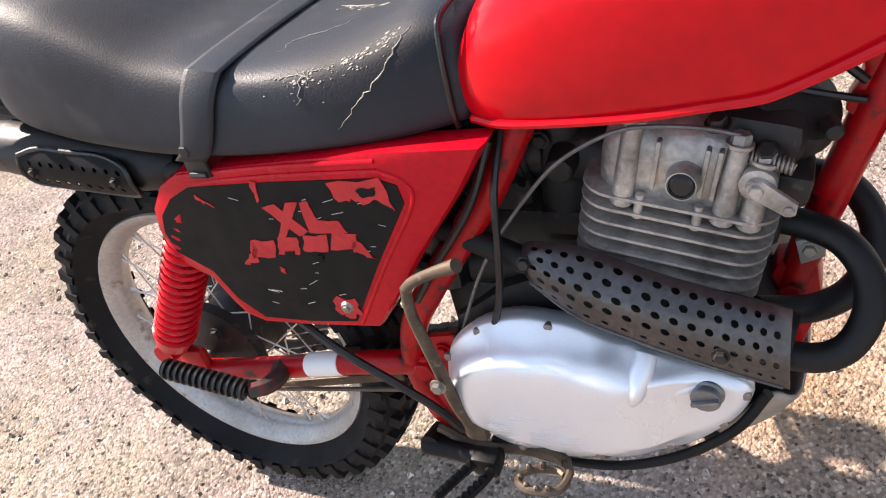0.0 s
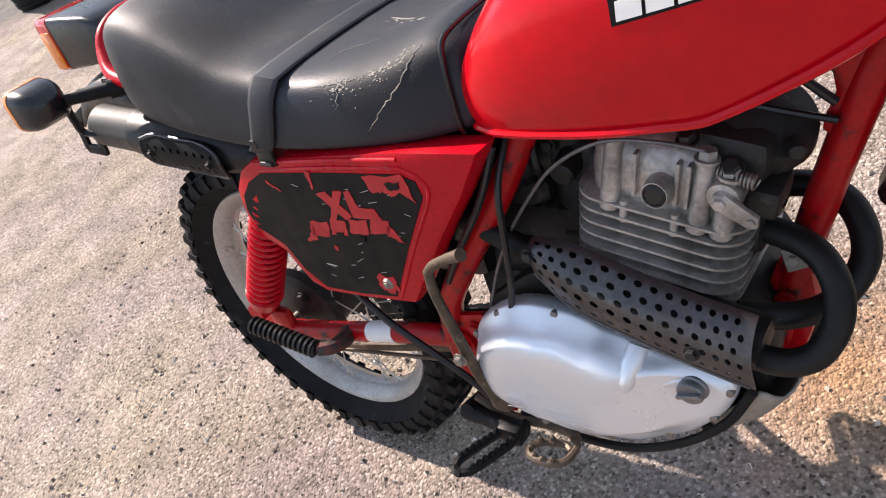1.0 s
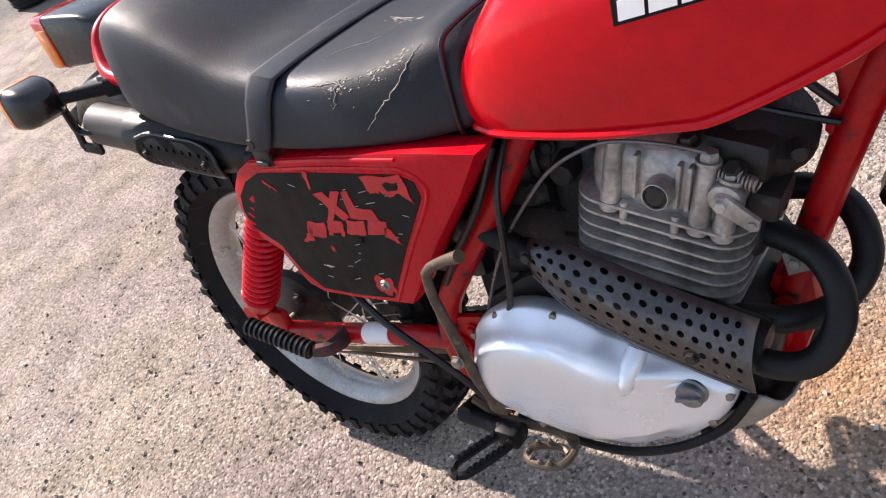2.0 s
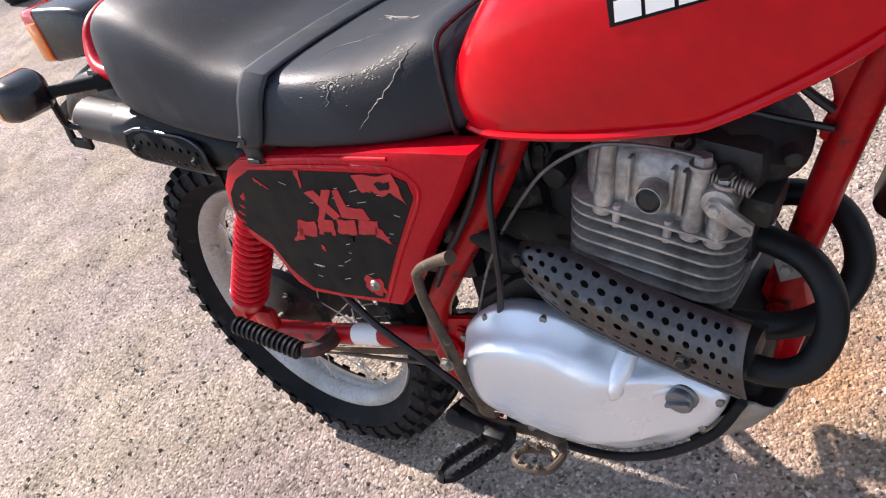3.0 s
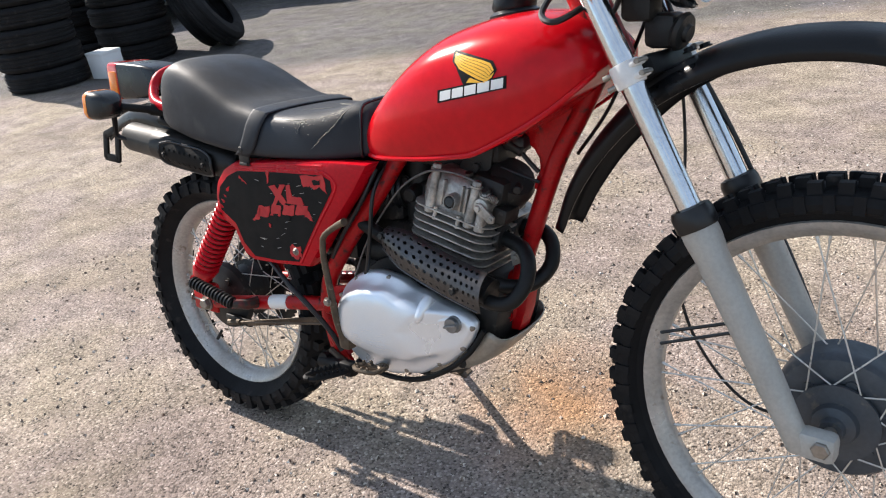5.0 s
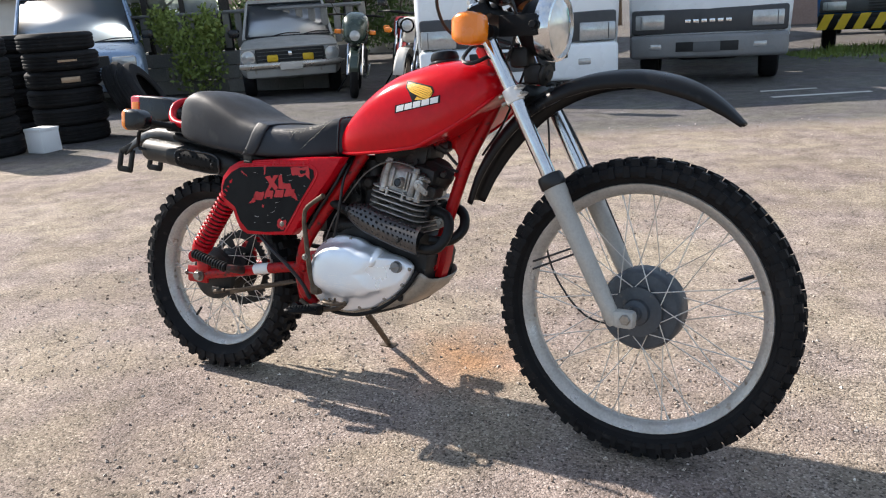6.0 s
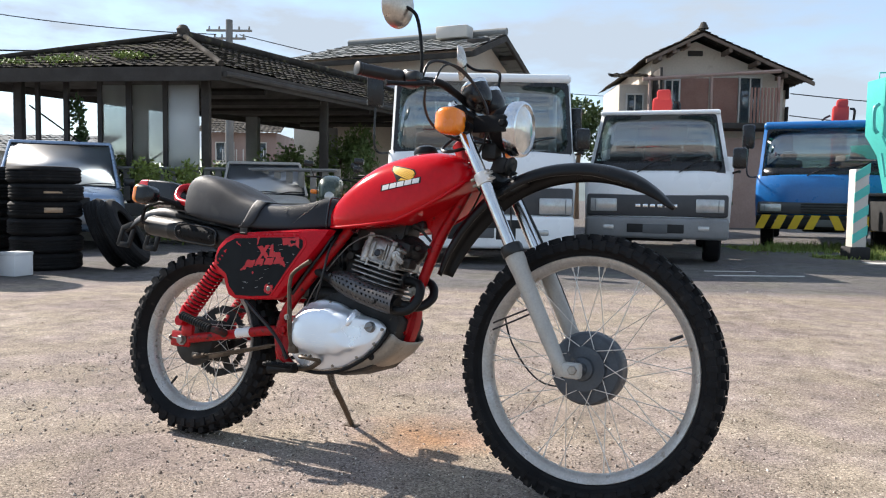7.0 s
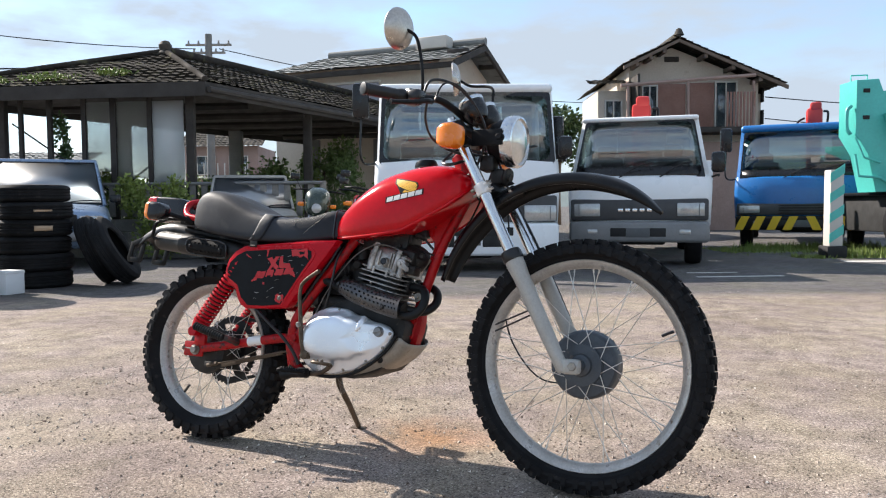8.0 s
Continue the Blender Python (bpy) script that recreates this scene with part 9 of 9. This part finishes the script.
# ---- plants ----
def foliage(name, m, label, category, blobs, n, size, mat, trunk=None, seed=1, kind=""):
    """A plant of many small leaf blades in uneven clumps, on a stem with limbs."""
    rng = random.Random(seed)
    t = thing(name, m, label, category, kind=kind)
    verts, faces = [], []
    for k in range(n):
        bx, by, bz, rx, ry, rz = blobs[rng.randrange(len(blobs))]
        while True:
            u = Vector((rng.uniform(-1, 1), rng.uniform(-1, 1), rng.uniform(-1, 1)))
            if 0.25 < u.length < 1:
                break
        u *= 0.75 + 0.45 * noise.noise(Vector((u.x * 2 + seed, u.y * 2, u.z * 2)))
        p = Vector((bx + u.x * rx, by + u.y * ry, bz + u.z * rz))
        if p.z < 0.02:
            continue
        a = Vector((rng.uniform(-1, 1), rng.uniform(-1, 1), rng.uniform(-0.4, 1))).normalized()
        b = a.orthogonal().normalized()
        b.rotate(Matrix.Rotation(rng.uniform(0, 6.28), 3, a))
        s = size * rng.uniform(0.6, 1.3)
        c = a.cross(b)
        i = len(verts)
        verts += [p, p + b * s * 0.5 + c * s * 0.28, p + b * s + a * s * 0.12, p + b * s * 0.5 - c * s * 0.28]
        faces.append((i, i + 1, i + 2, i + 3))
    part("crown", mesh_from(verts, faces), mat, t)
    if trunk:
        bm = bmesh.new()
        for pts, r in trunk:
            tube(bm, pts, r, 7, 4, radii=[r, r * 0.75, r * 0.4][:len(pts)] if len(pts) == 3 else None)
        part("trunk", bm, BARK, t)
    return t


foliage("shrub", YARD @ pose(-4.35, 17.5, 0), "leafy green shrub beyond the hall posts", "shrub", [(0, 0, 1.2, 0.5, 0.5, 0.7), (-0.5, 0.2, 0.9, 0.5, 0.5, 0.6), (0.5, 0.1, 1.5, 0.45, 0.4, 0.6), (0.1, 0, 0.5, 0.8, 0.5, 0.5)], 2600, 0.11, LEAF_GARDEN, [([(0, 0, 0), (0.05, 0, 0.7), (0.2, 0, 1.5)], 0.04)], 2)
foliage("tree", YARD @ pose(-3.05, 18.6, 0), "dense round dark green garden tree", "tree", [(0, 0, 1.6, 0.8, 0.7, 0.8), (0.6, 0, 1.9, 0.6, 0.6, 0.7), (-0.7, 0.1, 1.1, 0.7, 0.6, 0.7), (0.2, 0, 0.7, 1.0, 0.6, 0.6)], 4200, 0.11, LEAF_GARDEN, [([(0, 0, 0), (0.1, 0, 0.9), (0.2, 0, 1.8)], 0.07), ([(0.1, 0, 0.9), (-0.3, 0, 1.2), (-0.6, 0, 1.5)], 0.04)], 3)
foliage("shrub", YARD @ pose(-2.0, 17.2, 0), "leafy green shrub beside the truck", "shrub", [(0, 0, 0.9, 0.6, 0.5, 0.8), (0.5, 0, 0.6, 0.5, 0.4, 0.6), (-0.2, 0, 1.5, 0.35, 0.4, 0.5)], 1900, 0.10, LEAF_GARDEN, [([(0, 0, 0), (0, 0, 0.7), (0.1, 0, 1.3)], 0.04)], 4)
foliage("shrub", YARD @ pose(-5.9, 14.4, 0), "ragged plants growing inside the hall", "shrub", [(0, 0, 0.9, 0.8, 0.3, 0.6), (0.9, 0, 0.8, 0.6, 0.3, 0.5), (-0.9, 0, 1.1, 0.6, 0.3, 0.5), (1.6, 0.3, 0.8, 0.5, 0.4, 0.7)], 2600, 0.10, LEAF, None, 5)
foliage("climbing_vine", YARD @ pose(-6.45, 13.1, 0), "climbing vine on a hall post", "vine", [(0, 0, 1.3, 0.22, 0.12, 0.3), (0.05, 0, 1.75, 0.14, 0.1, 0.35), (-0.02, 0, 2.2, 0.16, 0.1, 0.3), (-0.5, 0, 1.15, 0.4, 0.12, 0.2)], 900, 0.085, LEAF, [([(0, 0, 0), (0.04, 0, 1.3), (0, 0, 2.5)], 0.02)], 6)
foliage("roof_weeds", YARD @ pose(-6.75, 12.85, 2.72), "yellow-green weeds on the roof's edge", "plant", [(0, 0, 0.05, 0.5, 0.25, 0.12), (-0.5, 0, 0.0, 0.3, 0.2, 0.14), (0.5, 0.3, 0.16, 0.45, 0.25, 0.10), (-0.3, -0.2, -0.12, 0.10, 0.08, 0.25)], 1300, 0.07, LEAF_LIGHT, None, 7)
foliage("tree", YARD @ pose(4.6, 31.0, 0), "distant dark tree between houses", "tree", [(0, 0, 4.1, 1.4, 1.0, 0.9), (0.8, 0, 3.4, 1.3, 1.0, 1.2), (-0.8, 0, 3.2, 1.0, 1.0, 1.1)], 2600, 0.22, LEAF, [([(0, 0, 0), (0, 0, 1.8), (0.2, 0, 3.6)], 0.15)], 8)
foliage("shrub", YARD @ pose(4.45, 15.2, 0), "green hedge between the trucks", "shrub", [(0, 0, 0.8, 0.6, 0.4, 0.7), (0.5, 0.2, 1.1, 0.5, 0.4, 0.6), (-0.5, 0.2, 1.2, 0.5, 0.4, 0.6)], 1800, 0.10, LEAF, None, 9)
foliage("hedge", YARD @ pose(-4.9, 13.05, 0), "untrimmed green weeds behind the block wall", "hedge", [(-1.6, 0, 1.15, 0.5, 0.2, 0.35), (-0.7, 0, 1.2, 0.55, 0.2, 0.4), (0.2, 0, 1.1, 0.5, 0.2, 0.35), (1.1, 0.1, 1.1, 0.5, 0.2, 0.3), (1.9, 0.2, 1.05, 0.5, 0.2, 0.3), (0, 0, 0.6, 2.2, 0.15, 0.5)], 4200, 0.075, LEAF_LIGHT, None, 15)
foliage("shrub", YARD @ pose(-4.55, 12.05, 0), "sunlit weeds in front of the block wall", "shrub", [(0, 0, 0.85, 0.45, 0.2, 0.5), (-0.35, 0, 1.05, 0.3, 0.2, 0.35), (0.35, 0.05, 0.95, 0.3, 0.2, 0.45), (0.1, 0, 0.4, 0.6, 0.2, 0.4)], 2400, 0.075, LEAF_LIGHT, None, 21)
foliage("hedge", YARD @ pose(-4.6, 21.8, 0), "long garden hedge beyond the hall", "hedge", [(-4.0, 0, 0.8, 1.0, 0.4, 0.8), (-2.4, 0, 1.0, 1.0, 0.4, 0.8), (-0.8, 0, 0.8, 1.0, 0.4, 0.8), (0.8, 0, 1.1, 1.0, 0.4, 0.9), (2.4, 0, 0.9, 1.0, 0.4, 0.8), (3.6, 0, 1.3, 0.8, 0.4, 0.9)], 6500, 0.12, LEAF_GARDEN, None, 22)
foliage("roof_moss", YARD @ pose(-5.2, 12.6, 2.84), "dry moss and weeds along the eave", "plant", [(-1.2, 0, 0.1, 0.7, 0.25, 0.09), (-0.2, 0.15, 0.2, 0.5, 0.25, 0.08), (-2.2, 0.1, 0.05, 0.6, 0.25, 0.10)], 1100, 0.05, LEAF_LIGHT, None, 17)
# grass tufts along the far edge: uncountable
rng = random.Random(12)
verts, faces = [], []
for k in range(5200):
    x, y = rng.uniform(4.7, 9.5), rng.gauss(13.45, 0.40)
    if rng.random() < 0.25:
        x, y = rng.uniform(5.3, 7.2), rng.gauss(11.6, 0.15)
    h_ = rng.uniform(0.03, 0.13) * (1.3 if noise.noise(Vector((x * 1.5, y * 1.5, 0))) > 0 else 0.5)
    a = rng.uniform(0, 6.28)
    i = len(verts)
    dx, dy = 0.012 * math.cos(a), 0.012 * math.sin(a)
    lx, ly = rng.gauss(0, 0.03), rng.gauss(0, 0.03)
    verts += [YARD @ Vector(v) for v in ((x - dx, y - dy, 0), (x + dx, y + dy, 0), (x + lx, y + ly, h_))]
    faces.append((i, i + 1, i + 2))
tagged(finish("grass", mesh_from(verts, faces), LEAF_LIGHT), "thin dry grass along the yard's edge", "grass", kind="stuff")
# distant hills and trees round the horizon
hill = bmesh.new()
ring0, ring1 = [], []
for k in range(181):
    a = 2 * math.pi * k / 180
    r_ = 260
    hh = 7 + 5 * noise.noise(Vector((math.cos(a) * 3, math.sin(a) * 3, 1))) + 2.0 * noise.noise(Vector((math.cos(a) * 14, math.sin(a) * 14, 2)))
    ring0.append((r_ * math.cos(a), r_ * math.sin(a), -1))
    ring1.append(((r_ + 30) * math.cos(a), (r_ + 30) * math.sin(a), max(hh, 2)))
loft(hill, [ring0, ring1], close_ends=False, closed=False)
tagged(finish("hills", hill, material("hazy_far_woods", (0.16, 0.20, 0.20), 0.9, big=0.05, fine=0.6, amount=0.4, bump=0.0)), "low hazy wooded hills", "backdrop", kind="structure")

# ---- pole and wires ----
pole = thing("utility_pole", YARD @ pose(-9.0, 30.0, 0), "grey concrete utility pole with crossarms", "utility pole")
bm = bmesh.new()
rod(bm, (0, 0, 0), (0, 0, 7.45), 0.17, 0.13, 14)
part("pole_shaft", bm, POST_GREY, pole)
for z, w in ((7.05, 1.1), (6.75, 0.8)):
    bm = bmesh.new()
    box(bm, (0, 0, z), (w * 1.6, 0.08, 0.08), 0.01)
    for x in (-0.7, -0.35, 0.35, 0.7):
        rod(bm, (x * w, 0, z), (x * w, 0, z + 0.16), 0.05, 0.03, 8)
    part("crossarm", bm, STEEL, pole)


def wire(a, b, sag, r=0.018):
    a, b = YARD @ Vector(a), YARD @ Vector(b)
    bm = bmesh.new()
    tube(bm, [a.lerp(b, f) - Vector((0, 0, sag * 4 * f * (1 - f))) for f in np.linspace(0, 1, 9)], r, 5, 2)
    o = finish("overhead_wire", bm, CABLE)
    return tagged(o, "thin black overhead power wire", "wire", "overhead wires")


wire((-9.5, 30, 6.9), (-22, 24, 7.6), 0.4)
wire((-9.2, 30, 6.5), (-22, 25, 5.6), 0.3, 0.03)
wire((-8.6, 30, 6.9), (9.0, 40, 6.0), 0.5)
wire((10.6, 25.5, 4.3), (26, 30, 4.4), 0.2)
wire((10.6, 25.5, 3.6), (26, 33, 4.2), 0.3)
# painted lines on the asphalt
for x, y, w_, d_, rot in ((3.35, 8.65, 1.0, 0.07, 4), (3.2, 9.15, 0.6, 0.05, 4), (6.9, 10.7, 2.6, 0.25, -2)):
    bm = bmesh.new()
    box(bm, (0, 0, 0.002), (w_, d_, 0.004), 0.0)
    o = finish("road_line", bm, LINE)
    o.matrix_basis = YARD @ pose(x, y, 0, 0, 0, rot)
    tagged(o, "worn white painted line", "road marking", kind="structure")
